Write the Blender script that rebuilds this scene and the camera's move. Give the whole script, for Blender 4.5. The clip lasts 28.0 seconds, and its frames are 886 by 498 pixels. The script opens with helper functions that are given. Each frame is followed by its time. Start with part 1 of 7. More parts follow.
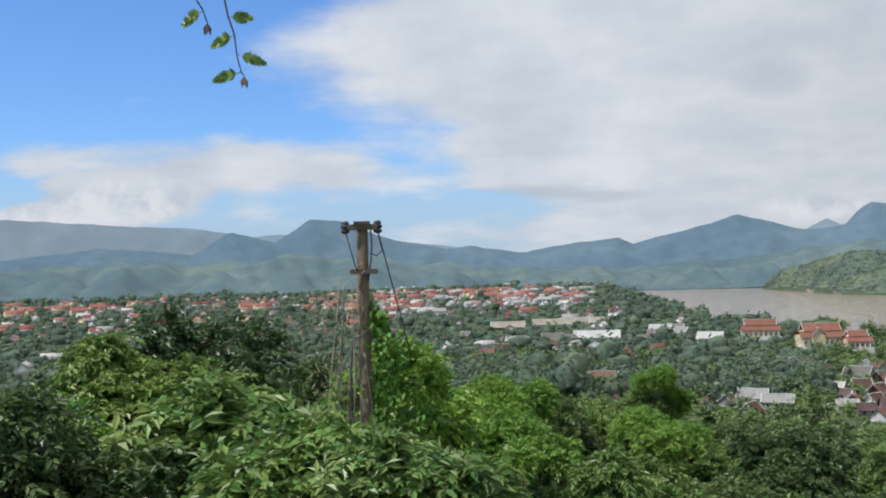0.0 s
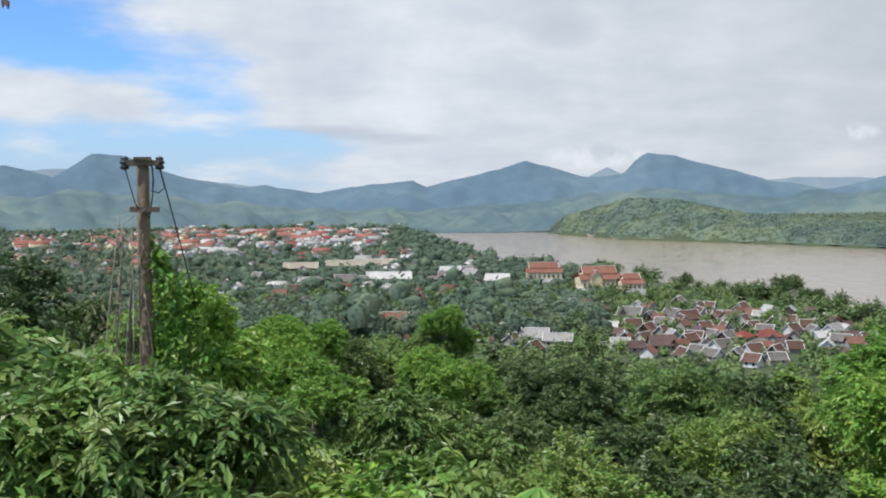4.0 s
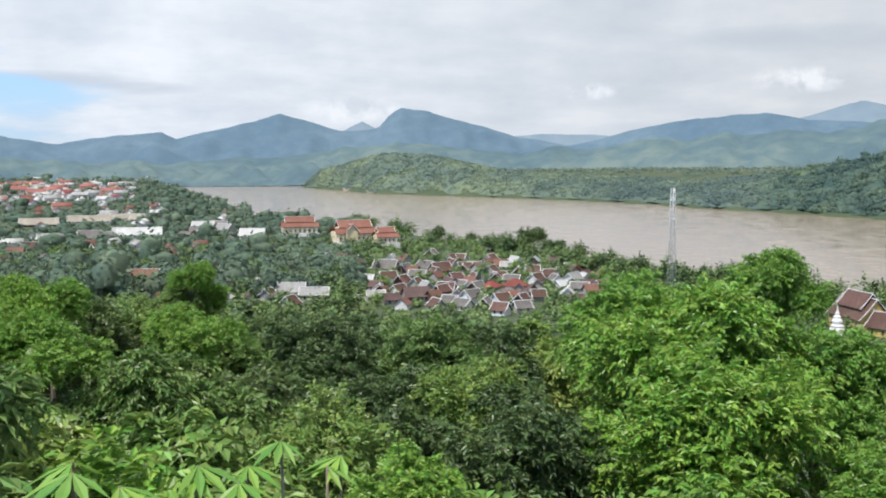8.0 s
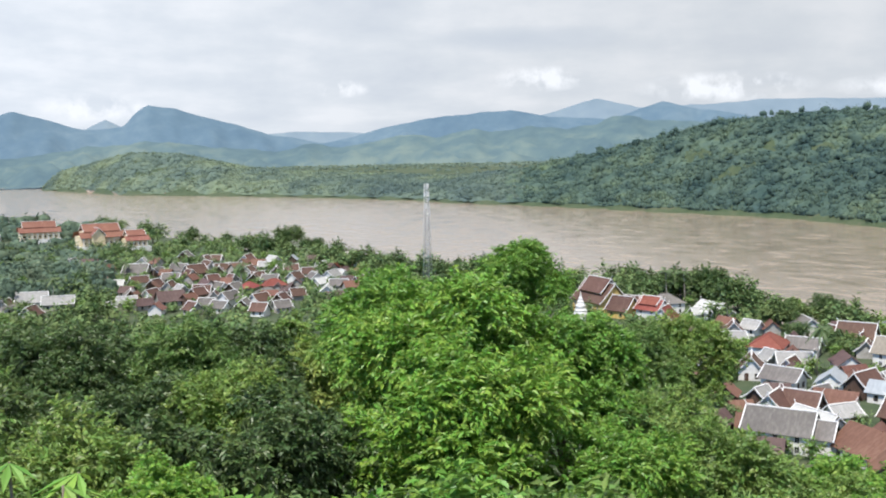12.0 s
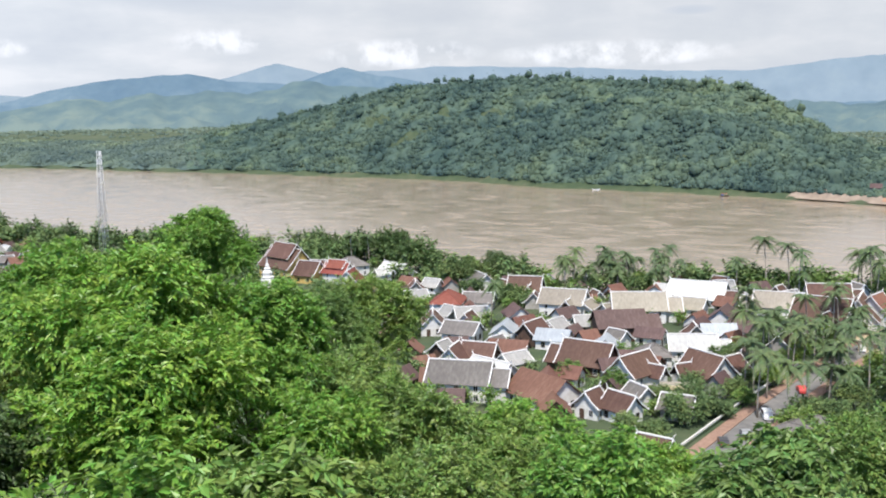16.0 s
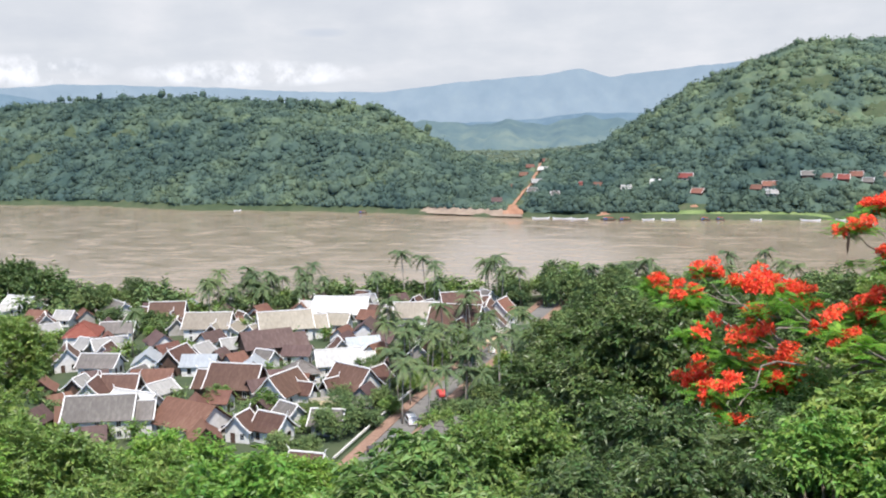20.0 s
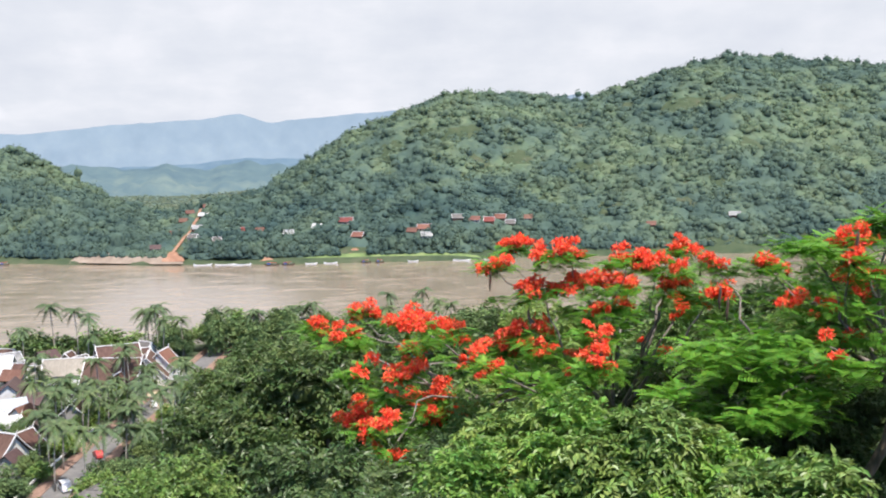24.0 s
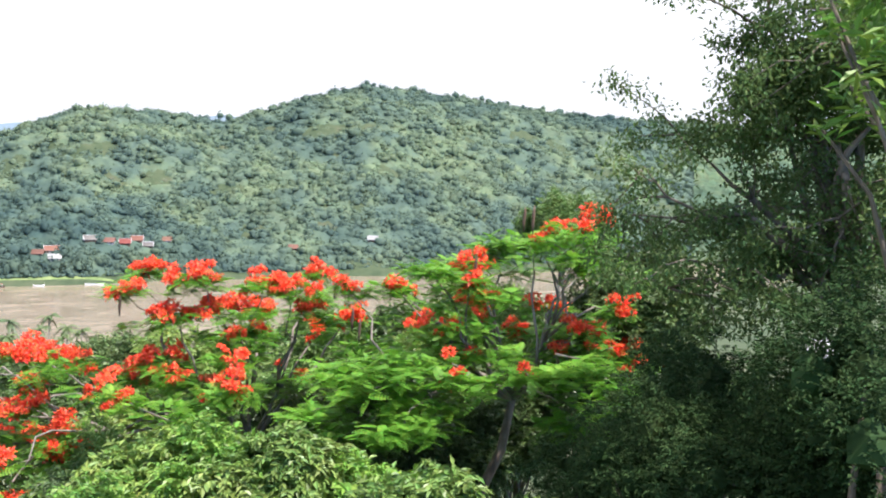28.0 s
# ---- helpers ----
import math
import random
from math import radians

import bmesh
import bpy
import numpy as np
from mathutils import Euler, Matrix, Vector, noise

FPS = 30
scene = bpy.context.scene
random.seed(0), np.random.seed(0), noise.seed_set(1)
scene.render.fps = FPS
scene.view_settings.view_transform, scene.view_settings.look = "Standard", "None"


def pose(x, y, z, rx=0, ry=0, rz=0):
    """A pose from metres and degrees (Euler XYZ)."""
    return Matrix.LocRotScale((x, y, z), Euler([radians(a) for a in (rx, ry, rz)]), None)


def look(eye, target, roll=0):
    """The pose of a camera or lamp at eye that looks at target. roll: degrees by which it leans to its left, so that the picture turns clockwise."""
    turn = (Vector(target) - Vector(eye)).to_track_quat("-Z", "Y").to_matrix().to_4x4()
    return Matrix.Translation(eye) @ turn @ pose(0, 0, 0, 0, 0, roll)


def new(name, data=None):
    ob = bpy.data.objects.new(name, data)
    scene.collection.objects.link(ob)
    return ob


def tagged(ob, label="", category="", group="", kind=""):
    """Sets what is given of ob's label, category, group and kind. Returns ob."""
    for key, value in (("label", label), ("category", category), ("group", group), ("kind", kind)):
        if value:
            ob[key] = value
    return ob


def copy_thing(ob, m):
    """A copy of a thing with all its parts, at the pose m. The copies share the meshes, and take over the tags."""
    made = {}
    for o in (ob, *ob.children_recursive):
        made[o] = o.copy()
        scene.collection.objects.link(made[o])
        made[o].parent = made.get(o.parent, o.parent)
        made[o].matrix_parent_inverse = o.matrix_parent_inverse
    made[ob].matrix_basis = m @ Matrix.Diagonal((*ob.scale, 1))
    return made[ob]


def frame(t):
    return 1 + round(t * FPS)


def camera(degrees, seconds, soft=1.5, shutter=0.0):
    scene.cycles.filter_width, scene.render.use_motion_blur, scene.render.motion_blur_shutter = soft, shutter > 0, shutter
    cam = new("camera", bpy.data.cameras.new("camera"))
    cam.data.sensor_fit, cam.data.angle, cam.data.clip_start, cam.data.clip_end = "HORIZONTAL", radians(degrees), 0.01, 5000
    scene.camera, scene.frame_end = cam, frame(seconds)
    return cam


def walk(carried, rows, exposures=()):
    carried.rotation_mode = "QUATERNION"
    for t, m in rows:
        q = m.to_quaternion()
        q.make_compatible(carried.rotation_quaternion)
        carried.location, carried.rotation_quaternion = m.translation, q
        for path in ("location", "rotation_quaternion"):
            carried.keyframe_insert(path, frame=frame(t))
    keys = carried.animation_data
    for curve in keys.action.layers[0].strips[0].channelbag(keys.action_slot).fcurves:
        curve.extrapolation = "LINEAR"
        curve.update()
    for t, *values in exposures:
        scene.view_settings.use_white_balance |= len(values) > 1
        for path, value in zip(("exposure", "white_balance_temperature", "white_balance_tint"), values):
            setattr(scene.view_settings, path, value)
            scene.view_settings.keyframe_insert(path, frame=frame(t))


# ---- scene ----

# ---------------------------------------------------------------- camera
EYE_Z = 75.0          # metres over the river
ARM = 0.35            # the camera is held out in front of a turning body
cam = camera(47.68, 28.0, soft=2.0)
TURNS = (
    (0, 91.31, 1.64, 0.02),
    (0.5, 89.91, 0.53, -0.82),
    (1, 89.16, -0.05, -1.98),
    (1.5, 89.50, -0.99, -6.14),
    (2, 90.04, -0.34, -7.53),
    (2.5, 89.40, -0.00, -8.62),
    (4.5, 87.49, 0.71, -13.08),
    (5, 87.33, 0.86, -14.91),
    (5.5, 87.03, 1.04, -17.11),
    (6, 86.75, 0.82, -19.15),
    (6.5, 86.60, 0.31, -21.00),
    (7, 86.51, 0.44, -22.74),
    (7.5, 85.98, 0.60, -24.38),
    (8, 85.02, 0.16, -25.58),
    (8.5, 85.08, 0.48, -25.12),
    (9, 84.99, 0.71, -26.60),
    (9.5, 84.88, 1.14, -28.56),
    (10, 84.71, 1.12, -30.75),
    (10.5, 84.56, 0.89, -32.85),
    (11, 84.42, 0.84, -34.80),
    (11.5, 84.80, 0.82, -36.76),
    (12, 84.76, 0.87, -39.45),
    (12.5, 84.65, 0.76, -41.65),
    (14.5, 83.70, 0.82, -50.56),
    (15, 83.47, 0.74, -52.67),
    (15.5, 83.20, 0.84, -55.05),
    (16, 82.54, 0.87, -57.37),
    (16.5, 82.18, 0.75, -61.28),
    (17, 81.99, 0.80, -64.27),
    (17.5, 82.46, 0.88, -66.91),
    (18, 82.53, 0.31, -69.16),
    (18.5, 82.47, 0.46, -71.43),
    (19, 82.59, 0.90, -73.31),
    (19.5, 82.93, 0.92, -75.35),
    (20, 83.34, 1.07, -77.69),
    (20.5, 83.49, 0.86, -79.69),
    (21, 83.62, 0.82, -81.75),
    (21.5, 83.83, 0.82, -84.15),
    (23.5, 85.34, 1.22, -94.16),
    (24, 85.58, 0.91, -96.80),
    (24.5, 85.83, 0.30, -99.45),
    (25, 85.86, 0.16, -102.66),
    (25.5, 85.97, -0.00, -105.20),
    (26, 86.14, 0.02, -106.88),
    (26.5, 86.32, -0.57, -109.46),
    (27, 86.28, -0.60, -112.25),
    (27.5, 86.37, -0.86, -114.81),
    (28, 86.86, -0.63, -116.97),)


def hold(rx, ry, rz):
    a = radians(rz)
    return pose(-ARM * math.sin(a), ARM * math.cos(a), EYE_Z, rx, ry, rz)


walk(cam, [(t, hold(a, b, c)) for t, a, b, c in TURNS],
     exposures=[(0, -0.25, 6450, 10), (1.5, -0.15, 6430, 10), (5, -0.08, 6400, 10), (9, 0.14, 6420, 10.5), (12, 0.19, 6440, 10.5), (14.8, 0.12, 6440, 11), (16.5, 0.29, 6450, 12), (21, 0.3, 6480, 13), (24, 0.42, 6480, 14), (26, 0.66, 6450, 14), (28, 0.92, 6450, 15)])

# ---------------------------------------------------------------- world and sun
SUN_AZ, SUN_EL = 246.0, 60.0


def nd(tree, kind, **values):
    n = tree.nodes.new(kind)
    for key, value in values.items():
        if key == "op":
            n.operation = value
        elif key == "blend":
            n.blend_type = value
        elif key == "dtype":
            n.data_type = value
        else:
            n.inputs[key.replace("_", " ")].default_value = value
    return n


def ramp(tree, stops):
    n = tree.nodes.new("ShaderNodeValToRGB")
    el = n.color_ramp.elements
    while len(el) < len(stops):
        el.new(0.5)
    for e, (p, c) in zip(el, stops):
        e.position = p
        e.color = (*c, 1) if len(c) == 3 else c
    return n


def math_node(tree, op, a, b=None, clamp=False):
    n = tree.nodes.new("ShaderNodeMath")
    n.operation, n.use_clamp = op, clamp
    for i, v in enumerate((a, b)):
        if v is None:
            continue
        if isinstance(v, (int, float)):
            n.inputs[i].default_value = v
        else:
            tree.links.new(v, n.inputs[i])
    return n.outputs[0]


def mix_rgb(tree, fac, a, b, blend="MIX"):
    n = tree.nodes.new("ShaderNodeMix")
    n.data_type, n.blend_type = "RGBA", blend
    for sock, v in ((n.inputs[0], fac), (n.inputs[6], a), (n.inputs[7], b)):
        if isinstance(v, (int, float)):
            sock.default_value = v
        elif isinstance(v, tuple):
            sock.default_value = (*v, 1) if len(v) == 3 else v
        else:
            tree.links.new(v, sock)
    return n.outputs[2]


def heading(az, el=0.0):
    a, e = radians(az), radians(el)
    return Vector((math.sin(a) * math.cos(e), math.cos(a) * math.cos(e), math.sin(e)))


def make_world():
    w = bpy.data.worlds.new("sky")
    scene.world = w
    w.use_nodes = True
    nt = w.node_tree
    nt.nodes.clear()
    out = nt.nodes.new("ShaderNodeOutputWorld")
    bg = nd(nt, "ShaderNodeBackground", Strength=0.1)
    sky = nt.nodes.new("ShaderNodeTexSky")
    sky.sky_type, sky.sun_disc = "NISHITA", False
    sky.sun_elevation, sky.sun_rotation = radians(SUN_EL), radians(SUN_AZ)
    sky.air_density, sky.dust_density, sky.ozone_density = 1.0, 0.6, 2.5
    co = nt.nodes.new("ShaderNodeTexCoord").outputs["Generated"]
    sep = nt.nodes.new("ShaderNodeSeparateXYZ")
    nt.links.new(co, sep.inputs[0])
    x, y, z = sep.outputs
    lift = math_node(nt, "ADD", math_node(nt, "MAXIMUM", z, 0.0), 0.20)
    comb = nt.nodes.new("ShaderNodeCombineXYZ")
    nt.links.new(math_node(nt, "DIVIDE", x, lift), comb.inputs[0])
    nt.links.new(math_node(nt, "DIVIDE", y, lift), comb.inputs[1])
    flat = comb.outputs[0]

    def noise_at(vec, scale, detail, rough, shift):
        m = nt.nodes.new("ShaderNodeMapping")
        m.inputs["Location"].default_value = shift
        nt.links.new(vec, m.inputs[0])
        n = nd(nt, "ShaderNodeTexNoise", Scale=scale, Detail=detail, Roughness=rough)
        nt.links.new(m.outputs[0], n.inputs["Vector"])
        return n.outputs["Fac"]

    def lump(az, el, wide, high):
        """1 in the middle of a cloud bank, falling to 0 at its rim"""
        v = heading(az, el)
        side = heading(az + 90)
        d1 = nt.nodes.new("ShaderNodeVectorMath")
        d1.operation = "DOT_PRODUCT"
        d1.inputs[1].default_value = side
        nt.links.new(co, d1.inputs[0])
        a = math_node(nt, "DIVIDE", d1.outputs["Value"], math.sin(radians(wide)))
        b = math_node(nt, "DIVIDE", math_node(nt, "SUBTRACT", z, v.z), math.sin(radians(high)))
        r = math_node(nt, "ADD", math_node(nt, "MULTIPLY", a, a), math_node(nt, "MULTIPLY", b, b))
        return math_node(nt, "SUBTRACT", 1.0, r, clamp=True)

    big = noise_at(flat, 0.75, 6, 0.5, (3.1, 1.7, 0))
    fine = noise_at(flat, 2.6, 8, 0.55, (7.3, 2.2, 0))
    puff = noise_at(co, 9.0, 8, 0.55, (0.3, 0.9, 0.2))
    curl = noise_at(co, 38.0, 7, 0.6, (0.1, 0.4, 0.7))
    cover = math_node(nt, "ADD", math_node(nt, "MULTIPLY", big, 0.65), math_node(nt, "MULTIPLY", fine, 0.35))
    # the cloud deck closes to the right of the valley and stays open to its left
    cover = math_node(nt, "ADD", cover, math_node(nt, "MULTIPLY", math_node(nt, "ADD", x, 0.02), 0.42))
    cover = math_node(nt, "ADD", cover, math_node(nt, "MULTIPLY", lump(5, 11.5, 17, 5.5), 0.27))
    cover = math_node(nt, "ADD", cover, math_node(nt, "MULTIPLY", lump(0, 6, 34, 2.2), 0.13))
    cover = math_node(nt, "ADD", cover, math_node(nt, "MULTIPLY", lump(12, 7, 12, 5), 0.2))
    cover = math_node(nt, "ADD", cover, math_node(nt, "MULTIPLY", lump(-14, 6.5, 14, 2.2), 0.12))
    # the deck is thicker overhead
    cover = math_node(nt, "ADD", cover, math_node(nt, "MULTIPLY", math_node(nt, "SUBTRACT", z, 0.3, clamp=True), 1.2))
    heaps = []
    for az_c, el_c, wide_c, high_c in ((-18, 4.3, 5.5, 1.7), (-23, 3.4, 3.5, 1.0), (20.5, 2.9, 3.2, 0.9), (33.8, 3.9, 1.7, 0.55), (45, 4.3, 3, 0.8), (55, 3.6, 5, 0.9), (67, 3.4, 7, 0.8)):
        heaps.append((az_c, el_c, wide_c, high_c))
        heap = math_node(nt, "MULTIPLY", lump(az_c, el_c, wide_c, high_c), math_node(nt, "ADD", math_node(nt, "MULTIPLY", puff, 1.1), -0.12))
        cover = math_node(nt, "ADD", cover, math_node(nt, "MULTIPLY", heap, 1.2))
    fac = nt.nodes.new("ShaderNodeMapRange")
    fac.interpolation_type = "SMOOTHSTEP"
    fac.inputs["From Min"].default_value, fac.inputs["From Max"].default_value = 0.47, 0.63
    nt.links.new(cover, fac.inputs["Value"])
    tone = ramp(nt, [(0.34, (6.2, 6.85, 7.8)), (0.48, (7.15, 7.75, 8.5)), (0.62, (8.5, 8.9, 9.5))])
    nt.links.new(math_node(nt, "ADD", math_node(nt, "MULTIPLY", puff, 0.45), math_node(nt, "MULTIPLY", fine, 0.55)), tone.inputs[0])
    cloud = mix_rgb(nt, math_node(nt, "MULTIPLY", math_node(nt, "SUBTRACT", x, 0.15), 1.5, clamp=True), tone.outputs[0], mix_rgb(nt, 0.3, mix_rgb(nt, 1.0, tone.outputs[0], (0.80, 0.79, 0.77), "MULTIPLY"), (6.3, 6.6, 6.95)))
    for spot in heaps:
        bright = math_node(nt, "MULTIPLY", lump(*spot), math_node(nt, "SUBTRACT", math_node(nt, "MULTIPLY", curl, 7.0), 3.0), clamp=True)
        cloud = mix_rgb(nt, math_node(nt, "MULTIPLY", bright, 0.85), cloud, (8.7, 9.0, 9.4))
    # thin grey streaks of low cloud
    for az_c, el_c, wide_c, high_c, deep in ((4.5, 4.35, 5.5, 0.55, 0.5), (9.5, 4.0, 3.0, 0.4, 0.4), (18.5, 10.0, 2.6, 1.3, 0.35), (71, 5.6, 1.6, 0.3, 0.45), (44, 6.5, 6, 0.8, 0.25)):
        veil = math_node(nt, "MULTIPLY", lump(az_c, el_c, wide_c, high_c), math_node(nt, "MULTIPLY", puff, deep * 2.0), clamp=True)
        cloud = mix_rgb(nt, veil, cloud, (4.3, 5.0, 6.0))
    blue = mix_rgb(nt, 1.0, sky.outputs[0], (0.98, 1.42, 2.0), "MULTIPLY")
    # moist air near the horizon
    low = nt.nodes.new("ShaderNodeMapRange")
    low.interpolation_type = "SMOOTHSTEP"
    low.inputs["From Min"].default_value, low.inputs["From Max"].default_value = 0.02, 0.15
    low.inputs["To Min"].default_value, low.inputs["To Max"].default_value = 0.75, 0.0
    nt.links.new(z, low.inputs["Value"])
    air = mix_rgb(nt, low.outputs[0], blue, (5.2, 6.6, 8.4))
    nt.links.new(mix_rgb(nt, fac.outputs[0], air, cloud), bg.inputs["Color"])
    nt.links.new(bg.outputs[0], out.inputs[0])


make_world()
lamp = bpy.data.lights.new("sun", "SUN")
lamp.energy, lamp.angle, lamp.color = 5.0, radians(0.8), (1.0, 0.95, 0.87)
sun = new("sun", lamp)
sun.matrix_world = look(heading(SUN_AZ, SUN_EL) * 500, (0, 0, 0))


# ---------------------------------------------------------------- materials
def material(name, colours, scale=4.0, rough=0.7, bump=0.3, detail=6, stretch=(1, 1, 1), second=0.25, spread=0.0,
             per="", translucent=0.0, metal=0.0, spec=0.4, coords="Object", bump_scale=None, emit=None, hue=0.05, span=0.36):
    """Grain and blotches at two scales, a little relief, and a shade of its own for each piece."""
    m = bpy.data.materials.new(name)
    m.use_nodes = True
    nt = m.node_tree
    bsdf = nt.nodes["Principled BSDF"]
    co = nt.nodes.new("ShaderNodeTexCoord").outputs[coords]
    mp = nt.nodes.new("ShaderNodeMapping")
    mp.inputs["Scale"].default_value = stretch
    nt.links.new(co, mp.inputs[0])
    n1 = nd(nt, "ShaderNodeTexNoise", Scale=scale, Detail=detail, Roughness=0.6)
    n2 = nd(nt, "ShaderNodeTexNoise", Scale=scale * 0.13, Detail=3.0)
    for n in (n1, n2):
        nt.links.new(mp.outputs[0], n.inputs["Vector"])
    v = math_node(nt, "ADD", math_node(nt, "MULTIPLY", n1.outputs["Fac"], 1 - second), math_node(nt, "MULTIPLY", n2.outputs["Fac"], second))
    k = len(colours)
    r = ramp(nt, [(0.5 - span / 2 + span * i / max(1, k - 1), c) for i, c in enumerate(colours)])
    nt.links.new(v, r.inputs[0])
    col = r.outputs[0]
    if per:
        if per == "cells":
            cells = nd(nt, "ShaderNodeTexVoronoi", Scale=0.13)
            nt.links.new(co, cells.inputs["Vector"])
            sp = nt.nodes.new("ShaderNodeSeparateColor")
            nt.links.new(cells.outputs["Color"], sp.inputs[0])
            src = sp.outputs[0]
        else:
            src = nt.nodes.new("ShaderNodeNewGeometry").outputs["Random Per Island"] if per == "island" else nt.nodes.new("ShaderNodeObjectInfo").outputs["Random"]
        hsv = nt.nodes.new("ShaderNodeHueSaturation")
        nt.links.new(math_node(nt, "ADD", math_node(nt, "MULTIPLY", src, 2 * spread), 1 - spread), hsv.inputs["Value"])
        wob = math_node(nt, "FRACT", math_node(nt, "MULTIPLY", src, 7.31))
        nt.links.new(math_node(nt, "ADD", math_node(nt, "MULTIPLY", wob, hue), 0.5 - hue / 2), hsv.inputs["Hue"])
        nt.links.new(col, hsv.inputs["Color"])
        col = hsv.outputs[0]
        if per == "island" and "leaf" in name:
            own = nt.nodes.new("ShaderNodeObjectInfo").outputs["Random"]
            tint = ramp(nt, [(0.0, (0.82, 0.86, 0.92)), (0.35, (0.97, 0.98, 0.95)), (0.7, (1.07, 1.04, 0.97)), (1.0, (1.16, 1.09, 0.94))])
            nt.links.new(own, tint.inputs[0])
            col = mix_rgb(nt, 1.0, col, tint.outputs[0], "MULTIPLY")
    nt.links.new(col, bsdf.inputs["Base Color"])
    bsdf.inputs["Roughness"].default_value = rough
    bsdf.inputs["Metallic"].default_value = metal
    bsdf.inputs["Specular IOR Level"].default_value = spec
    if bump:
        b = nd(nt, "ShaderNodeBump", Strength=bump)
        if bump_scale:
            n3 = nd(nt, "ShaderNodeTexNoise", Scale=bump_scale, Detail=5.0)
            nt.links.new(mp.outputs[0], n3.inputs["Vector"])
            nt.links.new(n3.outputs["Fac"], b.inputs["Height"])
        else:
            nt.links.new(n1.outputs["Fac"], b.inputs["Height"])
        nt.links.new(b.outputs[0], bsdf.inputs["Normal"])
    if emit:
        bsdf.inputs["Emission Color"].default_value = (*emit[0], 1)
        bsdf.inputs["Emission Strength"].default_value = emit[1]
    if translucent:
        t = nt.nodes.new("ShaderNodeBsdfTranslucent")
        nt.links.new(col, t.inputs[0])
        mix = nt.nodes.new("ShaderNodeMixShader")
        mix.inputs[0].default_value = translucent
        nt.links.new(bsdf.outputs[0], mix.inputs[1])
        nt.links.new(t.outputs[0], mix.inputs[2])
        nt.links.new(mix.outputs[0], nt.nodes["Material Output"].inputs[0])
    return m


M = {}
M["soil"] = material("soil_and_grass", [(0.026, 0.044, 0.02), (0.042, 0.066, 0.03), (0.062, 0.082, 0.04), (0.10, 0.095, 0.06)], 0.10, 0.95, 0.4, second=0.4)
M["leaf_bright"] = material("leaf_bright", [(0.105, 0.225, 0.036), (0.168, 0.325, 0.054), (0.29, 0.425, 0.10)], 0.9, 0.42, 0, per="island", spread=0.32, spec=0.42, translucent=0.32)
M["leaf_mid"] = material("leaf_mid", [(0.095, 0.175, 0.046), (0.165, 0.27, 0.066), (0.275, 0.35, 0.108)], 0.9, 0.42, 0, per="island", spread=0.32, spec=0.42, translucent=0.28)
M["leaf_dark"] = material("leaf_dark", [(0.044, 0.083, 0.030), (0.076, 0.132, 0.040), (0.14, 0.19, 0.068)], 0.9, 0.42, 0, per="island", spread=0.32, spec=0.42, translucent=0.22)
M["leaf_flame"] = material("leaf_flame", [(0.085, 0.225, 0.024), (0.13, 0.32, 0.034), (0.22, 0.42, 0.052)], 1.2, 0.5, 0, per="island", spread=0.25, translucent=0.4)
M["petal"] = material("petal_red", [(0.80, 0.06, 0.028), (0.90, 0.105, 0.045), (0.95, 0.20, 0.095)], 9.0, 0.5, 0, per="island", spread=0.2, hue=0.02, translucent=0.3, second=0.1)
M["bark"] = material("bark", [(0.085, 0.065, 0.048), (0.15, 0.12, 0.09), (0.24, 0.20, 0.16)], 9.0, 0.9, 0.6, stretch=(1, 1, 0.3))
M["bark_pale"] = material("bark_pale", [(0.22, 0.19, 0.15), (0.34, 0.30, 0.25), (0.45, 0.42, 0.36)], 9.0, 0.9, 0.6, stretch=(1, 1, 0.3))
# bluish lift in these greens paints haze over the hills across the river
M["far_leaf_hazed"] = material("hill_forest", [(0.056, 0.096, 0.088), (0.096, 0.144, 0.112), (0.152, 0.205, 0.122)], 0.02, 0.9, 0.35, detail=4, bump_scale=0.4, span=0.24, per="cells", spread=0.13, spec=0.05, second=0.45, hue=0.03, translucent=0.25)
M["canopy"] = material("forest_canopy", [(0.036, 0.064, 0.044), (0.062, 0.098, 0.060), (0.11, 0.145, 0.075)], 0.10, 0.9, 0.8, per="cells", spread=0.25, spec=0.08, bump_scale=0.9, second=0.65)
# shrub leaves darkened in colour to stand for the big tree's shade
M["leaf_painted_shade"] = material("leaf_painted_shade", [(0.022, 0.046, 0.017), (0.034, 0.066, 0.024), (0.052, 0.09, 0.033)], 0.9, 0.7, 0, per="island", spread=0.35, spec=0.06, translucent=0.15)
# headland and valley greens get paler with distance, haze mixed into the colour
M["headland_leaf_hazed"] = material("headland_forest_hazed", [(0.098, 0.142, 0.132), (0.138, 0.187, 0.148), (0.205, 0.255, 0.158)], 0.009, 0.9, 0, detail=3, span=0.22, per="cells", spread=0.15, spec=0.05, second=0.5, hue=0.03, translucent=0.3)
M["valley_leaf_hazed"] = material("valley_forest", [(0.13, 0.18, 0.155), (0.175, 0.23, 0.175), (0.26, 0.29, 0.19)], 0.006, 0.9, 0, detail=4, per="cells", spread=0.12, spec=0.03, second=0.4, hue=0.03, translucent=0.3)
# bluish base plus blue emission paint haze onto the foothills
M["range_mid"] = material("foothill_haze_glow", [(0.034, 0.056, 0.064), (0.056, 0.083, 0.080), (0.098, 0.122, 0.096)], 0.012, 1.0, 0.4, spec=0.0, second=0.5, span=0.26, emit=((0.26, 0.39, 0.50), 0.33))
# greens lifted and blued, so distance haze sits in the base colour
M["plain_leaf_hazed"] = material("garden_foliage_hazed", [(0.076, 0.118, 0.094), (0.115, 0.165, 0.116), (0.18, 0.225, 0.138)], 0.2, 0.9, 0, per="cells", spread=0.3, spec=0.05, second=0.4, translucent=0.3)
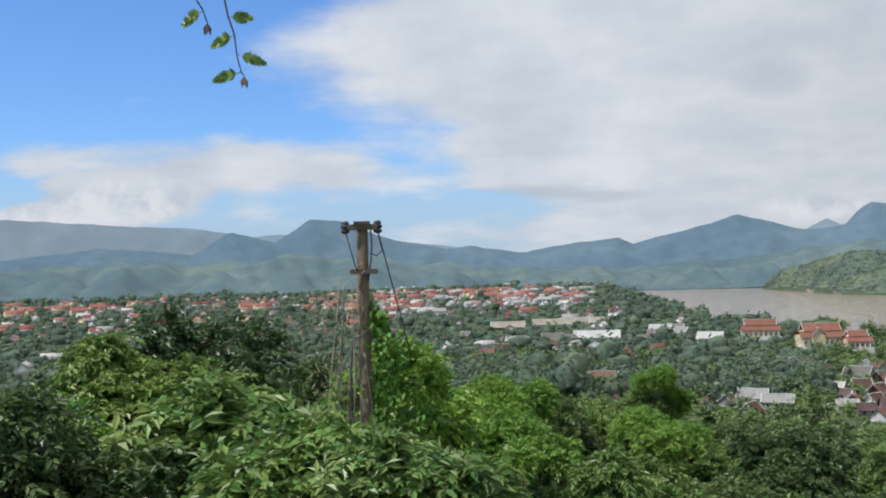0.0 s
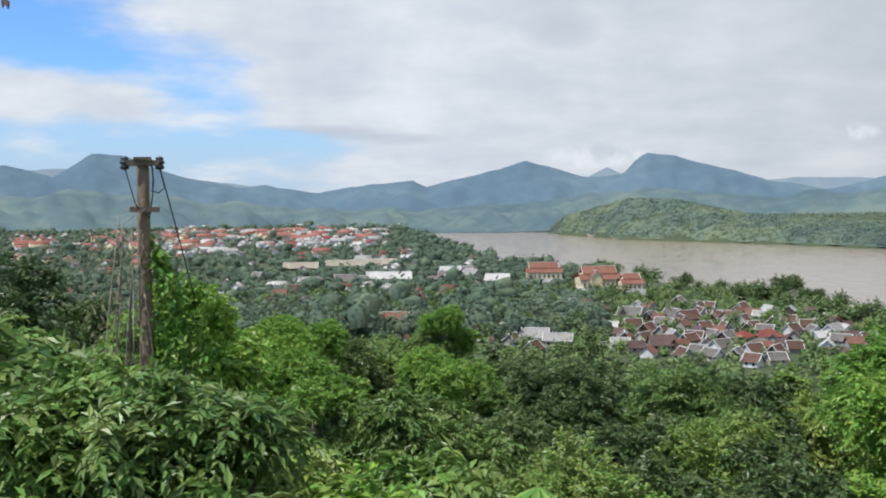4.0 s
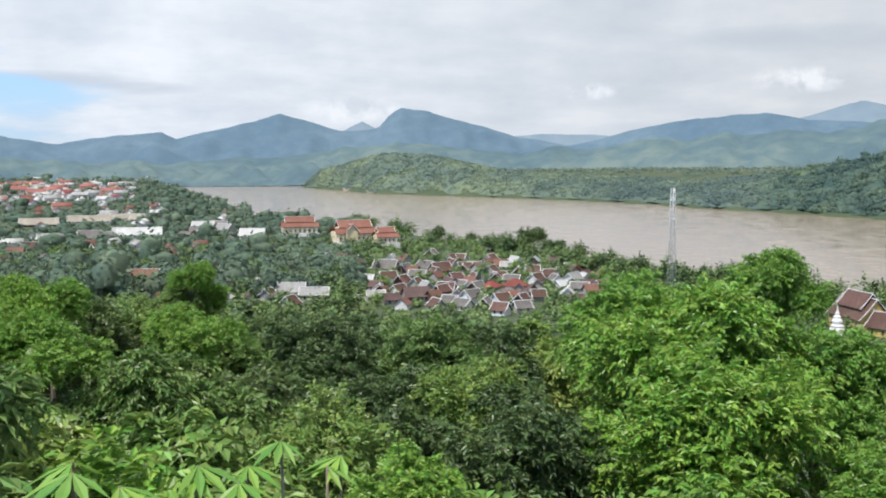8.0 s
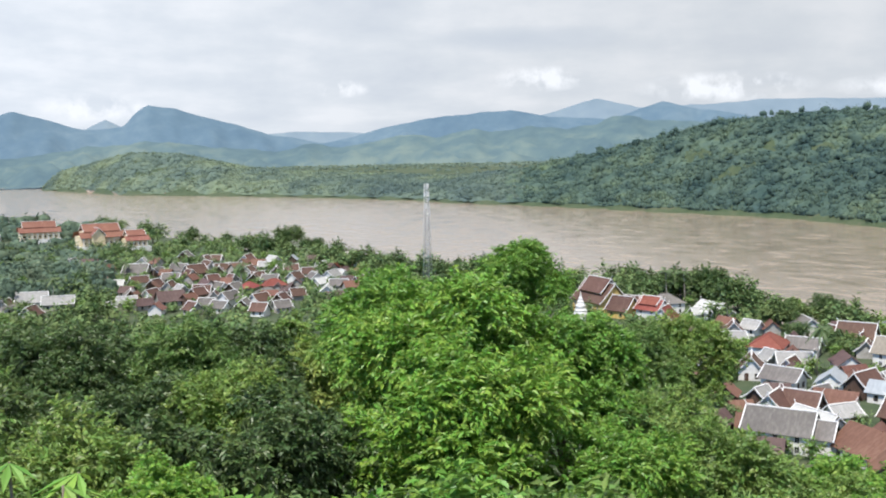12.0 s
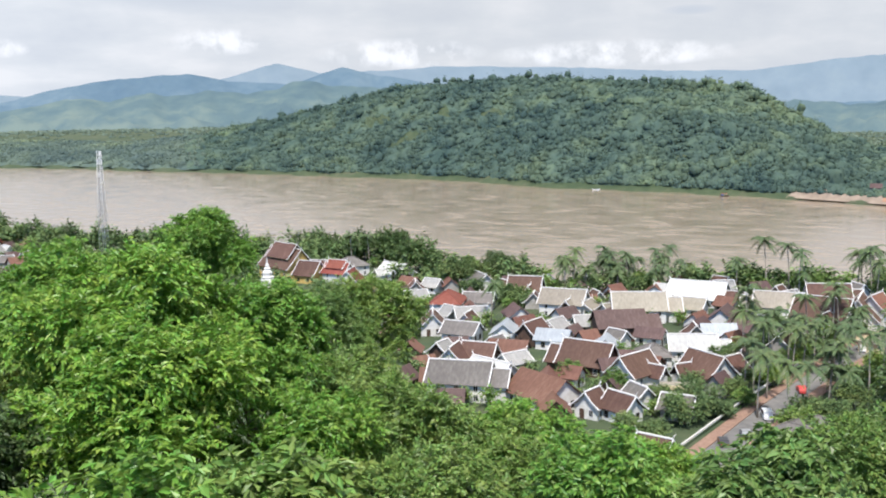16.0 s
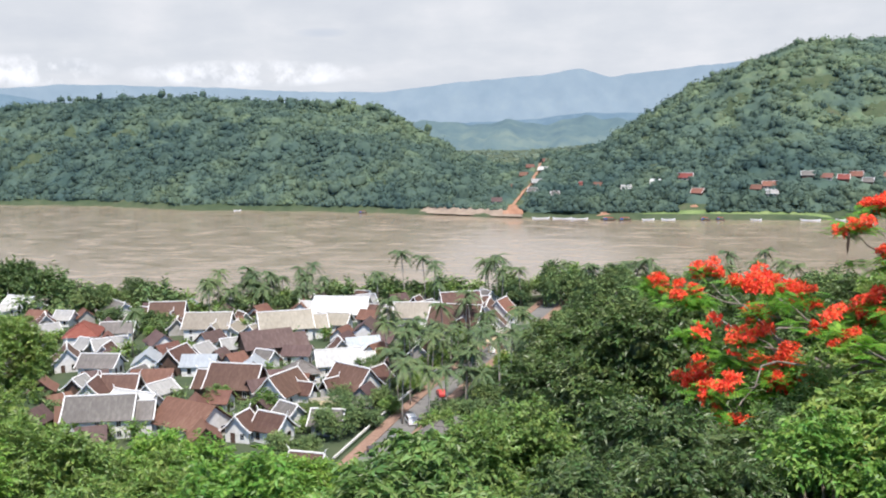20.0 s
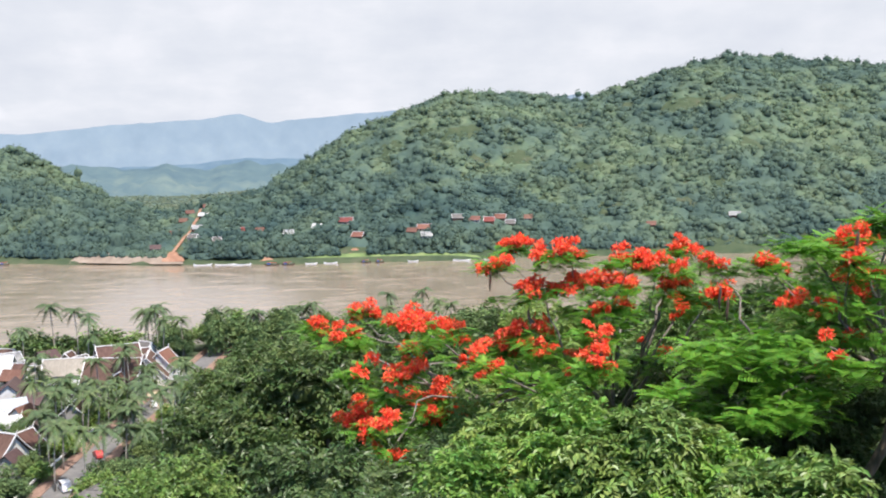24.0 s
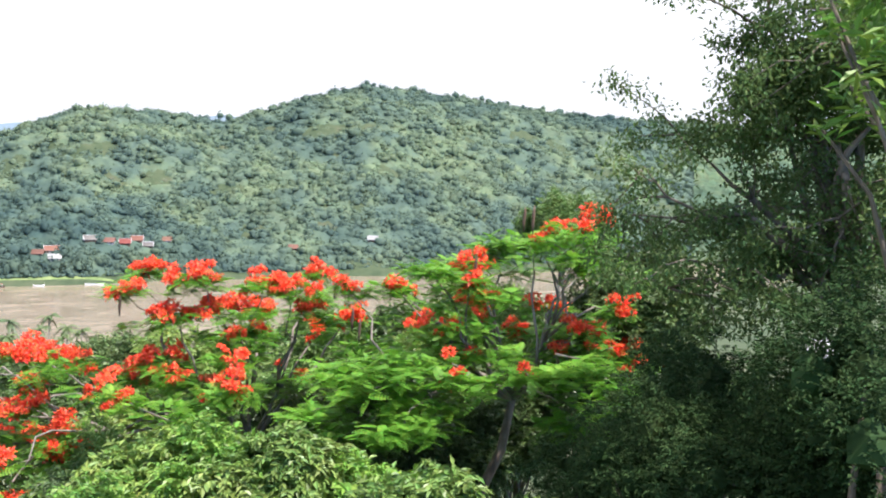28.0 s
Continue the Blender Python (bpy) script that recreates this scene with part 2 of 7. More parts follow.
M["town_leaf"] = material("town_tree_leaf", [(0.078, 0.13, 0.058), (0.13, 0.195, 0.077), (0.21, 0.27, 0.105)], 0.35, 0.8, 0.5, per="island", spread=0.35, spec=0.2, translucent=0.15)
# both ranges glow faintly blue in place of haze before them
M["range_near"] = material("wooded_slope_haze_glow", [(0.046, 0.076, 0.104), (0.064, 0.098, 0.124), (0.095, 0.13, 0.15)], 0.02, 1.0, 0.35, spec=0.0, second=0.5, emit=((0.27, 0.42, 0.58), 0.27))
M["range_far"] = material("far_slope_haze_glow", [(0.085, 0.115, 0.135), (0.105, 0.135, 0.155), (0.13, 0.16, 0.17)], 0.008, 1.0, 0.5, spec=0.0, emit=((0.36, 0.475, 0.61), 0.36))


# ---------------------------------------------------------------- mesh helpers
class Shape:
    """Collects faces of one mesh."""

    def __init__(self):
        self.v, self.f, self.smooth = [], [], False

    def add(self, verts, faces):
        k = len(self.v)
        self.v.extend(verts)
        self.f.extend([tuple(i + k for i in f) for f in faces])
        return self

    def box(self, x0, y0, z0, x1, y1, z1):
        return self.add([(x0, y0, z0), (x1, y0, z0), (x1, y1, z0), (x0, y1, z0), (x0, y0, z1), (x1, y0, z1), (x1, y1, z1), (x0, y1, z1)],
                        [(3, 2, 1, 0), (4, 5, 6, 7), (0, 1, 5, 4), (1, 2, 6, 5), (2, 3, 7, 6), (3, 0, 4, 7)])

    def prism(self, poly, axis, a, b):
        """A flat outline pushed from a to b along an axis; poly holds the two other coordinates."""
        def put(p, s):
            return (s, p[0], p[1]) if axis == "x" else (p[0], s, p[1]) if axis == "y" else (p[0], p[1], s)
        n = len(poly)
        return self.add([put(p, a) for p in poly] + [put(p, b) for p in poly],
                        [tuple(range(n)), tuple(range(2 * n - 1, n - 1, -1))] + [(i, i + n, (i + 1) % n + n, (i + 1) % n) for i in range(n)])

    def tube(self, pts, radii, n=6):
        pts = [Vector(p) for p in pts]
        rings, faces = [], []
        for i, p in enumerate(pts):
            d = (pts[min(i + 1, len(pts) - 1)] - pts[max(i - 1, 0)]).normalized()
            u = d.cross(Vector((0.31, 0.95, 0.07)))
            u = (u if u.length > 0.05 else d.cross(Vector((1, 0, 0)))).normalized()
            w = d.cross(u)
            rings += [tuple(p + radii[i] * (math.cos(2 * math.pi * k / n) * u + math.sin(2 * math.pi * k / n) * w)) for k in range(n)]
        for i in range(len(pts) - 1):
            faces += [(i * n + k, i * n + (k + 1) % n, (i + 1) * n + (k + 1) % n, (i + 1) * n + k) for k in range(n)]
        faces += [tuple(range(n - 1, -1, -1)), tuple(range((len(pts) - 1) * n, len(pts) * n))]
        self.smooth = True
        return self.add(rings, faces)

    def lathe(self, profile, n=12, cx=0.0, cy=0.0):
        rings, faces = [], []
        for r, z in profile:
            rings += [(cx + r * math.cos(2 * math.pi * k / n), cy + r * math.sin(2 * math.pi * k / n), z) for k in range(n)]
        for i in range(len(profile) - 1):
            faces += [(i * n + k, i * n + (k + 1) % n, (i + 1) * n + (k + 1) % n, (i + 1) * n + k) for k in range(n)]
        faces += [tuple(range(n - 1, -1, -1)), tuple(range((len(profile) - 1) * n, len(profile) * n))]
        return self.add(rings, faces)

    def mesh(self, name, mat):
        me = bpy.data.meshes.new(name)
        me.from_pydata(self.v, [], self.f)
        me.materials.append(mat)
        if self.smooth:
            me.shade_smooth()
        return me


def arrays_mesh(name, verts, faces, mat, smooth=False):
    """A mesh from numpy arrays; all faces have as many corners as faces has columns."""
    me = bpy.data.meshes.new(name)
    n, k = faces.shape
    me.vertices.add(len(verts))
    me.vertices.foreach_set("co", np.ascontiguousarray(verts, dtype=np.float32).ravel())
    me.loops.add(n * k)
    me.loops.foreach_set("vertex_index", np.ascontiguousarray(faces, dtype=np.int32).ravel())
    me.polygons.add(n)
    me.polygons.foreach_set("loop_start", np.arange(0, n * k, k, dtype=np.int32))
    me.polygons.foreach_set("use_smooth", np.full(n, smooth))
    me.update(calc_edges=True)
    me.materials.append(mat)
    return me


def part(name, shape, mat, parent=None, label=""):
    me = shape.mesh(name, mat) if isinstance(shape, Shape) else shape
    ob = new(name, me)
    if parent:
        ob.parent = parent
    return tagged(ob, label)


def join(name, items, label, category):
    """Many far things as one object: items are pairs of a thing and a pose."""
    co, loops, totals, mats, idx, base = [], [], [], [], [], 0
    for thing, m in items:
        for ob in (thing, *thing.children_recursive):
            if not ob.data:
                continue
            w = m.copy()
            chain, o = [], ob
            while o is not thing:
                chain.append(o.matrix_basis)
                o = o.parent
            for k in reversed(chain):
                w = w @ k
            me = ob.data
            v = np.empty(len(me.vertices) * 3, np.float32)
            me.vertices.foreach_get("co", v)
            v = v.reshape(-1, 3) @ np.array(w.to_3x3()).T + np.array(w.translation)
            lo = np.empty(len(me.loops), np.int32)
            me.loops.foreach_get("vertex_index", lo)
            to = np.empty(len(me.polygons), np.int32)
            me.polygons.foreach_get("loop_total", to)
            mat = me.materials[0]
            if mat not in mats:
                mats.append(mat)
            co.append(v)
            loops.append(lo + base)
            totals.append(to)
            idx.append(np.full(len(to), mats.index(mat), np.int32))
            base += len(v)
    co, loops, totals, idx = (np.concatenate(a) for a in (co, loops, totals, idx))
    me = bpy.data.meshes.new(name)
    me.vertices.add(len(co))
    me.vertices.foreach_set("co", co.astype(np.float32).ravel())
    me.loops.add(len(loops))
    me.loops.foreach_set("vertex_index", loops)
    me.polygons.add(len(totals))
    me.polygons.foreach_set("loop_start", np.concatenate([[0], np.cumsum(totals)[:-1]]).astype(np.int32))
    for mat in mats:
        me.materials.append(mat)
    me.polygons.foreach_set("material_index", idx)
    me.update(calc_edges=True)
    return tagged(new(name, me), label, category, kind="stuff")


def pol(az, d, z=0.0):
    a = radians(az)
    return Vector((d * math.sin(a), d * math.cos(a), z))


# ---------------------------------------------------------------- the lie of the land
TOWN = 12.0
NEAR_BANK = ((9.3, 3950), (10.2, 2900), (12.2, 1850), (15, 1260), (20.3, 1040), (26.7, 790), (32.5, 665), (35.4, 580), (48, 495), (54, 470), (58, 415), (64, 385),
             (71, 400), (80, 405), (88, 410), (97, 415), (113, 480), (126, 583), (150, 1180), (162, 2900), (166, 4500))
FAR_BANK = ((9.3, 3950), (10.2, 3977), (13.5, 4300), (17.45, 4300), (17.7, 2960), (21.8, 2354), (28.9, 2081), (38, 1740), (40, 1630), (51, 1330), (58.4, 1190),
            (62.8, 1066), (75, 933), (81, 868), (88, 840), (97, 842), (113, 904), (126, 1023), (150, 1630), (162, 3050), (166, 4500))
RIDGE_EL = ((17.6, -1.3), (18.6, -0.35), (22.2, 0.65), (24.7, 0.58), (28.5, -0.25), (31, -0.5), (35.3, -0.75), (40, -0.95), (44.2, -0.55), (49.3, 0.5), (54.5, 1.85),
            (59.7, 2.3), (63.5, 2.36), (66.7, 2.1), (70, 2.0), (74.2, 1.7), (76.1, 0.45), (78.9, -1.1), (80.4, -1.6), (82, -1.75), (83.3, -1.3), (86.5, -0.68), (88.6, 0.65),
            (91.7, 2.6), (94.6, 3.65), (97.2, 4.65), (101.2, 4.6), (104.8, 4.05), (108.9, 5.45), (112.7, 6.3), (118.7, 5.55), (122.2, 5.0), (125.6, 4.6), (140, 3.5), (160, 2))
RIDGE_D = ((17.6, 3100), (22, 2750), (28, 2400), (35, 2150), (44, 1800), (55, 1620), (63, 1450), (75, 1260), (80, 1200), (90, 1220), (97, 1260), (113, 1360), (126, 1480), (150, 2300), (166, 4700))
VALLEY_EL = ((-30, -0.75), (0, -0.7), (9, -0.75), (18, -0.6), (28, -0.3), (35, -0.25), (44, -0.2), (60, -0.1), (76, -0.8), (84, -0.8), (90, -0.3), (130, 0))


def along(pairs, x):
    p = np.array(pairs, float)
    return np.interp(x, p[:, 0], p[:, 1])


def ease(a, b, x):
    t = np.clip((x - a) / (b - a), 0, 1)
    return t * t * (3 - 2 * t)


def waves(x, y, size, seed, octaves=4):
    """Cheap smooth noise from crossed sines, about -1 to 1."""
    r = np.random.RandomState(seed)
    out, amp = 0.0 * x, 0.5
    for _ in range(octaves):
        for _ in range(3):
            a, ph = r.uniform(0, 6.28), r.uniform(0, 6.28)
            out = out + amp / 1.7 * np.sin((x * np.cos(a) + y * np.sin(a)) * 6.28 / size * r.uniform(0.7, 1.3) + ph)
        size, amp = size / 2.1, amp * 0.55
    return out


def ground(az, d):
    """Height of the ground at a heading and a distance from the look-out."""
    az, d = np.broadcast_arrays(np.asarray(az, float), np.asarray(d, float))
    x, y = d * np.sin(np.radians(az)), d * np.cos(np.radians(az))
    z = np.interp(d, [0, 3, 5, 12, 25, 45, 62, 100, 150], [73.3, 73.2, 71.6, 69.0, 64.0, 53.0, 42.0, 22.0, TOWN])
    z = z + 0.5 * waves(x, y, 300, 3) * ease(150, 300, d)
    side = (az > 9.3) & (az < 166)
    nb, fb = along(NEAR_BANK, az), along(FAR_BANK, az)
    rd = np.maximum(along(RIDGE_D, az), fb + 80)
    valley = EYE_Z + 3900 * np.tan(np.radians(along(VALLEY_EL, az))) - 8
    river = z + (-5 - z) * ease(nb - 22, nb + 6, d)
    bank = -5 + 11 * ease(fb - 8, fb + 22, d)
    h1 = np.maximum(EYE_Z + rd * np.tan(np.radians(along(RIDGE_EL, az))) - 10, 5)
    s = np.clip((d - fb - 22) / np.maximum(rd - fb - 22, 30), 0, 1)
    rise = 6 + (h1 - 6) * s ** (0.8 - 0.38 * np.exp(-((az - 82.3) / 1.5) ** 2)) + np.minimum(h1 * 0.10, 14) * waves(x, y, 260, 8) * s * (1 - s) * 4 + np.minimum(h1 * 0.05, 6) * waves(x, y, 95, 9, 2) * s * (1 - s) * 4
    back = h1 + (valley - h1) * ease(rd, rd + 700, d)
    far = np.where(d < fb + 22, bank, np.where(d < rd, rise, back))
    zz = np.where(d < (nb + fb) / 2, river, far)
    plain = TOWN + (valley - TOWN) * ease(1500, 3900, d)
    z = np.where(side, zz, np.where(d > 150, z + plain - TOWN, z))
    return z


def gz(az, d):
    return float(ground(np.array([az]), np.array([d]))[0])


def sheet(name, azs, ds, zs, mat):
    """A sheet over rows of headings and distances, closed round the middle where azs runs full circle."""
    a, d = np.meshgrid(np.radians(azs), ds, indexing="ij")
    v = np.stack([d * np.sin(a), d * np.cos(a), zs], -1).reshape(-1, 3)
    n, k = len(azs), len(ds)
    i, j = np.meshgrid(np.arange(n - 1), np.arange(k - 1), indexing="ij")
    q = (i * k + j).ravel()
    f = np.stack([q, q + k, q + k + 1, q + 1], 1)[:, ::-1]
    return arrays_mesh(name, v, f, mat, True)


def make_ground():
    azs = np.unique(np.concatenate([np.arange(-180, -29, 5.0), np.arange(-30, 8, 1.0), np.arange(8, 20, 0.1), np.arange(20, 132, 0.5), np.arange(132, 181, 2.0)]))
    ds = np.unique(np.concatenate([np.linspace(0, 30, 12), np.geomspace(30, 4900, 115), [8000, 20000]]))
    a, d = np.meshgrid(azs, ds, indexing="ij")
    z = ground(a, np.minimum(d, 4900))
    return tagged(new("ground", sheet("ground", azs, ds, z, M["soil"])), "wooded hillside, town plain and river banks", "ground", kind="structure")


make_ground()


def water_material():
    m = bpy.data.materials.new("silty_river")
    m.use_nodes = True
    nt = m.node_tree
    b = nt.nodes["Principled BSDF"]
    co = nt.nodes.new("ShaderNodeTexCoord").outputs["Object"]
    mp = nt.nodes.new("ShaderNodeMapping")
    mp.inputs["Rotation"].default_value = (0, 0, radians(1.0))
    mp.inputs["Scale"].default_value = (1.0, 0.5, 1.0)
    nt.links.new(co, mp.inputs[0])
    n1 = nd(nt, "ShaderNodeTexNoise", Scale=0.062, Detail=7.0, Roughness=0.66, Distortion=0.4)
    n2 = nd(nt, "ShaderNodeTexNoise", Scale=0.5, Detail=4.0)
    for n in (n1, n2):
        nt.links.new(mp.outputs[0], n.inputs["Vector"])
    r = ramp(nt, [(0.33, (0.20, 0.155, 0.11)), (0.5, (0.245, 0.195, 0.145)), (0.68, (0.295, 0.24, 0.185))])
    nt.links.new(n1.outputs["Fac"], r.inputs[0])
    nt.links.new(r.outputs[0], b.inputs["Base Color"])
    gl = ramp(nt, [(0.35, (0.10,) * 3), (0.65, (0.26,) * 3)])
    nt.links.new(n1.outputs["Fac"], gl.inputs[0])
    nt.links.new(gl.outputs[0], b.inputs["Roughness"])
    b.inputs["IOR"].default_value = 1.33
    bu = nd(nt, "ShaderNodeBump", Strength=0.16, Distance=0.08)
    nt.links.new(math_node(nt, "ADD", n1.outputs["Fac"], math_node(nt, "MULTIPLY", n2.outputs["Fac"], 0.25)), bu.inputs["Height"])
    nt.links.new(bu.outputs[0], b.inputs["Normal"])
    return m


M["water"] = water_material()


def make_water():
    """The river's surface, with its edges a little inside both banks."""
    azs = np.arange(9.3, 166.01, 0.25)
    s = np.linspace(0, 1, 14)
    nb, fb = along(NEAR_BANK, azs) - 6, along(FAR_BANK, azs) + 12
    d = nb[:, None] + (fb - nb)[:, None] * s[None]
    a = np.radians(azs)[:, None]
    v = np.stack([d * np.sin(a), d * np.cos(a), 0 * d], -1).reshape(-1, 3)
    n, k = d.shape
    i, j = np.meshgrid(np.arange(n - 1), np.arange(k - 1), indexing="ij")
    q = (i * k + j).ravel()
    f = np.stack([q, q + k, q + k + 1, q + 1], 1)[:, ::-1]
    return tagged(new("water", arrays_mesh("water", v, f, M["water"], True)), "wide silty brown river with streaks of current", "river", kind="structure")


make_water()

# far ranges: skyline elevations by heading
SKY_FAR = ((-60, 3.5), (-35, 3.8), (-24, 3.4), (-21, 3.2), (-13.7, 2.8), (-10.9, 2.3), (-7.6, 2.4), (-2.7, 1.9), (4.7, 0.9), (16, 1.0), (19.9, 1.75), (21, 2.3), (21.8, 1.9),
           (27, 1.3), (31, 1.55), (34, 1.5), (37, 1.2), (40, 1.6), (45, 2.3), (48.1, 3.15), (50.5, 2.6), (54.4, 2.65), (57.2, 2.85), (64.8, 2.65), (70, 2.35), (74.2, 2.3),
           (80.3, 2.9), (83.5, 3.1), (85.4, 3.42), (87.1, 2.9), (90, 3.2), (94, 3.5), (100, 3.6), (104.5, 4.2), (110, 4), (150, 3.5), (180, 3))
SKY_NEAR = ((-60, 1.6), (-30, 1.5), (-24, 1.2), (-19, 1.8), (-14, 1.4), (-11.9, 2.55), (-9.5, 1.9), (-7.6, 3.08), (-5.9, 3.1), (-2.7, 1.9), (0.2, 1.34), (1.7, 1.46), (4.7, 1.0), (7.7, 1.45),
            (10, 1.68), (10.8, 1.3), (13.5, 1.89), (16.4, 2.75), (18.7, 2.07), (19.9, 1.7), (21.9, 1.9), (22.6, 2.7), (23.2, 3.06), (24.7, 2.9), (26.6, 2.29), (29.6, 1.44),
            (32.6, 0.9), (34.5, 1.3), (36, 1.66), (39.8, 2.39), (43.3, 2.57), (45.5, 2.2), (49, 2.0), (51.7, 2.9), (54, 2.4), (58, 1.6), (66, 0.9), (74, 0.6), (80, 0.5), (86, 0.9), (92, 0.9), (130, 1), (180, 1))


def make_range(name, sky, dist, depth, mat, seed, label, rough, jag=0.055):
    azs = np.arange(-62, 181, 0.25)
    rows = np.linspace(0, 1, 17)
    crest = EYE_Z + dist * np.tan(np.radians(along(sky, azs) + jag * waves(azs * 10, azs * 3, 42, seed + 5, 4)))
    a, s = np.meshgrid(azs, rows, indexing="ij")
    d = dist - depth * (1 - s)
    x, y = d * np.sin(np.radians(a)), d * np.cos(np.radians(a))
    fold = np.abs(waves(x, y, 520, seed, 4))
    z = 4 + (crest[:, None] - 4) * (s ** 1.15) + rough * (fold - 0.45) * (s * (1 - s) * 3.2 + 0.10)
    return tagged(new(name, _strip(name, x, y, z, mat)), label, "mountain range", kind="structure")


def _strip(name, x, y, z, mat):
    v = np.stack([x, y, z], -1).reshape(-1, 3)
    n, k = x.shape
    i, j = np.meshgrid(np.arange(n - 1), np.arange(k - 1), indexing="ij")
    q = (i * k + j).ravel()
    f = np.stack([q, q + k, q + k + 1, q + 1], 1)[:, ::-1]
    return arrays_mesh(name, v, f, mat, True)


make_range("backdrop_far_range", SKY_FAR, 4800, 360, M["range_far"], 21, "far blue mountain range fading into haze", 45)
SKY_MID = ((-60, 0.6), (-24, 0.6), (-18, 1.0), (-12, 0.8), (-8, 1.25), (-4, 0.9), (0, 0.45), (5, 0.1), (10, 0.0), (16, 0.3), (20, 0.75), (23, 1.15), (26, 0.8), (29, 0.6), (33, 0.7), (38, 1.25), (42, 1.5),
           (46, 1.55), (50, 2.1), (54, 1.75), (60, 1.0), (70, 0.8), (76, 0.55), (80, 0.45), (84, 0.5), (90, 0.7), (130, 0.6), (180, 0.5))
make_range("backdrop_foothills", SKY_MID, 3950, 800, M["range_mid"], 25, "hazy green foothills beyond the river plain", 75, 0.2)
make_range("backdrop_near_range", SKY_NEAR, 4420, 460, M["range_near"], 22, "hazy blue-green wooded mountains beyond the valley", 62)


# ---------------------------------------------------------------- woods too many to count
def ico(sub):
    bm = bmesh.new()
    bmesh.ops.create_icosphere(bm, subdivisions=sub, radius=1.0)
    v = np.array([p.co[:] for p in bm.verts])
    f = np.array([[p.index for p in q.verts] for q in bm.faces])
    bm.free()
    return v, f


ICO1, ICO2 = ico(1), ico(2)      # 20 and 80 faces


def crown_blobs(n, seed, base, jitter=0.16):
    """Uneven crowns: a few swellings round a squat core, rough all over."""
    r = np.random.RandomState(seed)
    out = []
    for _ in range(n):
        v, f = base
        swell = np.zeros(len(v))
        for _ in range(r.randint(3, 6)):
            q = r.normal(0, 1, 3)
            q[2] = abs(q[2]) * 0.6
            q = q / np.linalg.norm(q)
            swell = np.maximum(swell, np.clip(v @ q, 0, 1) ** 3 * r.uniform(0.25, 0.6))
        v = v * (0.68 + swell[:, None] + r.uniform(-jitter, jitter, (len(v), 1)))
        v = v * np.array([r.uniform(0.85, 1.3), r.uniform(0.85, 1.3), r.uniform(0.75, 1.1)])
        keep = v[f][:, :, 2].max(1) > -0.05
        out.append((v, f[keep]))
    return out


BLOBS = crown_blobs(14, 5, ICO1)
CROWNS = crown_blobs(16, 6, ICO2, 0.14)


def scatter(name, az, d, rad, mat, label, category, seed=1, squash=1.0, lift=0.35, blobs=None, sprays=14, leaf=0.42, core=0.7, loose=0.32):
    """Crowns on the ground at headings and distances: uneven cores hidden under many loose sprays of leaves."""
    r = np.random.RandomState(seed)
    blobs = blobs or BLOBS
    z = ground(az, d)
    x, y = d * np.sin(np.radians(az)), d * np.cos(np.radians(az))
    vs, fs, k = [], [], 0
    kind = r.randint(0, len(blobs), len(az))
    ang = r.uniform(0, 6.28, len(az))
    tall = r.uniform(0.7, 1.25, len(az)) * squash * np.where(r.uniform(0, 1, len(az)) < 0.07, 1.45, 1.0)
    zc = z + lift * rad * tall
    for b, (bv, bf) in enumerate(blobs):
        s = kind == b
        m = int(s.sum())
        if not m:
            continue
        c, sn = np.cos(ang[s])[:, None], np.sin(ang[s])[:, None]
        R = rad[s][:, None] * core
        px = (bv[None, :, 0] * c - bv[None, :, 1] * sn) * R + x[s][:, None]
        py = (bv[None, :, 0] * sn + bv[None, :, 1] * c) * R + y[s][:, None]
        pz = bv[None, :, 2] * R * tall[s][:, None] + zc[s][:, None]
        vs.append(np.stack([px, py, pz], -1).reshape(-1, 3))
        fs.append((bf[None] + (np.arange(m) * len(bv))[:, None, None] + k).reshape(-1, 3))
        k += m * len(bv)
    n = len(az) * sprays
    q = r.normal(0, 1, (n, 3))
    q[:, 2] = np.abs(q[:, 2]) - 0.25
    q = q / np.linalg.norm(q, axis=1, keepdims=True)
    own = np.repeat(np.arange(len(az)), sprays)
    R = rad[own] * r.uniform(0.72, 1.12, n)
    p = np.stack([x[own], y[own], zc[own]], 1) + q * np.stack([R, R, R * tall[own]], 1)
    u = np.cross(q, r.normal(0, 1, (n, 3)))
    u = u / np.maximum(np.linalg.norm(u, axis=1, keepdims=True), 1e-6)
    w = np.cross(q, u) + q * r.normal(0, loose, (n, 1))
    u = u + q * r.normal(0, loose, (n, 1))
    h = (leaf * np.minimum(rad, 3.5 + 0.25 * rad))[own][:, None] * r.uniform(0.55, 1.15, (n, 1))
    quad = np.stack([p - u * h, p - w * h * 0.8, p + u * h * r.uniform(0.7, 1.2, (n, 1)), p + w * h * 0.75 + q * h * 0.2], 1).reshape(-1, 3)
    i = (np.arange(n) * 4)[:, None] + k
    vs.append(quad)
    fs.append(np.concatenate([i + np.array([0, 1, 2]), i + np.array([0, 2, 3])]))
    ob = new(name, arrays_mesh(name, np.concatenate(vs), np.concatenate(fs), mat, True))
    return tagged(ob, label, category, kind="stuff")


HOMES = []                            # x, y and half length of each house


def chance(i, j, k):
    """A repeatable number from 0 to 1 for each cell."""
    q = np.sin(i * 127.1 + j * 311.7 + k * 74.7) * 43758.5453
    return q - np.floor(q)


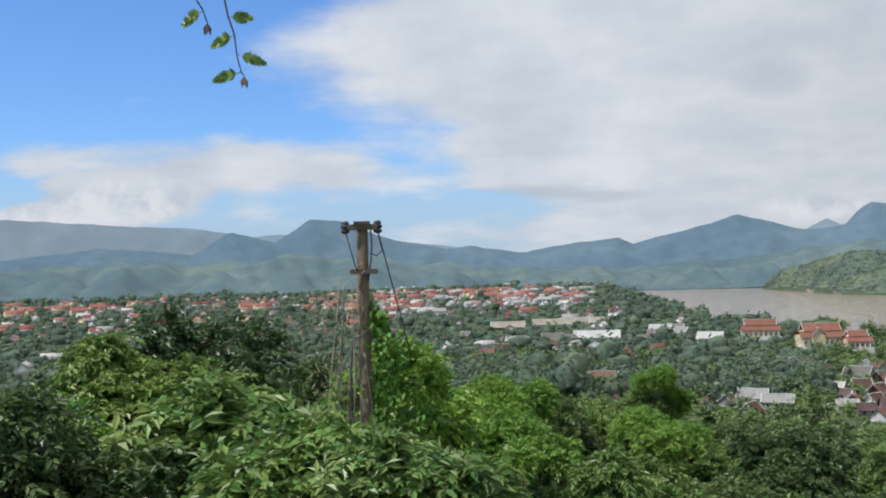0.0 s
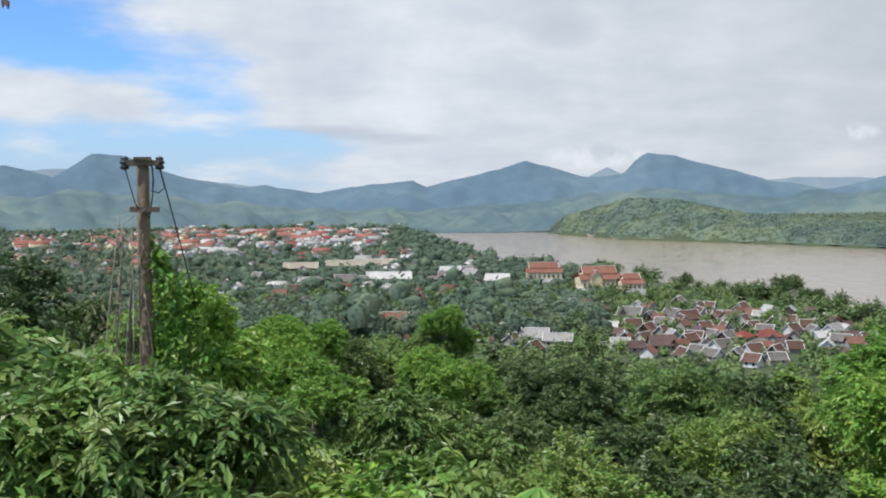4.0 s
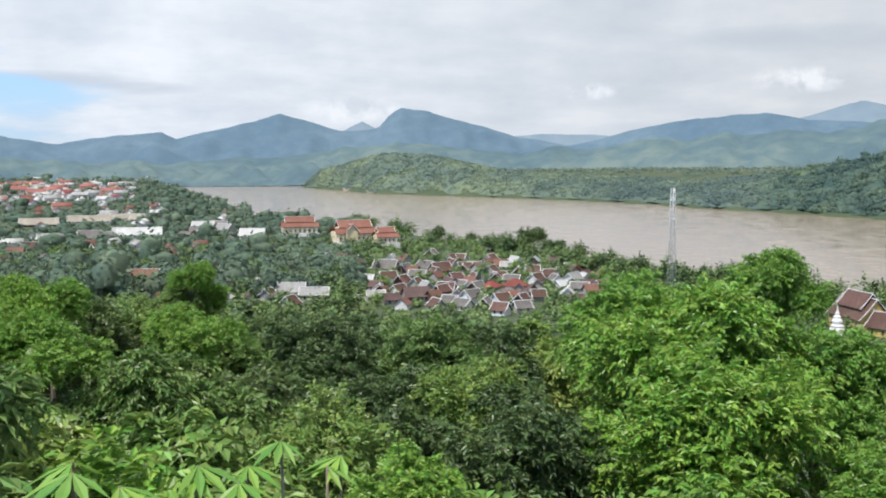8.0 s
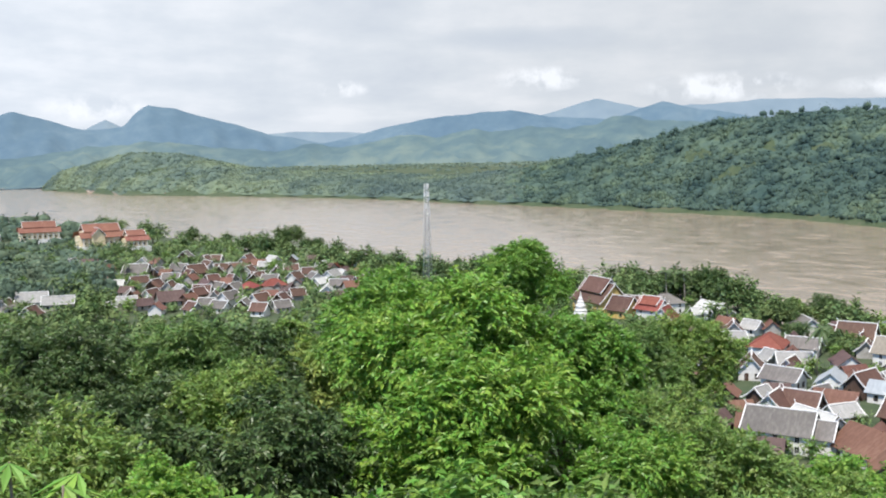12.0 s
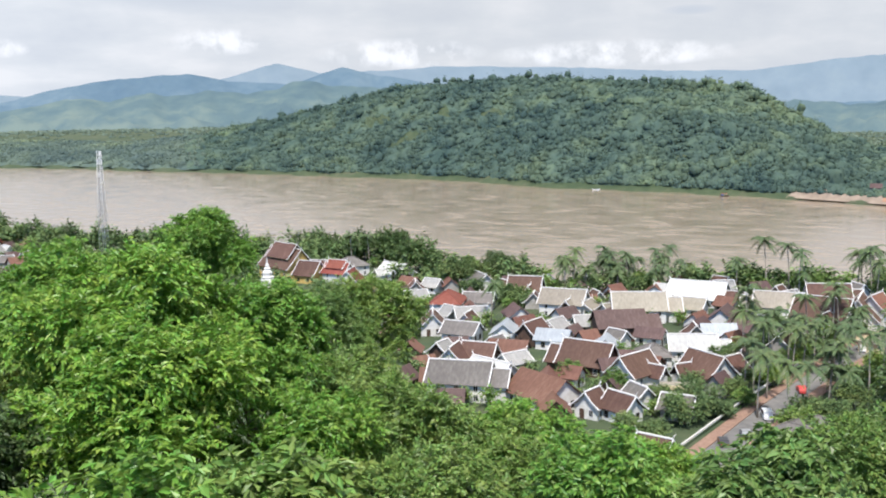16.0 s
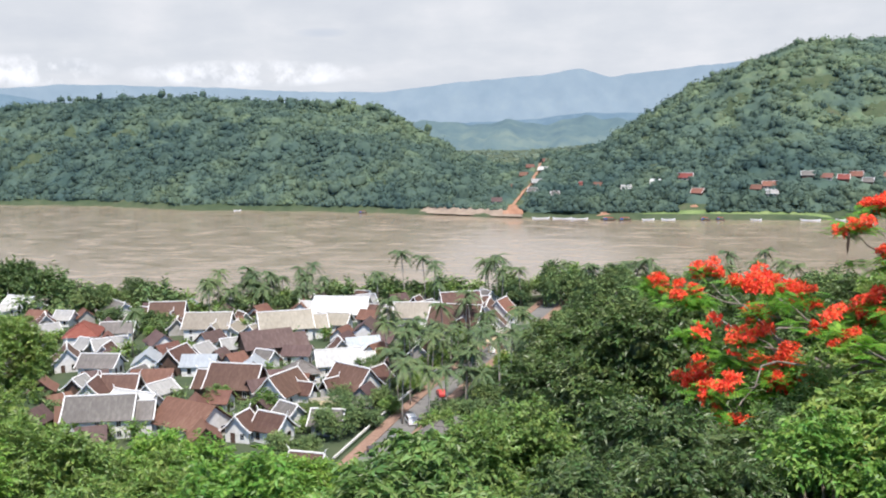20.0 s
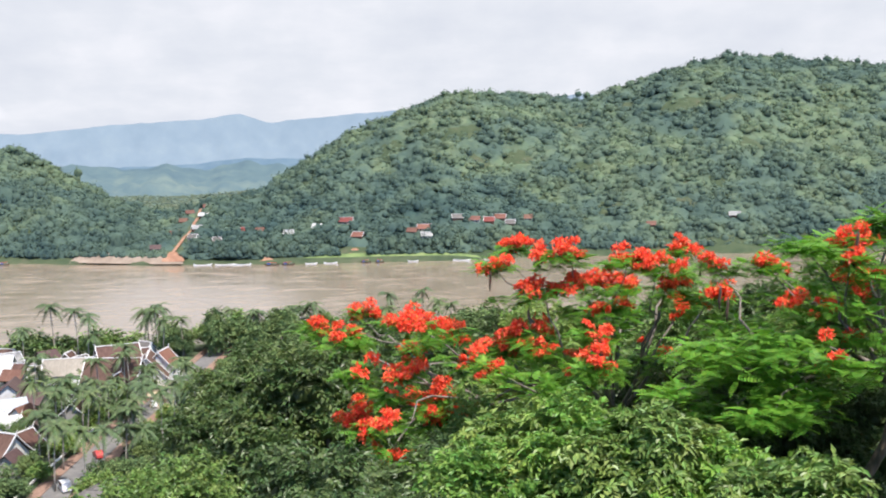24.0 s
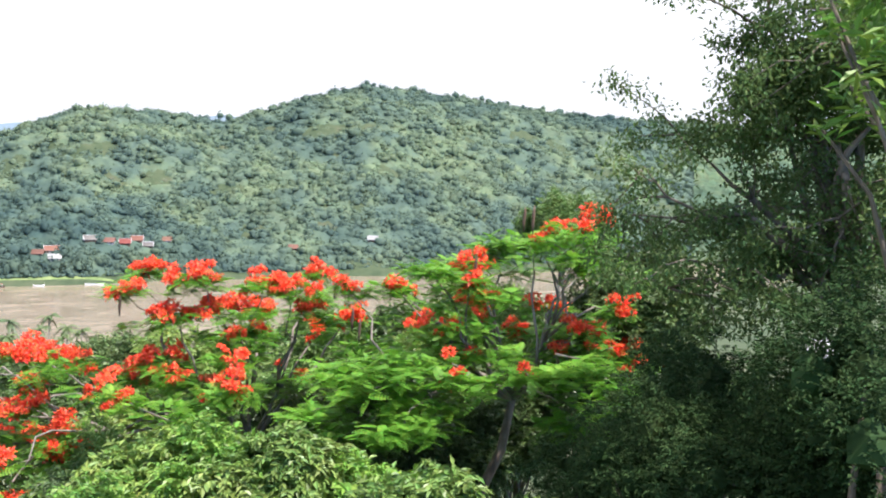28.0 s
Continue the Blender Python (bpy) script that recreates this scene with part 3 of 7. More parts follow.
def canopy(name, az0, az1, d_in, d_out, step, cell, low, high, seed, label, clear=(), mat="canopy"):
    """A closed canopy: the upper hull of many tree crowns that stand on the ground."""
    azs = np.linspace(az0, az1, int(radians(az1 - az0) * float(np.mean(d_in(np.linspace(az0, az1, 50)))) * 1.15 / step))
    n = int(np.mean(d_out(azs) - d_in(azs)) / step)
    s = np.linspace(0, 1, n)
    a = np.repeat(azs[:, None], n, 1)
    d = d_in(azs)[:, None] + (d_out(azs) - d_in(azs))[:, None] * s[None]
    rng = np.random.RandomState(seed)
    a = a + rng.uniform(-0.35, 0.35, a.shape) * (az1 - az0) / len(azs)
    d = d + rng.uniform(-0.35, 0.35, d.shape) * step
    x, y = d * np.sin(np.radians(a)), d * np.cos(np.radians(a))
    h = np.zeros_like(x)
    ci, cj = np.floor(x / cell), np.floor(y / cell)
    for u in (-1, 0, 1):
        for v in (-1, 0, 1):
            i, j = ci + u, cj + v
            px, py = (i + chance(i, j, seed)) * cell, (j + chance(i, j, seed + 1)) * cell
            t = chance(i, j, seed + 2)
            rad = cell * (0.42 + 0.5 * t)
            tall = low + (high - low) * chance(i, j, seed + 3) ** 1.6
            q = ((x - px) ** 2 + (y - py) ** 2) / rad ** 2
            h = np.maximum(h, tall * np.sqrt(np.clip(1 - 0.9 * q, 0, 1)))
    h = h + rng.normal(0, 0.10 * high, h.shape) + 0.12 * high * waves(x, y, 90, seed)
    h[:, 0] = -0.5
    for az_c, d_c, half in clear:
        spot = (np.abs(a - az_c) * d_c * 0.01745 < half + 1) & (d > d_c - 30) & (d < d_c + 12)
        h = np.where(spot, np.minimum(h, -0.6 if half < 5 else 2.6), h)
    z = ground(a, d) + h
    me = _strip(name, x, y, z, M[mat])
    return tagged(new(name, me), label, "forest", kind="stuff")


def bank(az):
    return along(FAR_BANK, az)


def crest_line(az):
    return np.maximum(along(RIDGE_D, az), bank(az) + 80)


LANE = [(81.6, 24), (81.9, 44), (82.12, 64), (82.3, 88), (82.5, 112), (82.66, 136), (82.8, 165), (82.92, 195), (83.0, 225), (83.08, 260), (83.14, 295), (83.18, 330)]


def hill_woods(clear):
    VILLAGE_SPOTS = [(a, d - float(bank(a))) for a, d, _ in clear]
    gaps = [(a, float(bank(a)) + o, 4.5) for a, o in LANE] + [(80.2 + 0.5 * k, float(bank(80.5)) + 22, 8) for k in range(-3, 5)] + [(91.0 + 0.3 * k, float(bank(91.5)) + 20, 4.5) for k in range(5)] + list(clear)
    canopy("hill_forest", 43, 131, lambda a: bank(a) + 15, lambda a: crest_line(a) + 70, 3.6, 11.0, 2.0, 6.5, 31, "dense green forest over the hills across the river", gaps, "far_leaf_hazed")
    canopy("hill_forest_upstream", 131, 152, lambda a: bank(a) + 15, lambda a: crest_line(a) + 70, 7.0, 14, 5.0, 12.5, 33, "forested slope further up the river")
    canopy("peninsula_forest", 17.7, 43.2, lambda a: bank(a) + 14, lambda a: crest_line(a) + 160, 6.0, 14, 1.5, 4.5, 35, "dense forest over the low river headland", mat="headland_leaf_hazed")
    r = np.random.RandomState(11)
    az = r.uniform(44, 131, 64000)
    d = bank(az) + 20 + (crest_line(az) + 45 - bank(az) - 20) * r.uniform(0, 1, len(az))
    keep = r.uniform(0, 1, len(az)) < d * (crest_line(az) - bank(az)) / 1.3e6
    az, d = az[keep], d[keep]
    for a_c, d_c, half in gaps:
        keep = ~((np.abs(az - a_c) * d_c * 0.01745 < (half + 4.5 if half < 5 else half + 0.5)) & (d > d_c - (28 if half < 5 else 11)) & (d < d_c + 9))
        az, d = az[keep], d[keep]
    rad = (2.0 + 5.2 * r.uniform(0, 1, len(az)) ** 2.4) * np.where(r.uniform(0, 1, len(az)) < 0.05, 1.4, 1.0)
    front = d < bank(az) + 150
    for name, side, n_spray in (("hill_forest_crowns", ~front, 18), ("bank_forest_crowns", front, 20)):
        scatter(name, az[side], d[side], rad[side], M["far_leaf_hazed"], "tree crowns of the forest across the river", "trees", 12, 0.95, 0.6, BLOBS, n_spray, 0.25, 0.8, 0.35)
    az = r.uniform(83.6, 104, 190)
    az = az[np.abs(az - 91.6) > 1.0]
    scatter("bank_trees", az, bank(az) + r.uniform(16, 40, len(az)), r.uniform(2.6, 4.6, len(az)), M["far_leaf_hazed"], "tall dense trees along the far bank below the village", "trees", 30, 1.35, 0.95, BLOBS, 34, 0.24, 0.8, 0.4)
    az = r.uniform(45, 131, 420)
    az = az[(az < 79) | (az > 87)]
    scatter("crest_trees", az, crest_line(az) + r.uniform(-25, 20, len(az)), 2.4 + 3.2 * r.uniform(0, 1, len(az)) ** 2, M["far_leaf_hazed"], "taller trees along the crest of the hills", "trees", 29, 1.25, 1.25, CROWNS, 22, 0.24, 0.8, 0.4)
    az = r.uniform(44, 131, 8500)
    d = bank(az) + 15 + 170 * r.uniform(0, 1, len(az)) ** 1.7
    keep = ~((np.abs(az - 91.6) < 0.75) & (d < bank(az) + 34))
    for a_c, o in LANE:
        keep &= ~((np.abs(az - a_c) * 17 < 6) & (np.abs(d - bank(a_c) - o) < 20))
    for px, py, half in HOMES:
        keep &= np.hypot(d * np.sin(np.radians(az)) - px, d * np.cos(np.radians(az)) - py) > half + 0.5
    az, d = az[keep], d[keep]
    size = r.uniform(1.5, 3.0, len(az))
    open_view = np.abs(az - 81.0) < 2.4
    for a_c, o in VILLAGE_SPOTS:
        open_view |= (np.abs(az - a_c) < 0.5) & (d < bank(a_c) + o)
    size = np.where(~open_view & (r.uniform(0, 1, len(az)) < 0.3), size * 1.7, size)
    scatter("bank_thicket", az, d, size, M["far_leaf_hazed"], "low green thicket along the far river bank", "shrubs", 19, 1.1, 0.6, BLOBS, 12, 0.26, 0.85, 0.3)
    az = r.uniform(17.8, 44, 9500)
    d = bank(az) + 20 + (crest_line(az) + 120 - bank(az) - 20) * r.uniform(0, 1, len(az))
    scatter("peninsula_crowns", az, d, 2.4 + 4.0 * r.uniform(0, 1, len(az)) ** 2, M["headland_leaf_hazed"], "tree crowns over the low river headland", "trees", 13, 0.85, 0.35, BLOBS, 9, 0.3, 0.85, 0.35)
    az = r.uniform(17, 96, 5000)
    rd = along(RIDGE_D, az)
    d = rd + 250 + (4000 - rd) * r.uniform(0, 1, len(az)) ** 0.8
    scatter("valley_forest", az, d, r.uniform(6, 13, len(az)), M["valley_leaf_hazed"], "patchy woods on the far valley floor", "forest", 14, 0.45, 0.2, sprays=3)


def near_bank(az):
    return along(NEAR_BANK, az)


def town_woods():
    """Garden trees of the plain, kept off the houses and off the sight lines to their walls."""
    r = np.random.RandomState(15)
    az = r.uniform(-33, 21, 12500)
    d = 470 + 3250 * r.uniform(0, 1, len(az)) ** 1.7
    keep = d < np.where(az > 9.3, near_bank(az) - 12, 9000)
    keep &= ~((d > 1500) & (d < 2900) & (az > -8) & (az < 9) & (r.uniform(0, 1, len(az)) < 0.12))
    az, d = az[keep], d[keep]
    rad = (2.4 + 4.2 * r.uniform(0, 1, len(az)) ** 1.6) * (0.85 + d / 3400) * np.where(r.uniform(0, 1, len(az)) < 0.08, 1.7, 1.0)
    x, y = d * np.sin(np.radians(az)), d * np.cos(np.radians(az))
    keep = np.ones(len(az), bool)
    for px, py, half in HOMES:
        dist = math.hypot(px, py)
        t, w = (x * px + y * py) / dist, (x * py - y * px) / dist
        keep &= ~((np.abs(w) < half * 0.8 + rad * 0.5) & (t > dist - half - rad * 0.9) & (t < dist + half))
    az, d, rad = az[keep], d[keep], rad[keep]
    a2 = r.uniform(2, 60, 5200)
    d2 = 300 + 480 * r.uniform(0, 1, len(a2)) ** 0.8
    keep = (d2 < near_bank(np.maximum(a2, 9.4)) - 14) & (d2 > np.interp(a2, [2, 21, 46, 60], [300, 330, 330, 380]))
    a2, d2 = a2[keep], d2[keep]
    r2 = 1.5 + 1.8 * r.uniform(0, 1, len(a2)) ** 1.5
    x, y = d2 * np.sin(np.radians(a2)), d2 * np.cos(np.radians(a2))
    keep = np.ones(len(a2), bool)
    for px, py, half in HOMES:
        dist = math.hypot(px, py)
        t, w = (x * px + y * py) / dist, (x * py - y * px) / dist
        keep &= ~((np.abs(w) < half * 0.7 + r2 * 0.3) & (t > dist - half - 3) & (t < dist + half))
    scatter("town_shrubs", a2[keep], d2[keep], r2[keep], M["town_leaf"], "low green shrubs and small trees between the old houses", "shrubs", 18, 1.0, 0.6, BLOBS, 22, 0.32)
    close = d < 600
    scatter("garden_trees", az[close], d[close], rad[close], M["plain_leaf_hazed"], "green trees filling the town's gardens", "trees", 16, 1.0, 0.7, BLOBS, 40, 0.26)
    scatter("garden_trees_far", az[~close], d[~close], rad[~close], M["plain_leaf_hazed"], "green trees between the roofs of the far town", "trees", 17, 0.95, 0.5, BLOBS, 9, 0.33, 0.8, 0.35)


# ---------------------------------------------------------------- trees of the look-out hill
def unit(a):
    return a / np.maximum(np.linalg.norm(a, axis=-1, keepdims=True), 1e-9)


def leaf_arrays(p, way, length, width, rng, fold=0.25):
    """Folded diamond leaves at points p along directions way: vertices and triangles."""
    n = len(p)
    way = unit(way)
    up = unit(np.array([0, 0, 1.0]) + rng.normal(0, 0.45, (n, 3)))
    side = unit(np.cross(way, up))
    top = np.cross(side, way)
    L, Wd = np.broadcast_to(length, n)[:, None], np.broadcast_to(width, n)[:, None]
    mid = p + way * L * 0.45
    v = np.stack([p, mid + side * Wd / 2 + top * Wd * fold, p + way * L - top * L * 0.08, mid - side * Wd / 2 + top * Wd * fold], 1)
    base = (np.arange(n) * 4)[:, None]
    f = np.concatenate([base + np.array([0, 1, 2]), base + np.array([0, 2, 3])])
    return v.reshape(-1, 3), f


def lobes_of(n, rng, flat=0.75):
    """Boughs that fill a rough dome of radius 1, each carrying several small clumps of foliage."""
    c, r = [np.array([0, 0, 0.08])], [0.36]
    for _ in range(max(6, n // 3)):
        q = unit(rng.normal(0, 1, 3)) * rng.uniform(0.42, 0.72)
        q[2] = abs(q[2]) * flat - 0.02 if rng.uniform() < 0.75 else -0.4 * abs(q[2])
        size = rng.uniform(0.22, 0.33)
        c.append(q)
        r.append(size * 0.72)
        for _ in range(7):
            w = unit(rng.normal(0, 1, 3) + q * 1.2 + np.array([0, 0, 0.25]))
            c.append(q + w * size * rng.uniform(0.75, 1.05))
            r.append(rng.uniform(0.075, 0.135))
    return np.array(c), np.array(r)


def leaf_sprays(p, out, n_leaf, reach, leaf, width, droop, rng):
    """Leaves in two rows along drooping stalks that start at p."""
    n = len(p)
    axis = unit(out * 0.8 + rng.normal(0, 0.45, (n, 3)) + np.array([0, 0, 0.12]))
    side = unit(np.cross(axis, np.array([0, 0, 1.0]) + rng.normal(0, 0.3, (n, 3))))
    t = (np.arange(n_leaf) // 2 + 0.6) / (n_leaf / 2)
    hand = np.where(np.arange(n_leaf) % 2, 1.0, -1.0)
    L = reach * rng.uniform(0.65, 1.2, n)
    pp = p[:, None] + axis[:, None] * (L[:, None] * t[None])[..., None]
    pp[..., 2] -= droop * L[:, None] * t[None] ** 2
    way = axis[:, None] * 0.55 + side[:, None] * hand[None, :, None] * (0.95 - 0.45 * t)[None, :, None] + rng.normal(0, 0.16, (n, n_leaf, 3))
    way[..., 2] -= droop * (0.35 + 0.9 * t)[None]
    k = n * n_leaf
    return leaf_arrays(pp.reshape(-1, 3), way.reshape(-1, 3), leaf * rng.uniform(0.7, 1.2, k), width * rng.uniform(0.75, 1.2, k), rng)


def crown_leaves(name, radius, count, leaf, width, mat, seed, lobes=14, droop=0.3, bunch=6, flat=0.75, core=0.52, reach=None):
    """A crown of leaf sprays round clumps, with an inner mass of foliage that closes the sight through it."""
    rng = np.random.RandomState(seed)
    c, r = lobes_of(lobes, rng, flat)
    c, r = c * radius, r * radius
    n = count // bunch
    k = rng.choice(len(c), n * 3, p=(r ** 1.5) / (r ** 1.5).sum())
    out = unit(rng.normal(0, 1, (len(k), 3)) + np.array([0, 0, 0.45]))
    p = c[k] + out * (r[k] * rng.uniform(0.6, 1.0, len(k)))[:, None]
    depth = (np.linalg.norm(p[:, None] - c[None], axis=2) / r[None]).min(1)
    sel = depth > 0.62
    p, out = p[sel][:n], out[sel][:n]
    v, f = leaf_sprays(p, out, bunch, reach or leaf * 2.2, leaf, width, droop, rng)
    vs, fs, m = [v], [f], len(v)
    if core:
        for q, rr in zip(c, r):
            if rr < 0.14 * radius:
                continue
            bv, bf = ICO1
            w = bv * (rr * core) * (1 + rng.uniform(-0.35, 0.2, (len(bv), 1))) + q
            vs.append(w)
            fs.append(bf + m)
            m += len(w)
    return arrays_mesh(name, np.concatenate(vs), np.concatenate(fs), mat), c[r > 0.14 * radius], r[r > 0.14 * radius]


def make_tree(name, crown, height, radius, bark, label, trunk_r=0.22, limb_count=6, seed=0, sink=1.5):
    """trunk, limbs and crown under an empty at the foot of the tree; the crown's middle at the given height"""
    me, c, r = crown
    rng = np.random.RandomState(seed)
    top = new(name)
    fork = height * 0.62
    lean = rng.uniform(-0.35, 0.35, 2)
    s = Shape().tube([(0, 0, -sink), (lean[0] * 0.3, lean[1] * 0.3, fork * 0.5), (lean[0], lean[1], fork), (lean[0] * 1.2, lean[1] * 1.2, height)],
                     [trunk_r * 1.35, trunk_r, trunk_r * 0.8, trunk_r * 0.4], 8)
    part("trunk", s, bark, top)
    for i in rng.choice(len(c), min(limb_count, len(c)), replace=False):
        e = Vector(c[i]) + Vector((0, 0, height))
        b = Vector((lean[0], lean[1], fork))
        m = b.lerp(e, 0.5) + Vector(rng.uniform(-0.4, 0.4, 3))
        part("limb", Shape().tube([b, m, e], [trunk_r * 0.5, trunk_r * 0.32, trunk_r * 0.12], 5), bark, top)
    cr = part("crown", me, me.materials[0], top)
    cr.location = (0, 0, height)
    return tagged(top, label, "tree")


KIND = {}


def tree_kinds():
    """One tree of each kind with its crown of radius 1 x R; the rest are copies."""
    spec = {
        # name: radius, leaves, leaf, width, mat, lobes, droop, flat, bark
        "broad": (3.6, 31000, 0.24, 0.09, "leaf_mid", 46, 0.55, 0.85, "bark"),
        "broad2": (3.6, 30000, 0.23, 0.095, "leaf_bright", 44, 0.35, 0.85, "bark"),
        "bright": (3.8, 36000, 0.22, 0.095, "leaf_bright", 52, 0.32, 0.95, "bark"),
        "dark": (3.8, 29000, 0.23, 0.098, "leaf_dark", 48, 0.4, 0.9, "bark"),
        "fine": (3.4, 31000, 0.19, 0.082, "leaf_mid", 48, 0.25, 0.9, "bark_pale"),
        "leafy": (1.6, 9000, 0.20, 0.085, "leaf_mid", 30, 0.5, 0.9, "bark"),
        "leafy2": (1.6, 9500, 0.17, 0.08, "leaf_bright", 30, 0.35, 0.9, "bark"),
        "shrub": (2.6, 26000, 0.085, 0.04, "leaf_painted_shade", 38, 0.2, 0.9, "bark"),
    }
    for i, (k, (rad, count, leaf, width, mat, lobes, droop, flat, bark)) in enumerate(spec.items()):
        crown = crown_leaves("crown", rad, count, leaf, width, M[mat], 40 + i, lobes, droop, 12 if k != "shrub" else 8, flat, core=0.6, reach=leaf * 2.8)
        h = 9.0
        label = {"broad": "broad-leaved tree with drooping green leaves on the hillside", "broad2": "bushy bright green tree on the hillside",
                 "bright": "tall sunlit tree with dense yellow-green leaves", "dark": "dark green dense-crowned tree on the slope",
                 "fine": "fine-leaved mid-green tree with pale limbs", "leafy": "leafy young tree with drooping feathered green leaves", "leafy2": "young tree with large bright green leaves",
                 "shrub": "dense shrub with small leaves coloured dark as if shaded"}[k]
        KIND[k] = [make_tree("tree", crown, h, rad, M[bark], label, 0.2, 6, i, 16.0), rad, h, False]


tree_kinds()


def plant(kind, az, d, top_el, wide, turn=0.0):
    """A tree whose crown reaches up to an elevation seen from the look-out, with a crown so many metres wide."""
    ob, rad, h, used = KIND[kind]
    s = wide / (2 * rad)
    z_top = EYE_Z + d * math.tan(radians(top_el))
    z0 = z_top - (h + 0.84 * rad) * s
    m = pose(*pol(az, d, z0), 0, 0, turn) @ Matrix.Diagonal((s, s, s, 1))
    if used:
        ob = copy_thing(ob, m)
    KIND[kind][3] = True
    ob.matrix_basis = m
    return ob


def hillside():
    r = random.Random(4)
    # row by row from the look-out down the slope: kind, heading, distance, top, width
    for kind, az, d, el, wide in FRONT:
        plant(kind, az, d, el, wide, r.uniform(0, 360))


FRONT = []


def front(kind, az, d, el, wide):
    FRONT.append((kind, az, d, el, wide))


# by the pole and to its sides
front("dark", -24, 13, -5.2, 4.5)
front("broad", -15.5, 17, -3.2, 4.6)
front("leafy", -10.5, 14, -4.6, 4.2)
front("broad2", -20, 16, -6.8, 4.5)
front("leafy", -6.8, 10.5, -7.4, 2.6)
front("leafy", -2.2, 10.2, -7.8, 2.4)
front("dark", -12.5, 21, -1.7, 5.6)
front("leafy2", -2.2, 13.4, -3.2, 1.3)
front("leafy2", -2.6, 15, -4.4, 2.6)
front("leafy", -1, 12, -10.0, 3.2)
front("broad2", 2.4, 24, -5.6, 2.0)
front("broad2", 4.3, 26, -5.8, 2.0)
front("dark", 5.5, 30, -7.2, 5.0)
front("fine", 8.0, 32, -7.7, 4.2)
front("broad2", 11.6, 30, -5.2, 1.5)
front("broad2", 12.4, 31, -6.1, 1.7)
front("broad", 10.9, 30, -6.6, 1.8)
front("broad2", 11.8, 28, -7.4, 2.8)
front("fine", 11.5, 34, -8.2, 5.0)
front("dark", 15, 45, -8.4, 6.0)
front("dark", 17.5, 36, -8.6, 6.0)
front("dark", 21.5, 48, -9.0, 8.0)
front("fine", 24.5, 40, -8.9, 6.0)
front("dark", 28, 44, -8.8, 7.5)
front("broad", 32, 46, -9.4, 8.0)
front("bright", 36.5, 34, -6.4, 6.5)
front("bright", 40.5, 30, -6.8, 7.5)
front("bright", 44.0, 42, -4.8, 4.5)
front("bright", 46.5, 32, -9.0, 6.0)
front("bright", 40, 25, -10.5, 7.0)
front("fine", 53, 60, -9.0, 7.5)
front("fine", 50.5, 50, -9.6, 5.0)
front("fine", 51.8, 36, -13.2, 5.5)
front("broad2", 57, 48, -15.6, 9.0)
front("broad2", 63, 46, -15.8, 9.0)
front("fine", 60, 40, -17.0, 8.0)
front("broad2", 68.5, 50, -17.0, 7.0)
front("broad2", 72, 30, -19.5, 5.0)
front("leafy2", 66.2, 9.5, -16.7, 1.5)
front("leafy", 76.5, 9.5, -16.5, 1.8)
front("leafy", 70.5, 12.0, -19.2, 1.7)
front("leafy2", 23.5, 9.0, -15.5, 1.0)
front("broad2", 3.4, 22, -7.4, 2.8)
front("dark", 86.5, 38, -9.6, 6.0)
front("dark", 83.5, 32, -12.5, 6.0)
front("dark", 90, 30, -9.0, 7.0)
front("fine", 81, 24, -15.8, 5.0)
front("dark", 88, 16, -15.0, 4.0)
front("dark", 95, 34, -9.0, 7.0)
front("leafy", 101.5, 16, -12.8, 2.6)
front("leafy2", 104.6, 15.5, -12.1, 2.2)
front("leafy2", 99.0, 15, -14.6, 2.2)
front("leafy", 107, 15, -12.6, 2.4)
front("dark", 97, 17, -15.3, 4.0)
front("leafy2", 112, 14, -15.3, 3.6)
front("dark", 117, 22.5, -12.3, 4.0)
front("shrub", 124, 15, -13.2, 3.6)
front("dark", 120.8, 23.5, -11.0, 3.6)
front("leafy", 116.5, 13, -15.0, 2.4)
front("leafy", 121.5, 12, -16.0, 2.2)
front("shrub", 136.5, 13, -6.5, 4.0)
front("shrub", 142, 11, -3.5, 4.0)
# lower foliage that fills the foot of the view
front("leafy", -18, 9, -14, 3.4)
front("leafy2", -10, 8, -15, 3.0)
front("leafy", -3, 8.5, -14.5, 3.0)
front("leafy2", 5, 11, -14.0, 3.6)
front("leafy", 12, 15, -13.5, 4.6)
front("fine", 19, 18, -14.0, 5.0)
front("dark", 26, 20, -14.0, 5.4)
front("dark", 31, 24, -13.0, 6.0)
front("leafy2", 22, 12, -17.0, 3.6)
front("leafy", 31, 13, -17.5, 3.8)
front("bright", 49, 26, -15.0, 5.4)
front("fine", 54, 30, -14.5, 5.5)
front("leafy2", 38, 15, -17.0, 4.2)
front("leafy", 46, 17, -18.0, 4.6)
front("fine", 56, 20, -19.0, 5.0)
front("dark", 84, 13, -18.0, 3.0)
front("dark", 92, 14, -17.0, 3.6)
front("shrub", 135.5, 16, -6.5, 4.5)
front("shrub", 141, 13, -5.5, 4.5)
front("broad", 9, 22, -10.0, 5.0)
front("dark", 13.5, 24, -11.2, 5.5)
front("dark", 17.5, 27, -11.5, 5.5)
front("dark", 22.5, 31, -11.8, 6.0)
front("fine", 27, 30, -11.6, 5.5)
front("broad2", -22.5, 15, -5.0, 4.0)
front("broad", -18.5, 17, -4.2, 4.0)
front("dark", -8.5, 24, -4.6, 3.6)
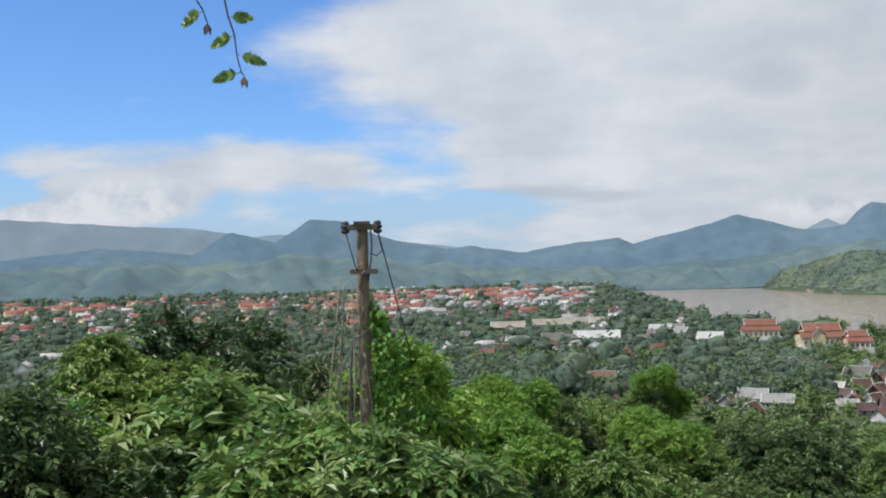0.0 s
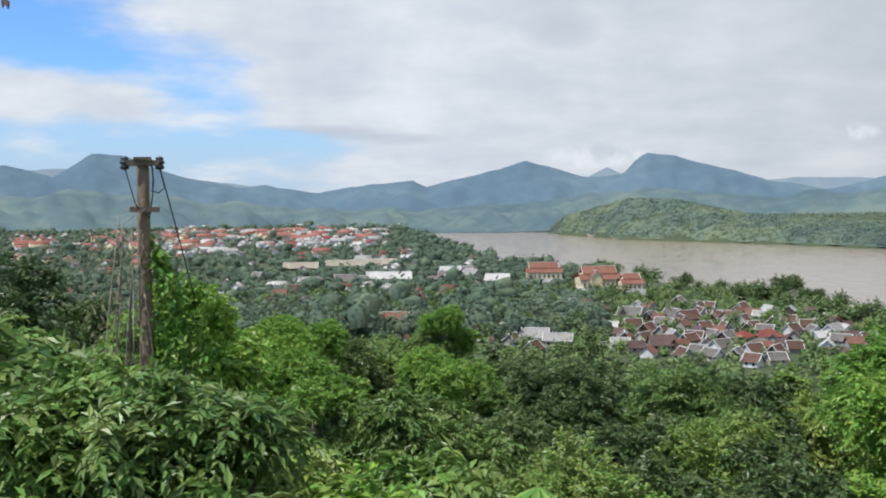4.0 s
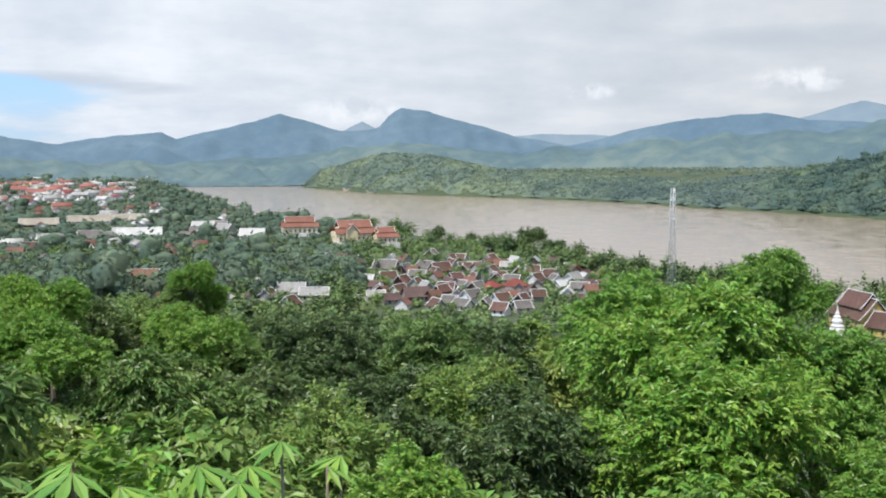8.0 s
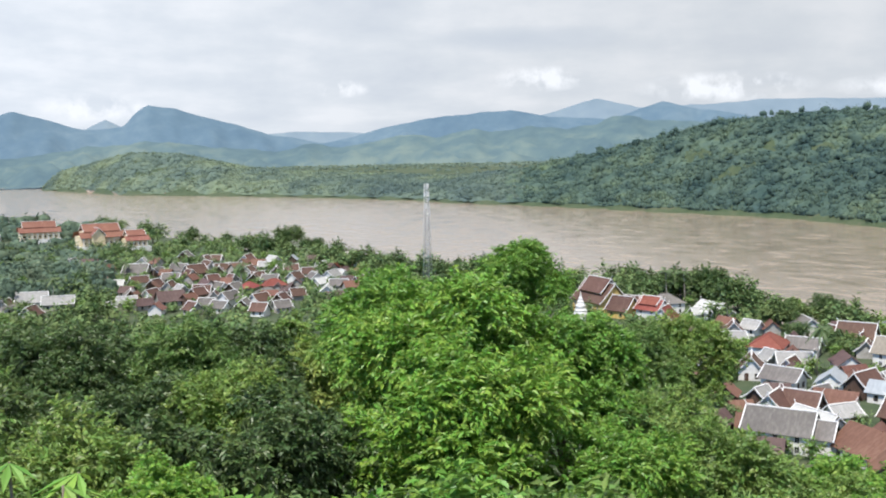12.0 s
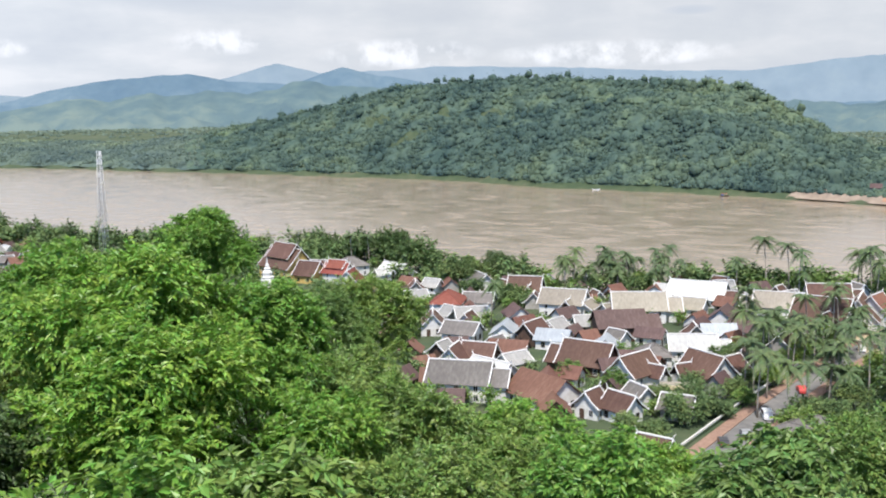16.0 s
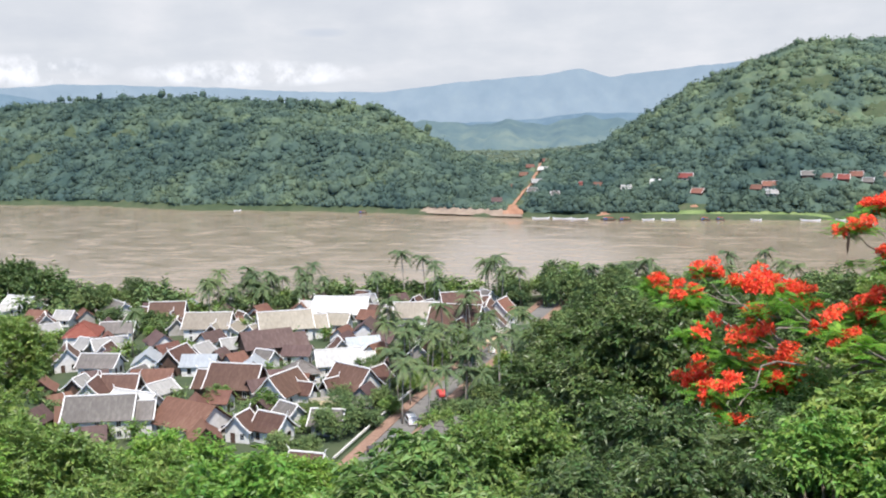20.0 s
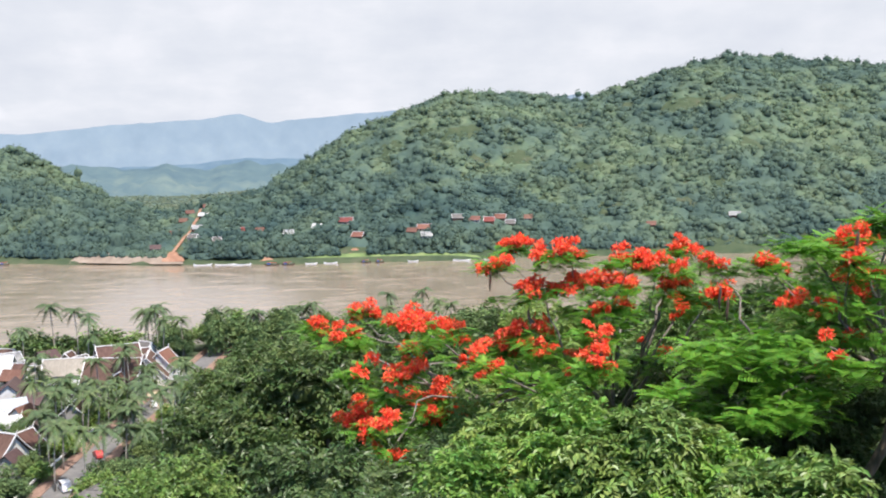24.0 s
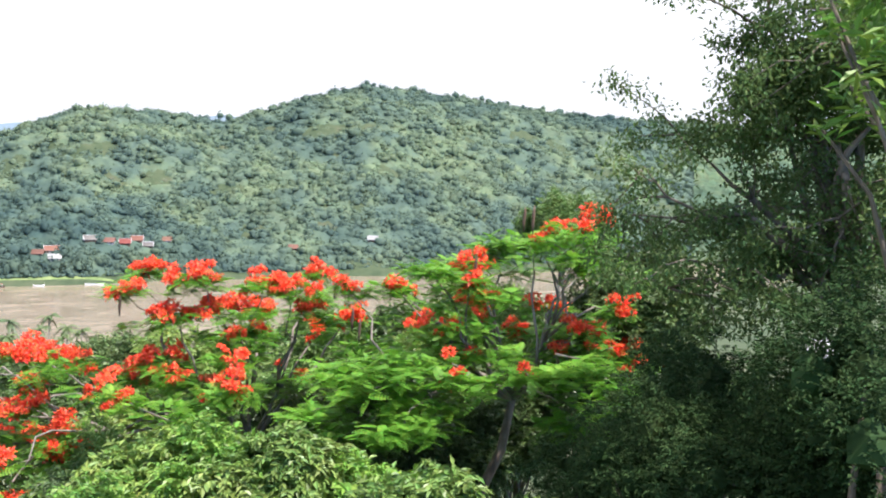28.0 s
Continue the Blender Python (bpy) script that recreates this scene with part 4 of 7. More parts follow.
# behind and under the flame trees
front("dark", 98.5, 36, -8.0, 6.0)
front("fine", 102.5, 33, -7.6, 6.0)
front("dark", 107, 34, -7.2, 6.5)
front("fine", 111, 31, -6.6, 6.0)
front("dark", 115, 30, -6.0, 6.5)
front("fine", 119, 28, -4.8, 5.0)
front("fine", 123.8, 26, 0.1, 2.6)
front("dark", 127, 24, -2.5, 5.0)
front("fine", 100, 20, -12.8, 4.4)
front("leafy2", 109, 18, -13.3, 4.0)
front("leafy2", 113.6, 15, -14.4, 2.6)
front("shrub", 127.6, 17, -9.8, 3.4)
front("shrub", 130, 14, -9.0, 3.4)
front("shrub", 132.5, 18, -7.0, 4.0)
front("dark", 113.5, 24, -9.0, 4.5)
front("dark", 117.5, 25, -9.5, 4.5)
front("dark", 121.5, 25, -8.6, 4.5)
front("dark", 125, 24, -7.5, 4.5)
front("dark", 109, 26, -10.0, 4.5)
hillside()


# ---------------------------------------------------------------- the town
ROOF = {
    "brown": ((0.10, 0.055, 0.042), (0.15, 0.082, 0.062), (0.21, 0.13, 0.10)), "rust": ((0.13, 0.062, 0.045), (0.18, 0.088, 0.064), (0.24, 0.135, 0.10)),
    "dark": ((0.08, 0.05, 0.048), (0.12, 0.075, 0.07), (0.17, 0.12, 0.11)), "tan": ((0.22, 0.195, 0.155), (0.29, 0.26, 0.21), (0.37, 0.34, 0.28)),
    "grey": ((0.10, 0.09, 0.085), (0.145, 0.132, 0.122), (0.21, 0.195, 0.18)), "pale": ((0.21, 0.205, 0.20), (0.28, 0.275, 0.265), (0.36, 0.35, 0.335)),
    "white": ((0.42, 0.41, 0.40), (0.52, 0.52, 0.50), (0.62, 0.62, 0.60)), "metal": ((0.36, 0.39, 0.42), (0.46, 0.50, 0.54), (0.56, 0.60, 0.63)),
    "red": ((0.24, 0.06, 0.05), (0.33, 0.09, 0.07), (0.40, 0.14, 0.11)), "orange": ((0.28, 0.11, 0.08), (0.37, 0.16, 0.115), (0.45, 0.23, 0.17)),
}
AGED = {"brown": 0.66, "orange": 0.54, "rust": 0.84, "dark": 0.8, "white": 0.80, "metal": 0.72, "red": 0.58, "grey": 0.9, "tan": 0.9}
for key, cols in ROOF.items():
    worn = [tuple(c * AGED.get(key, 1.0) for c in col) for col in cols]
    M["roof_" + key] = material("roof_" + key, worn, 1.6, 0.75, 0.25, stretch=(1, 0.4, 0.4), second=0.45, per="object", spread=0.14, spec=0.3, hue=0.018)
M["plaster"] = material("plaster_white", [(0.50, 0.48, 0.44), (0.64, 0.63, 0.60), (0.74, 0.73, 0.71)], 0.9, 0.85, 0.15, second=0.4, per="object", spread=0.06)
M["plaster_cream"] = material("plaster_cream", [(0.55, 0.44, 0.27), (0.66, 0.55, 0.36), (0.72, 0.62, 0.45)], 0.9, 0.85, 0.15, second=0.4)
M["plaster_old"] = material("plaster_weathered", [(0.24, 0.22, 0.19), (0.34, 0.32, 0.29), (0.45, 0.43, 0.40)], 0.9, 0.85, 0.15, second=0.5, per="object", spread=0.15, hue=0.01)
M["timber"] = material("dark_timber", [(0.05, 0.03, 0.022), (0.085, 0.05, 0.035), (0.13, 0.085, 0.06)], 2.5, 0.8, 0.3, stretch=(1, 1, 0.2))
M["trim"] = material("white_trim", [(0.55, 0.54, 0.52), (0.68, 0.67, 0.66), (0.76, 0.76, 0.75)], 2.0, 0.7, 0.1)
M["gilt"] = material("ochre_gable", [(0.45, 0.30, 0.08), (0.56, 0.40, 0.13), (0.64, 0.48, 0.2)], 1.2, 0.7, 0.2)
M["glass"] = material("dark_window_glass", [(0.015, 0.018, 0.02), (0.02, 0.025, 0.03)], 1.0, 0.12, 0.0, spec=0.6)
M["asphalt"] = material("asphalt", [(0.10, 0.10, 0.10), (0.15, 0.145, 0.14), (0.20, 0.19, 0.18)], 0.8, 0.9, 0.3, second=0.5)
M["paving"] = material("brick_paving", [(0.19, 0.115, 0.085), (0.25, 0.155, 0.115), (0.32, 0.22, 0.165)], 1.4, 0.9, 0.3)
M["earth"] = material("red_earth", [(0.22, 0.11, 0.068), (0.30, 0.16, 0.10), (0.39, 0.245, 0.165)], 0.15, 0.95, 0.5)
M["sand"] = material("wet_sand", [(0.20, 0.155, 0.118), (0.26, 0.205, 0.158), (0.33, 0.27, 0.215)], 0.15, 0.95, 0.4)
M["concrete"] = material("weathered_concrete", [(0.13, 0.095, 0.065), (0.20, 0.15, 0.105), (0.28, 0.225, 0.165)], 7.0, 0.9, 0.5, stretch=(1, 1, 0.25), second=0.4)
M["steel"] = material("galvanised_steel", [(0.20, 0.21, 0.22), (0.28, 0.29, 0.30), (0.36, 0.36, 0.37)], 3.0, 0.6, 0.1, metal=0.3)
M["paint_white"] = material("white_paint", [(0.74, 0.74, 0.74), (0.80, 0.80, 0.80)], 2.0, 0.35, 0.0)
M["paint_red"] = material("red_paint", [(0.45, 0.05, 0.05), (0.55, 0.08, 0.07)], 2.0, 0.4, 0.0)
M["paint_blue"] = material("blue_paint", [(0.05, 0.12, 0.30), (0.08, 0.17, 0.38)], 2.0, 0.4, 0.0)
M["paint_dark"] = material("dark_paint", [(0.03, 0.03, 0.035), (0.05, 0.05, 0.055)], 2.0, 0.35, 0.0)
M["rubber"] = material("rubber", [(0.02, 0.02, 0.02), (0.035, 0.035, 0.035)], 6.0, 0.8, 0.1)

WIN_FRAME = Shape().box(-0.55, -0.06, -0.75, -0.45, 0.06, 0.75).box(0.45, -0.06, -0.75, 0.55, 0.06, 0.75).box(-0.45, -0.06, 0.65, 0.45, 0.06, 0.75).box(-0.45, -0.06, -0.75, 0.45, 0.06, -0.65).box(-0.03, -0.04, -0.65, 0.03, 0.04, 0.65).mesh("window", M["trim"])
WIN_FRAME_WOOD = WIN_FRAME.copy()
WIN_FRAME_WOOD.materials[0] = M["timber"]
WIN_PANE = Shape().box(-0.45, -0.015, -0.65, 0.45, 0.03, 0.65).mesh("pane", M["glass"])
DOOR = Shape().box(-0.55, -0.05, 0, 0.55, 0.05, 2.1).mesh("door", M["timber"])


def window_at(parent, x, y, z, turn, wood, plain=False):
    if plain:
        p = new("window", WIN_PANE)
        p.parent = parent
        p.matrix_basis = pose(x, y, z, 0, 0, turn)
        return
    w = new("window", WIN_FRAME_WOOD if wood else WIN_FRAME)
    w.parent = parent
    w.matrix_basis = pose(x, y, z, 0, 0, turn)
    p = new("pane", WIN_PANE)
    p.parent = w


def gable_roof(top, L, W, hw, rise, mat, trim, over=0.7, fine=True):
    """Two slopes with a break in their pitch, bargeboards and a ridge cap."""
    e = L / 2 + over
    prof = [(0.0, hw + rise), (W * 0.30, hw + rise * 0.42), (W * 0.5 + over, hw - 0.12)]
    for sgn in (1, -1):
        pts = [(sgn * y, z) for y, z in prof]
        out = pts + [(y, z - 0.16) for y, z in reversed(pts)]
        part("roof_slope", Shape().prism(out if sgn > 0 else out[::-1], "x", -e, e), mat, top)
    if trim:
        for end in (-1, 1):
            for sgn in (1, -1):
                s = Shape()
                x0, x1 = end * (e - 0.02), end * (e + 0.22)
                pts = [(sgn * y, z + 0.14) for y, z in prof] + [(sgn * (W * 0.5 + over + 0.35), hw + 0.15)]
                out = pts + [(y, z - 0.32) for y, z in reversed(pts)]
                s.prism(out, "x", min(x0, x1), max(x0, x1))
                part("bargeboard", s, trim, top)
            if not fine:
                continue
            part("finial", Shape().tube([(end * e, 0, hw + rise + 0.05), (end * (e + 0.25), 0, hw + rise + 0.6), (end * (e + 0.65), 0, hw + rise + 1.1)], [0.14, 0.1, 0.03], 5), trim, top)
        part("ridge_cap", Shape().box(-e, -0.2, hw + rise - 0.06, e, 0.2, hw + rise + 0.16), trim, top)


def hip_roof(top, L, W, hw, rise, mat, over=0.7):
    a, b, r = L / 2 + over, W / 2 + over, max(0.4, (L - W) / 2)
    s = Shape()
    z0, z1 = hw - 0.15, hw + rise
    s.add([(-a, -b, z0), (a, -b, z0), (a, b, z0), (-a, b, z0), (-r, 0, z1), (r, 0, z1)], [(0, 1, 5, 4), (1, 2, 5), (2, 3, 4, 5), (3, 0, 4), (3, 2, 1, 0)])
    part("roof", s, mat, top)
    for p, q in (((-a, -b, z0), (-r, 0, z1)), ((a, -b, z0), (r, 0, z1)), ((-a, b, z0), (-r, 0, z1)), ((a, b, z0), (r, 0, z1)), ((-r, 0, z1), (r, 0, z1))):
        part("ridge_cap", Shape().tube([p, q], [0.16, 0.16], 5), mat, top)


def home(az, d, L, turn, kind, near=True, wide=None, walls=None, tall=None, category="house", label="", tiers=1):
    i = len(HOMES)
    if not near and category == "house" and d < 760 and not label:
        turn += (66, 40, 12, 58, 80, -22)[i % 6]
        L *= 0.74
        kind = {"grey": "brown", "pale": "dark", "metal": "rust"}.get(kind, kind) if i % 3 == 1 else kind
    if near and category == "house":
        turn += (0, 0, 52, -20, 8, 64)[i % 6]
        L *= 0.8
    W = wide or min(max(L * 0.74, 5.5), 12.0)
    hw = tall or (4.3 if L > 12 and i % 2 and near else 2.9 if near else 2.5)
    if not near and not walls and kind not in ("white", "cream") and i % 4:
        walls = "plaster_old" if i % 3 else "timber"
    wood = kind in ("brown", "dark") and i % 3 == 0
    wall_mat = M[walls] if walls else M["timber"] if wood else M["plaster_cream"] if kind == "cream" else M["plaster"]
    top = new(category.replace(" ", "_"))
    if kind == "cream":
        part("wall", Shape().box(-L / 2, -W / 2, -1, L / 2, W / 2, hw), wall_mat, top)
        part("roof", Shape().box(-L / 2 - 0.5, -W / 2 - 0.5, hw, L / 2 + 0.5, W / 2 + 0.5, hw + 0.35), M["roof_tan"], top)
        part("parapet", Shape().box(-L / 2 - 0.5, -W / 2 - 0.5, hw + 0.35, L / 2 + 0.5, -W / 2 - 0.3, hw + 1.1), wall_mat, top)
        rise = 1.0
    elif kind.endswith("hip"):
        rise = W * 0.36
        part("wall", Shape().box(-L / 2, -W / 2, -1, L / 2, W / 2, hw), wall_mat, top)
        hip_roof(top, L, W, hw, rise, M["roof_" + kind[:-3]])
    else:
        rise = W * (0.57 if kind in ("brown", "orange", "red") else 0.50 if not near else 0.42)
        body = [(-W / 2, -1), (W / 2, -1), (W / 2, hw - 0.1), (W * 0.29, hw + rise * 0.36), (0, hw + rise - 0.3), (-W * 0.29, hw + rise * 0.36), (-W / 2, hw - 0.1)]
        part("wall", Shape().prism(body, "x", -L / 2, L / 2), wall_mat, top)
        trim = M["trim"] if kind not in ("metal", "rust", "dark") else None
        gable_roof(top, L, W, hw, rise, M["roof_" + kind], trim, 0.7, near)
        if tiers > 1:
            gable_roof(top, L * 0.72, W * 0.66, hw + rise * 0.52, rise * 0.72, M["roof_" + kind], trim, 0.6, True)
            part("upper_wall", Shape().box(-L * 0.36, -W * 0.30, hw, L * 0.36, W * 0.30, hw + rise * 0.55), wall_mat, top)
    if near and tiers == 1 and kind not in ("cream",) and not kind.endswith("hip") and L > 10 and i % 3 != 2:
        old = set(top.children)
        if i % 3 == 0:                                  # a lower roof steps out at one end
            gable_roof(top, L * 0.34, W * 0.78, hw - 0.5, rise * 0.74, M["roof_" + kind], trim, 0.5, True)
            part("wing", Shape().box(-L * 0.17, -W * 0.36, -1, L * 0.17, W * 0.36, hw - 0.5), wall_mat, top)
            shift = pose((L * 0.5 + L * 0.15) * (1 if i % 2 else -1), 0, 0)
        else:                                           # a gabled porch on the long side
            gable_roof(top, W * 0.5, L * 0.34, hw - 0.7, rise * 0.6, M["roof_" + kind], trim, 0.4, True)
            part("porch", Shape().box(-W * 0.24, -L * 0.15, -1, W * 0.24, L * 0.15, hw - 0.7), wall_mat, top)
            shift = pose((L * 0.22) * (1 if i % 2 else -1), -W * 0.62, 0, 0, 0, 90)
        for ob in set(top.children) - old:
            ob.matrix_basis = shift
    n = max(2, int(L / 3.6))
    sides = ((-1, 180), (1, 0)) if near else ((-1, 180),)
    for sgn, turn_w in sides:
        for k in range(n):
            x = -L / 2 + L * (k + 0.5) / n
            for z in ((1.5,) if hw < 4.2 else (1.2, 3.3)):
                window_at(top, x, sgn * (W / 2 + 0.03), z, turn_w, not wood and i % 2 == 0, not near)
    if near:
        for end, turn_w in ((1, -90), (-1, 90)):
            window_at(top, end * (L / 2 + 0.03), W * 0.22, 1.5, turn_w, i % 2 == 0)
            dr = new("door", DOOR)
            dr.parent = top
            dr.matrix_basis = pose(end * (L / 2 + 0.02), -W * 0.18, 0.1, 0, 0, turn_w)
    named = {"brown": "brown tiled", "rust": "rust-red metal", "dark": "dark brown", "tan": "pale tan tiled", "grey": "weathered grey tiled", "pale": "pale grey", "white": "white sheet",
             "metal": "blue-grey metal", "red": "red tiled", "orange": "orange-red tiled", "redhip": "red hipped", "greyhip": "grey hipped", "cream": "flat cream"}[kind]
    wall_word = "ochre" if walls == "gilt" else "cream" if wall_mat is M["plaster_cream"] else "weathered grey" if wall_mat is M["plaster_old"] else "dark timber" if wall_mat is M["timber"] else "dark timber" if wood else "white"
    tagged(top, label or f"{'two-storey' if hw > 4.2 else 'low'} {wall_word} house with a {named} roof", category, "houses of the old town" if category == "house" else "")
    p = pol(az, d, gz(az, d))
    top.matrix_basis = pose(p.x, p.y, p.z - 0.1, 0, 0, 90 - (az + 90 + turn * 1.35))
    HOMES.append((p.x, p.y, max(L, W) / 2 + 1.5))
    return top


# temples, seen over the roofs of the town
def temple_hall(az, d, turn, L, W, hw, rise, porches, columns, label):
    """A hall with two stacked roofs, an arcade along its front and gabled porches."""
    top = new("temple")
    wall, roof, trim = M["plaster_cream"], M["roof_orange"], M["trim"]
    part("plinth", Shape().box(-L / 2 - 1.5, -W / 2 - 3.0, -5.0, L / 2 + 1.5, W / 2 + 1.5, 0.6), M["plaster"], top)
    part("wall", Shape().box(-L / 2, -W / 2, 0.6, L / 2, W / 2, hw), wall, top)
    for sgn in (-1, 1):                                   # the lower skirt of roof
        pts = [(sgn * W * 0.36, hw + rise * 0.45), (sgn * (W / 2 + 2.6), hw - 0.9), (sgn * (W / 2 + 2.6), hw - 1.2), (sgn * W * 0.36, hw + rise * 0.4)]
        part("lower_roof", Shape().prism(pts if sgn > 0 else pts[::-1], "x", -L / 2 - 1.2, L / 2 + 1.2), roof, top)
    part("upper_wall", Shape().box(-L * 0.42, -W * 0.34, hw - 0.2, L * 0.42, W * 0.34, hw + rise * 0.5), wall, top)
    gable_roof(top, L * 0.80, W * 0.72, hw + rise * 0.5, rise * 0.75, roof, trim, 0.8, True)
    for k in range(columns):
        x = -L / 2 + 1.0 + (L - 2.0) * k / (columns - 1)
        part("column", Shape().lathe([(0.42, 0.6), (0.36, 1.0), (0.33, hw - 1.6), (0.45, hw - 1.1)], 8, x, -W / 2 - 2.0), M["plaster"], top)
        if k < columns - 1:
            window_at(top, x + (L - 2.0) / (columns - 1) / 2, -W / 2 - 0.03, 2.6, 180, True)
    for x, w, h in porches:
        old = set(top.children)
        gable_roof(top, W * 0.75, w, hw - 1.0 + h, w * 0.55, roof, trim, 0.6, True)
        body = [(-w / 2, 0.6), (w / 2, 0.6), (w / 2, hw - 1.1 + h), (0, hw - 1.2 + h + w * 0.5), (-w / 2, hw - 1.1 + h)]
        part("porch", Shape().prism(body, "x", -W * 0.36, W * 0.36), wall, top)
        for ob in set(top.children) - old:
            ob.matrix_basis = pose(x, -W * 0.42, 0, 0, 0, 90)
    p = pol(az, d, gz(az, d))
    top.matrix_basis = pose(p.x, p.y, p.z + 3.0, 0, 0, -az + turn)
    HOMES.append((p.x, p.y, L / 2 + 6))
    tagged(top, label, "temple")


temple_hall(20.45, 765, 18, 31, 15, 7.5, 7.0, ((-4.5, 9.0, 2.0),), 9, "cream temple hall with stacked orange-red roofs and white edges")
temple_hall(22.25, 745, 18, 15, 11, 6.0, 5.0, (), 5, "lower cream temple wing with an orange-red roof")
temple_hall(17.4, 850, 6, 29, 13, 7.0, 6.0, (), 8, "long pale hall with stacked orange-red roofs")
home(48.3, 405, 20, 42, "brown", True, 13, "gilt", 5.0, "temple", "brown-roofed temple with an ochre gable and white edges", 2)
home(49.6, 392, 9, 28, "brown", True, 9, "gilt", 3.2, "temple", "small brown-roofed temple porch with an ochre gable")
home(51.2, 388, 10, 28, "red", True, 7, "plaster", 4.2, "temple", "white chapel with stepped red roofs and white edges", 2)
home(80.9, 322, 8, -52, "orange", True, 8, "plaster", 5.0, "gate house", "white gate house with a bright orange gable roof")
home(50.0, 405, 11.8, 20, "brown")
home(51.9, 375, 13.4, 25, "red")
home(51.9, 405, 15.8, 0, "greyhip")
home(54.5, 392, 15.2, 30, "white")
home(57.5, 324, 16.4, 10, "redhip")
home(59.3, 330, 11.7, 10, "grey")
home(54.6, 333, 10.8, 0, "cream")
home(56.6, 292, 11.7, 15, "brown")
home(58.8, 305, 11.4, 10, "pale")
home(58.3, 281, 12.0, 12, "grey")
home(60.8, 281, 11.7, 8, "metal")
home(62.4, 278, 11.2, -45, "brown")
home(64.2, 321, 17.0, 12, "tan")
home(65.5, 319, 9.3, 30, "tan")
home(68.4, 313, 19.3, 15, "tan")
home(66.9, 315, 8.2, -40, "tan")
home(69.4, 347, 12.4, 8, "rust")
home(71.7, 342, 22.2, 12, "white")
home(71.2, 322, 12.5, 15, "tan")
home(73.1, 306, 14.3, 22, "dark")
home(71.4, 265, 14.1, 14, "white")
home(72.2, 240, 13.7, 28, "brown")
home(73.5, 244, 7.9, 30, "brown")
home(65.6, 246, 15.3, 20, "brown")
home(68.2, 237, 13.1, -40, "brown")
home(63.0, 216, 17.5, -15, "rust")
home(58.2, 223, 16.7, 30, "grey")
home(60.0, 233, 13.6, 25, "white")
home(57.8, 249, 10.0, 15, "brown")
home(59.3, 252, 9.8, 15, "brown")
home(61.0, 257, 11.7, 10, "rust")
home(61.5, 307, 11.9, 5, "dark")
home(67.3, 286, 17.1, 8, "dark")
home(69.1, 278, 9.0, 5, "dark")
home(65.1, 349, 11.3, 5, "dark")
home(76.0, 330, 17.1, 5, "tan")
home(78.3, 306, 18.8, 15, "brown")
home(80.1, 319, 18.6, 18, "brown")
home(78.5, 336, 15.3, 10, "brown")
home(67.5, 206, 8.3, 25, "brown")
home(65.8, 208, 6.1, 25, "brown")
home(69.4, 178, 6.9, 20, "brown")
home(77.0, 191, 14.8, 20, "greyhip")
home(69.3, 257, 11.7, 5, "greyhip")
home(70.7, 224, 8.7, 15, "cream")
home(63.6, 272, 10.6, 5, "metal")
home(66.6, 264, 10.3, 5, "metal")
home(61.3, 245, 8.0, -30, "pale")
home(62.0, 351, 13.6, 10, "brown")
home(59.4, 366, 14.2, 0, "grey")
home(72.8, 284, 11.0, 10, "metal")
home(64.6, 232, 6.0, 10, "rust")
home(80.9, 284, 7.4, 30, "cream")
home(19.0, 646, 10.8, 20, "grey", False)
home(23.4, 625, 12.5, 10, "rust", False)
home(22.3, 577, 17.3, 5, "grey", False)
home(23.4, 575, 7.7, 40, "grey", False)
home(22.4, 527, 10.6, 40, "grey", False)
home(24.1, 538, 10.8, 30, "grey", False)
home(25.4, 564, 15.1, 40, "brown", False)
home(26.1, 586, 13.7, 10, "grey", False)
home(24.6, 581, 13.6, 20, "grey", False)
home(26.7, 562, 11.3, 10, "brown", False)
home(27.7, 576, 11.6, 20, "rust", False)
home(28.9, 591, 11.8, 50, "rust", False)
home(29.7, 607, 12.2, -20, "white", False)
home(24.0, 500, 10.0, 40, "grey", False)
home(24.6, 488, 9.8, 40, "pale", False)
home(25.5, 471, 9.4, 40, "brown", False)
home(23.0, 469, 11.0, 10, "brown", False)
home(24.0, 453, 15.1, 10, "dark", False)
home(25.0, 452, 9.1, 30, "rust", False)
home(26.0, 498, 13.3, 10, "pale", False)
home(26.7, 492, 9.8, 30, "grey", False)
home(27.5, 485, 11.3, 30, "grey", False)
home(28.3, 490, 13.1, 5, "redhip", False)
home(29.7, 495, 14.9, 10, "redhip", False)
home(27.2, 450, 12.0, 30, "grey", False)
home(26.4, 455, 10.6, 30, "grey", False)
home(26.0, 433, 8.7, 10, "grey", False)
home(28.0, 427, 10.0, 20, "grey", False)
home(28.9, 440, 10.3, 20, "grey", False)
home(29.3, 468, 11.0, 10, "greyhip", False)
home(30.1, 439, 8.8, 20, "brown", False)
home(31.0, 495, 9.9, 30, "pale", False)
home(32.0, 518, 10.4, 40, "grey", False)
home(32.3, 495, 8.3, 40, "white", False)
home(31.0, 453, 7.6, 40, "grey", False)
home(31.7, 538, 9.0, 20, "brown", False)
home(33.0, 518, 13.8, 20, "pale", False)
home(33.6, 525, 8.8, 10, "white", False)
home(33.2, 566, 7.6, 10, "redhip", False)
home(32.7, 463, 10.8, 10, "white", False)
home(30.9, 519, 10.4, 10, "brown", False)
home(30.1, 418, 8.4, 5, "grey", False)
home(28.6, 520, 8.7, 5, "brown", False)
home(25.2, 420, 8.4, 5, "grey", False)
home(26.7, 423, 9.9, 20, "grey", False)
home(18.2, 457, 12, 5, "pale", False, 6.5, "plaster_old", 3.0, "house", "long grey shed with a pale sheet roof")
home(15.6, 462, 9, 5, "grey", False)
home(15.7, 375, 7.5, 60, "white", False)
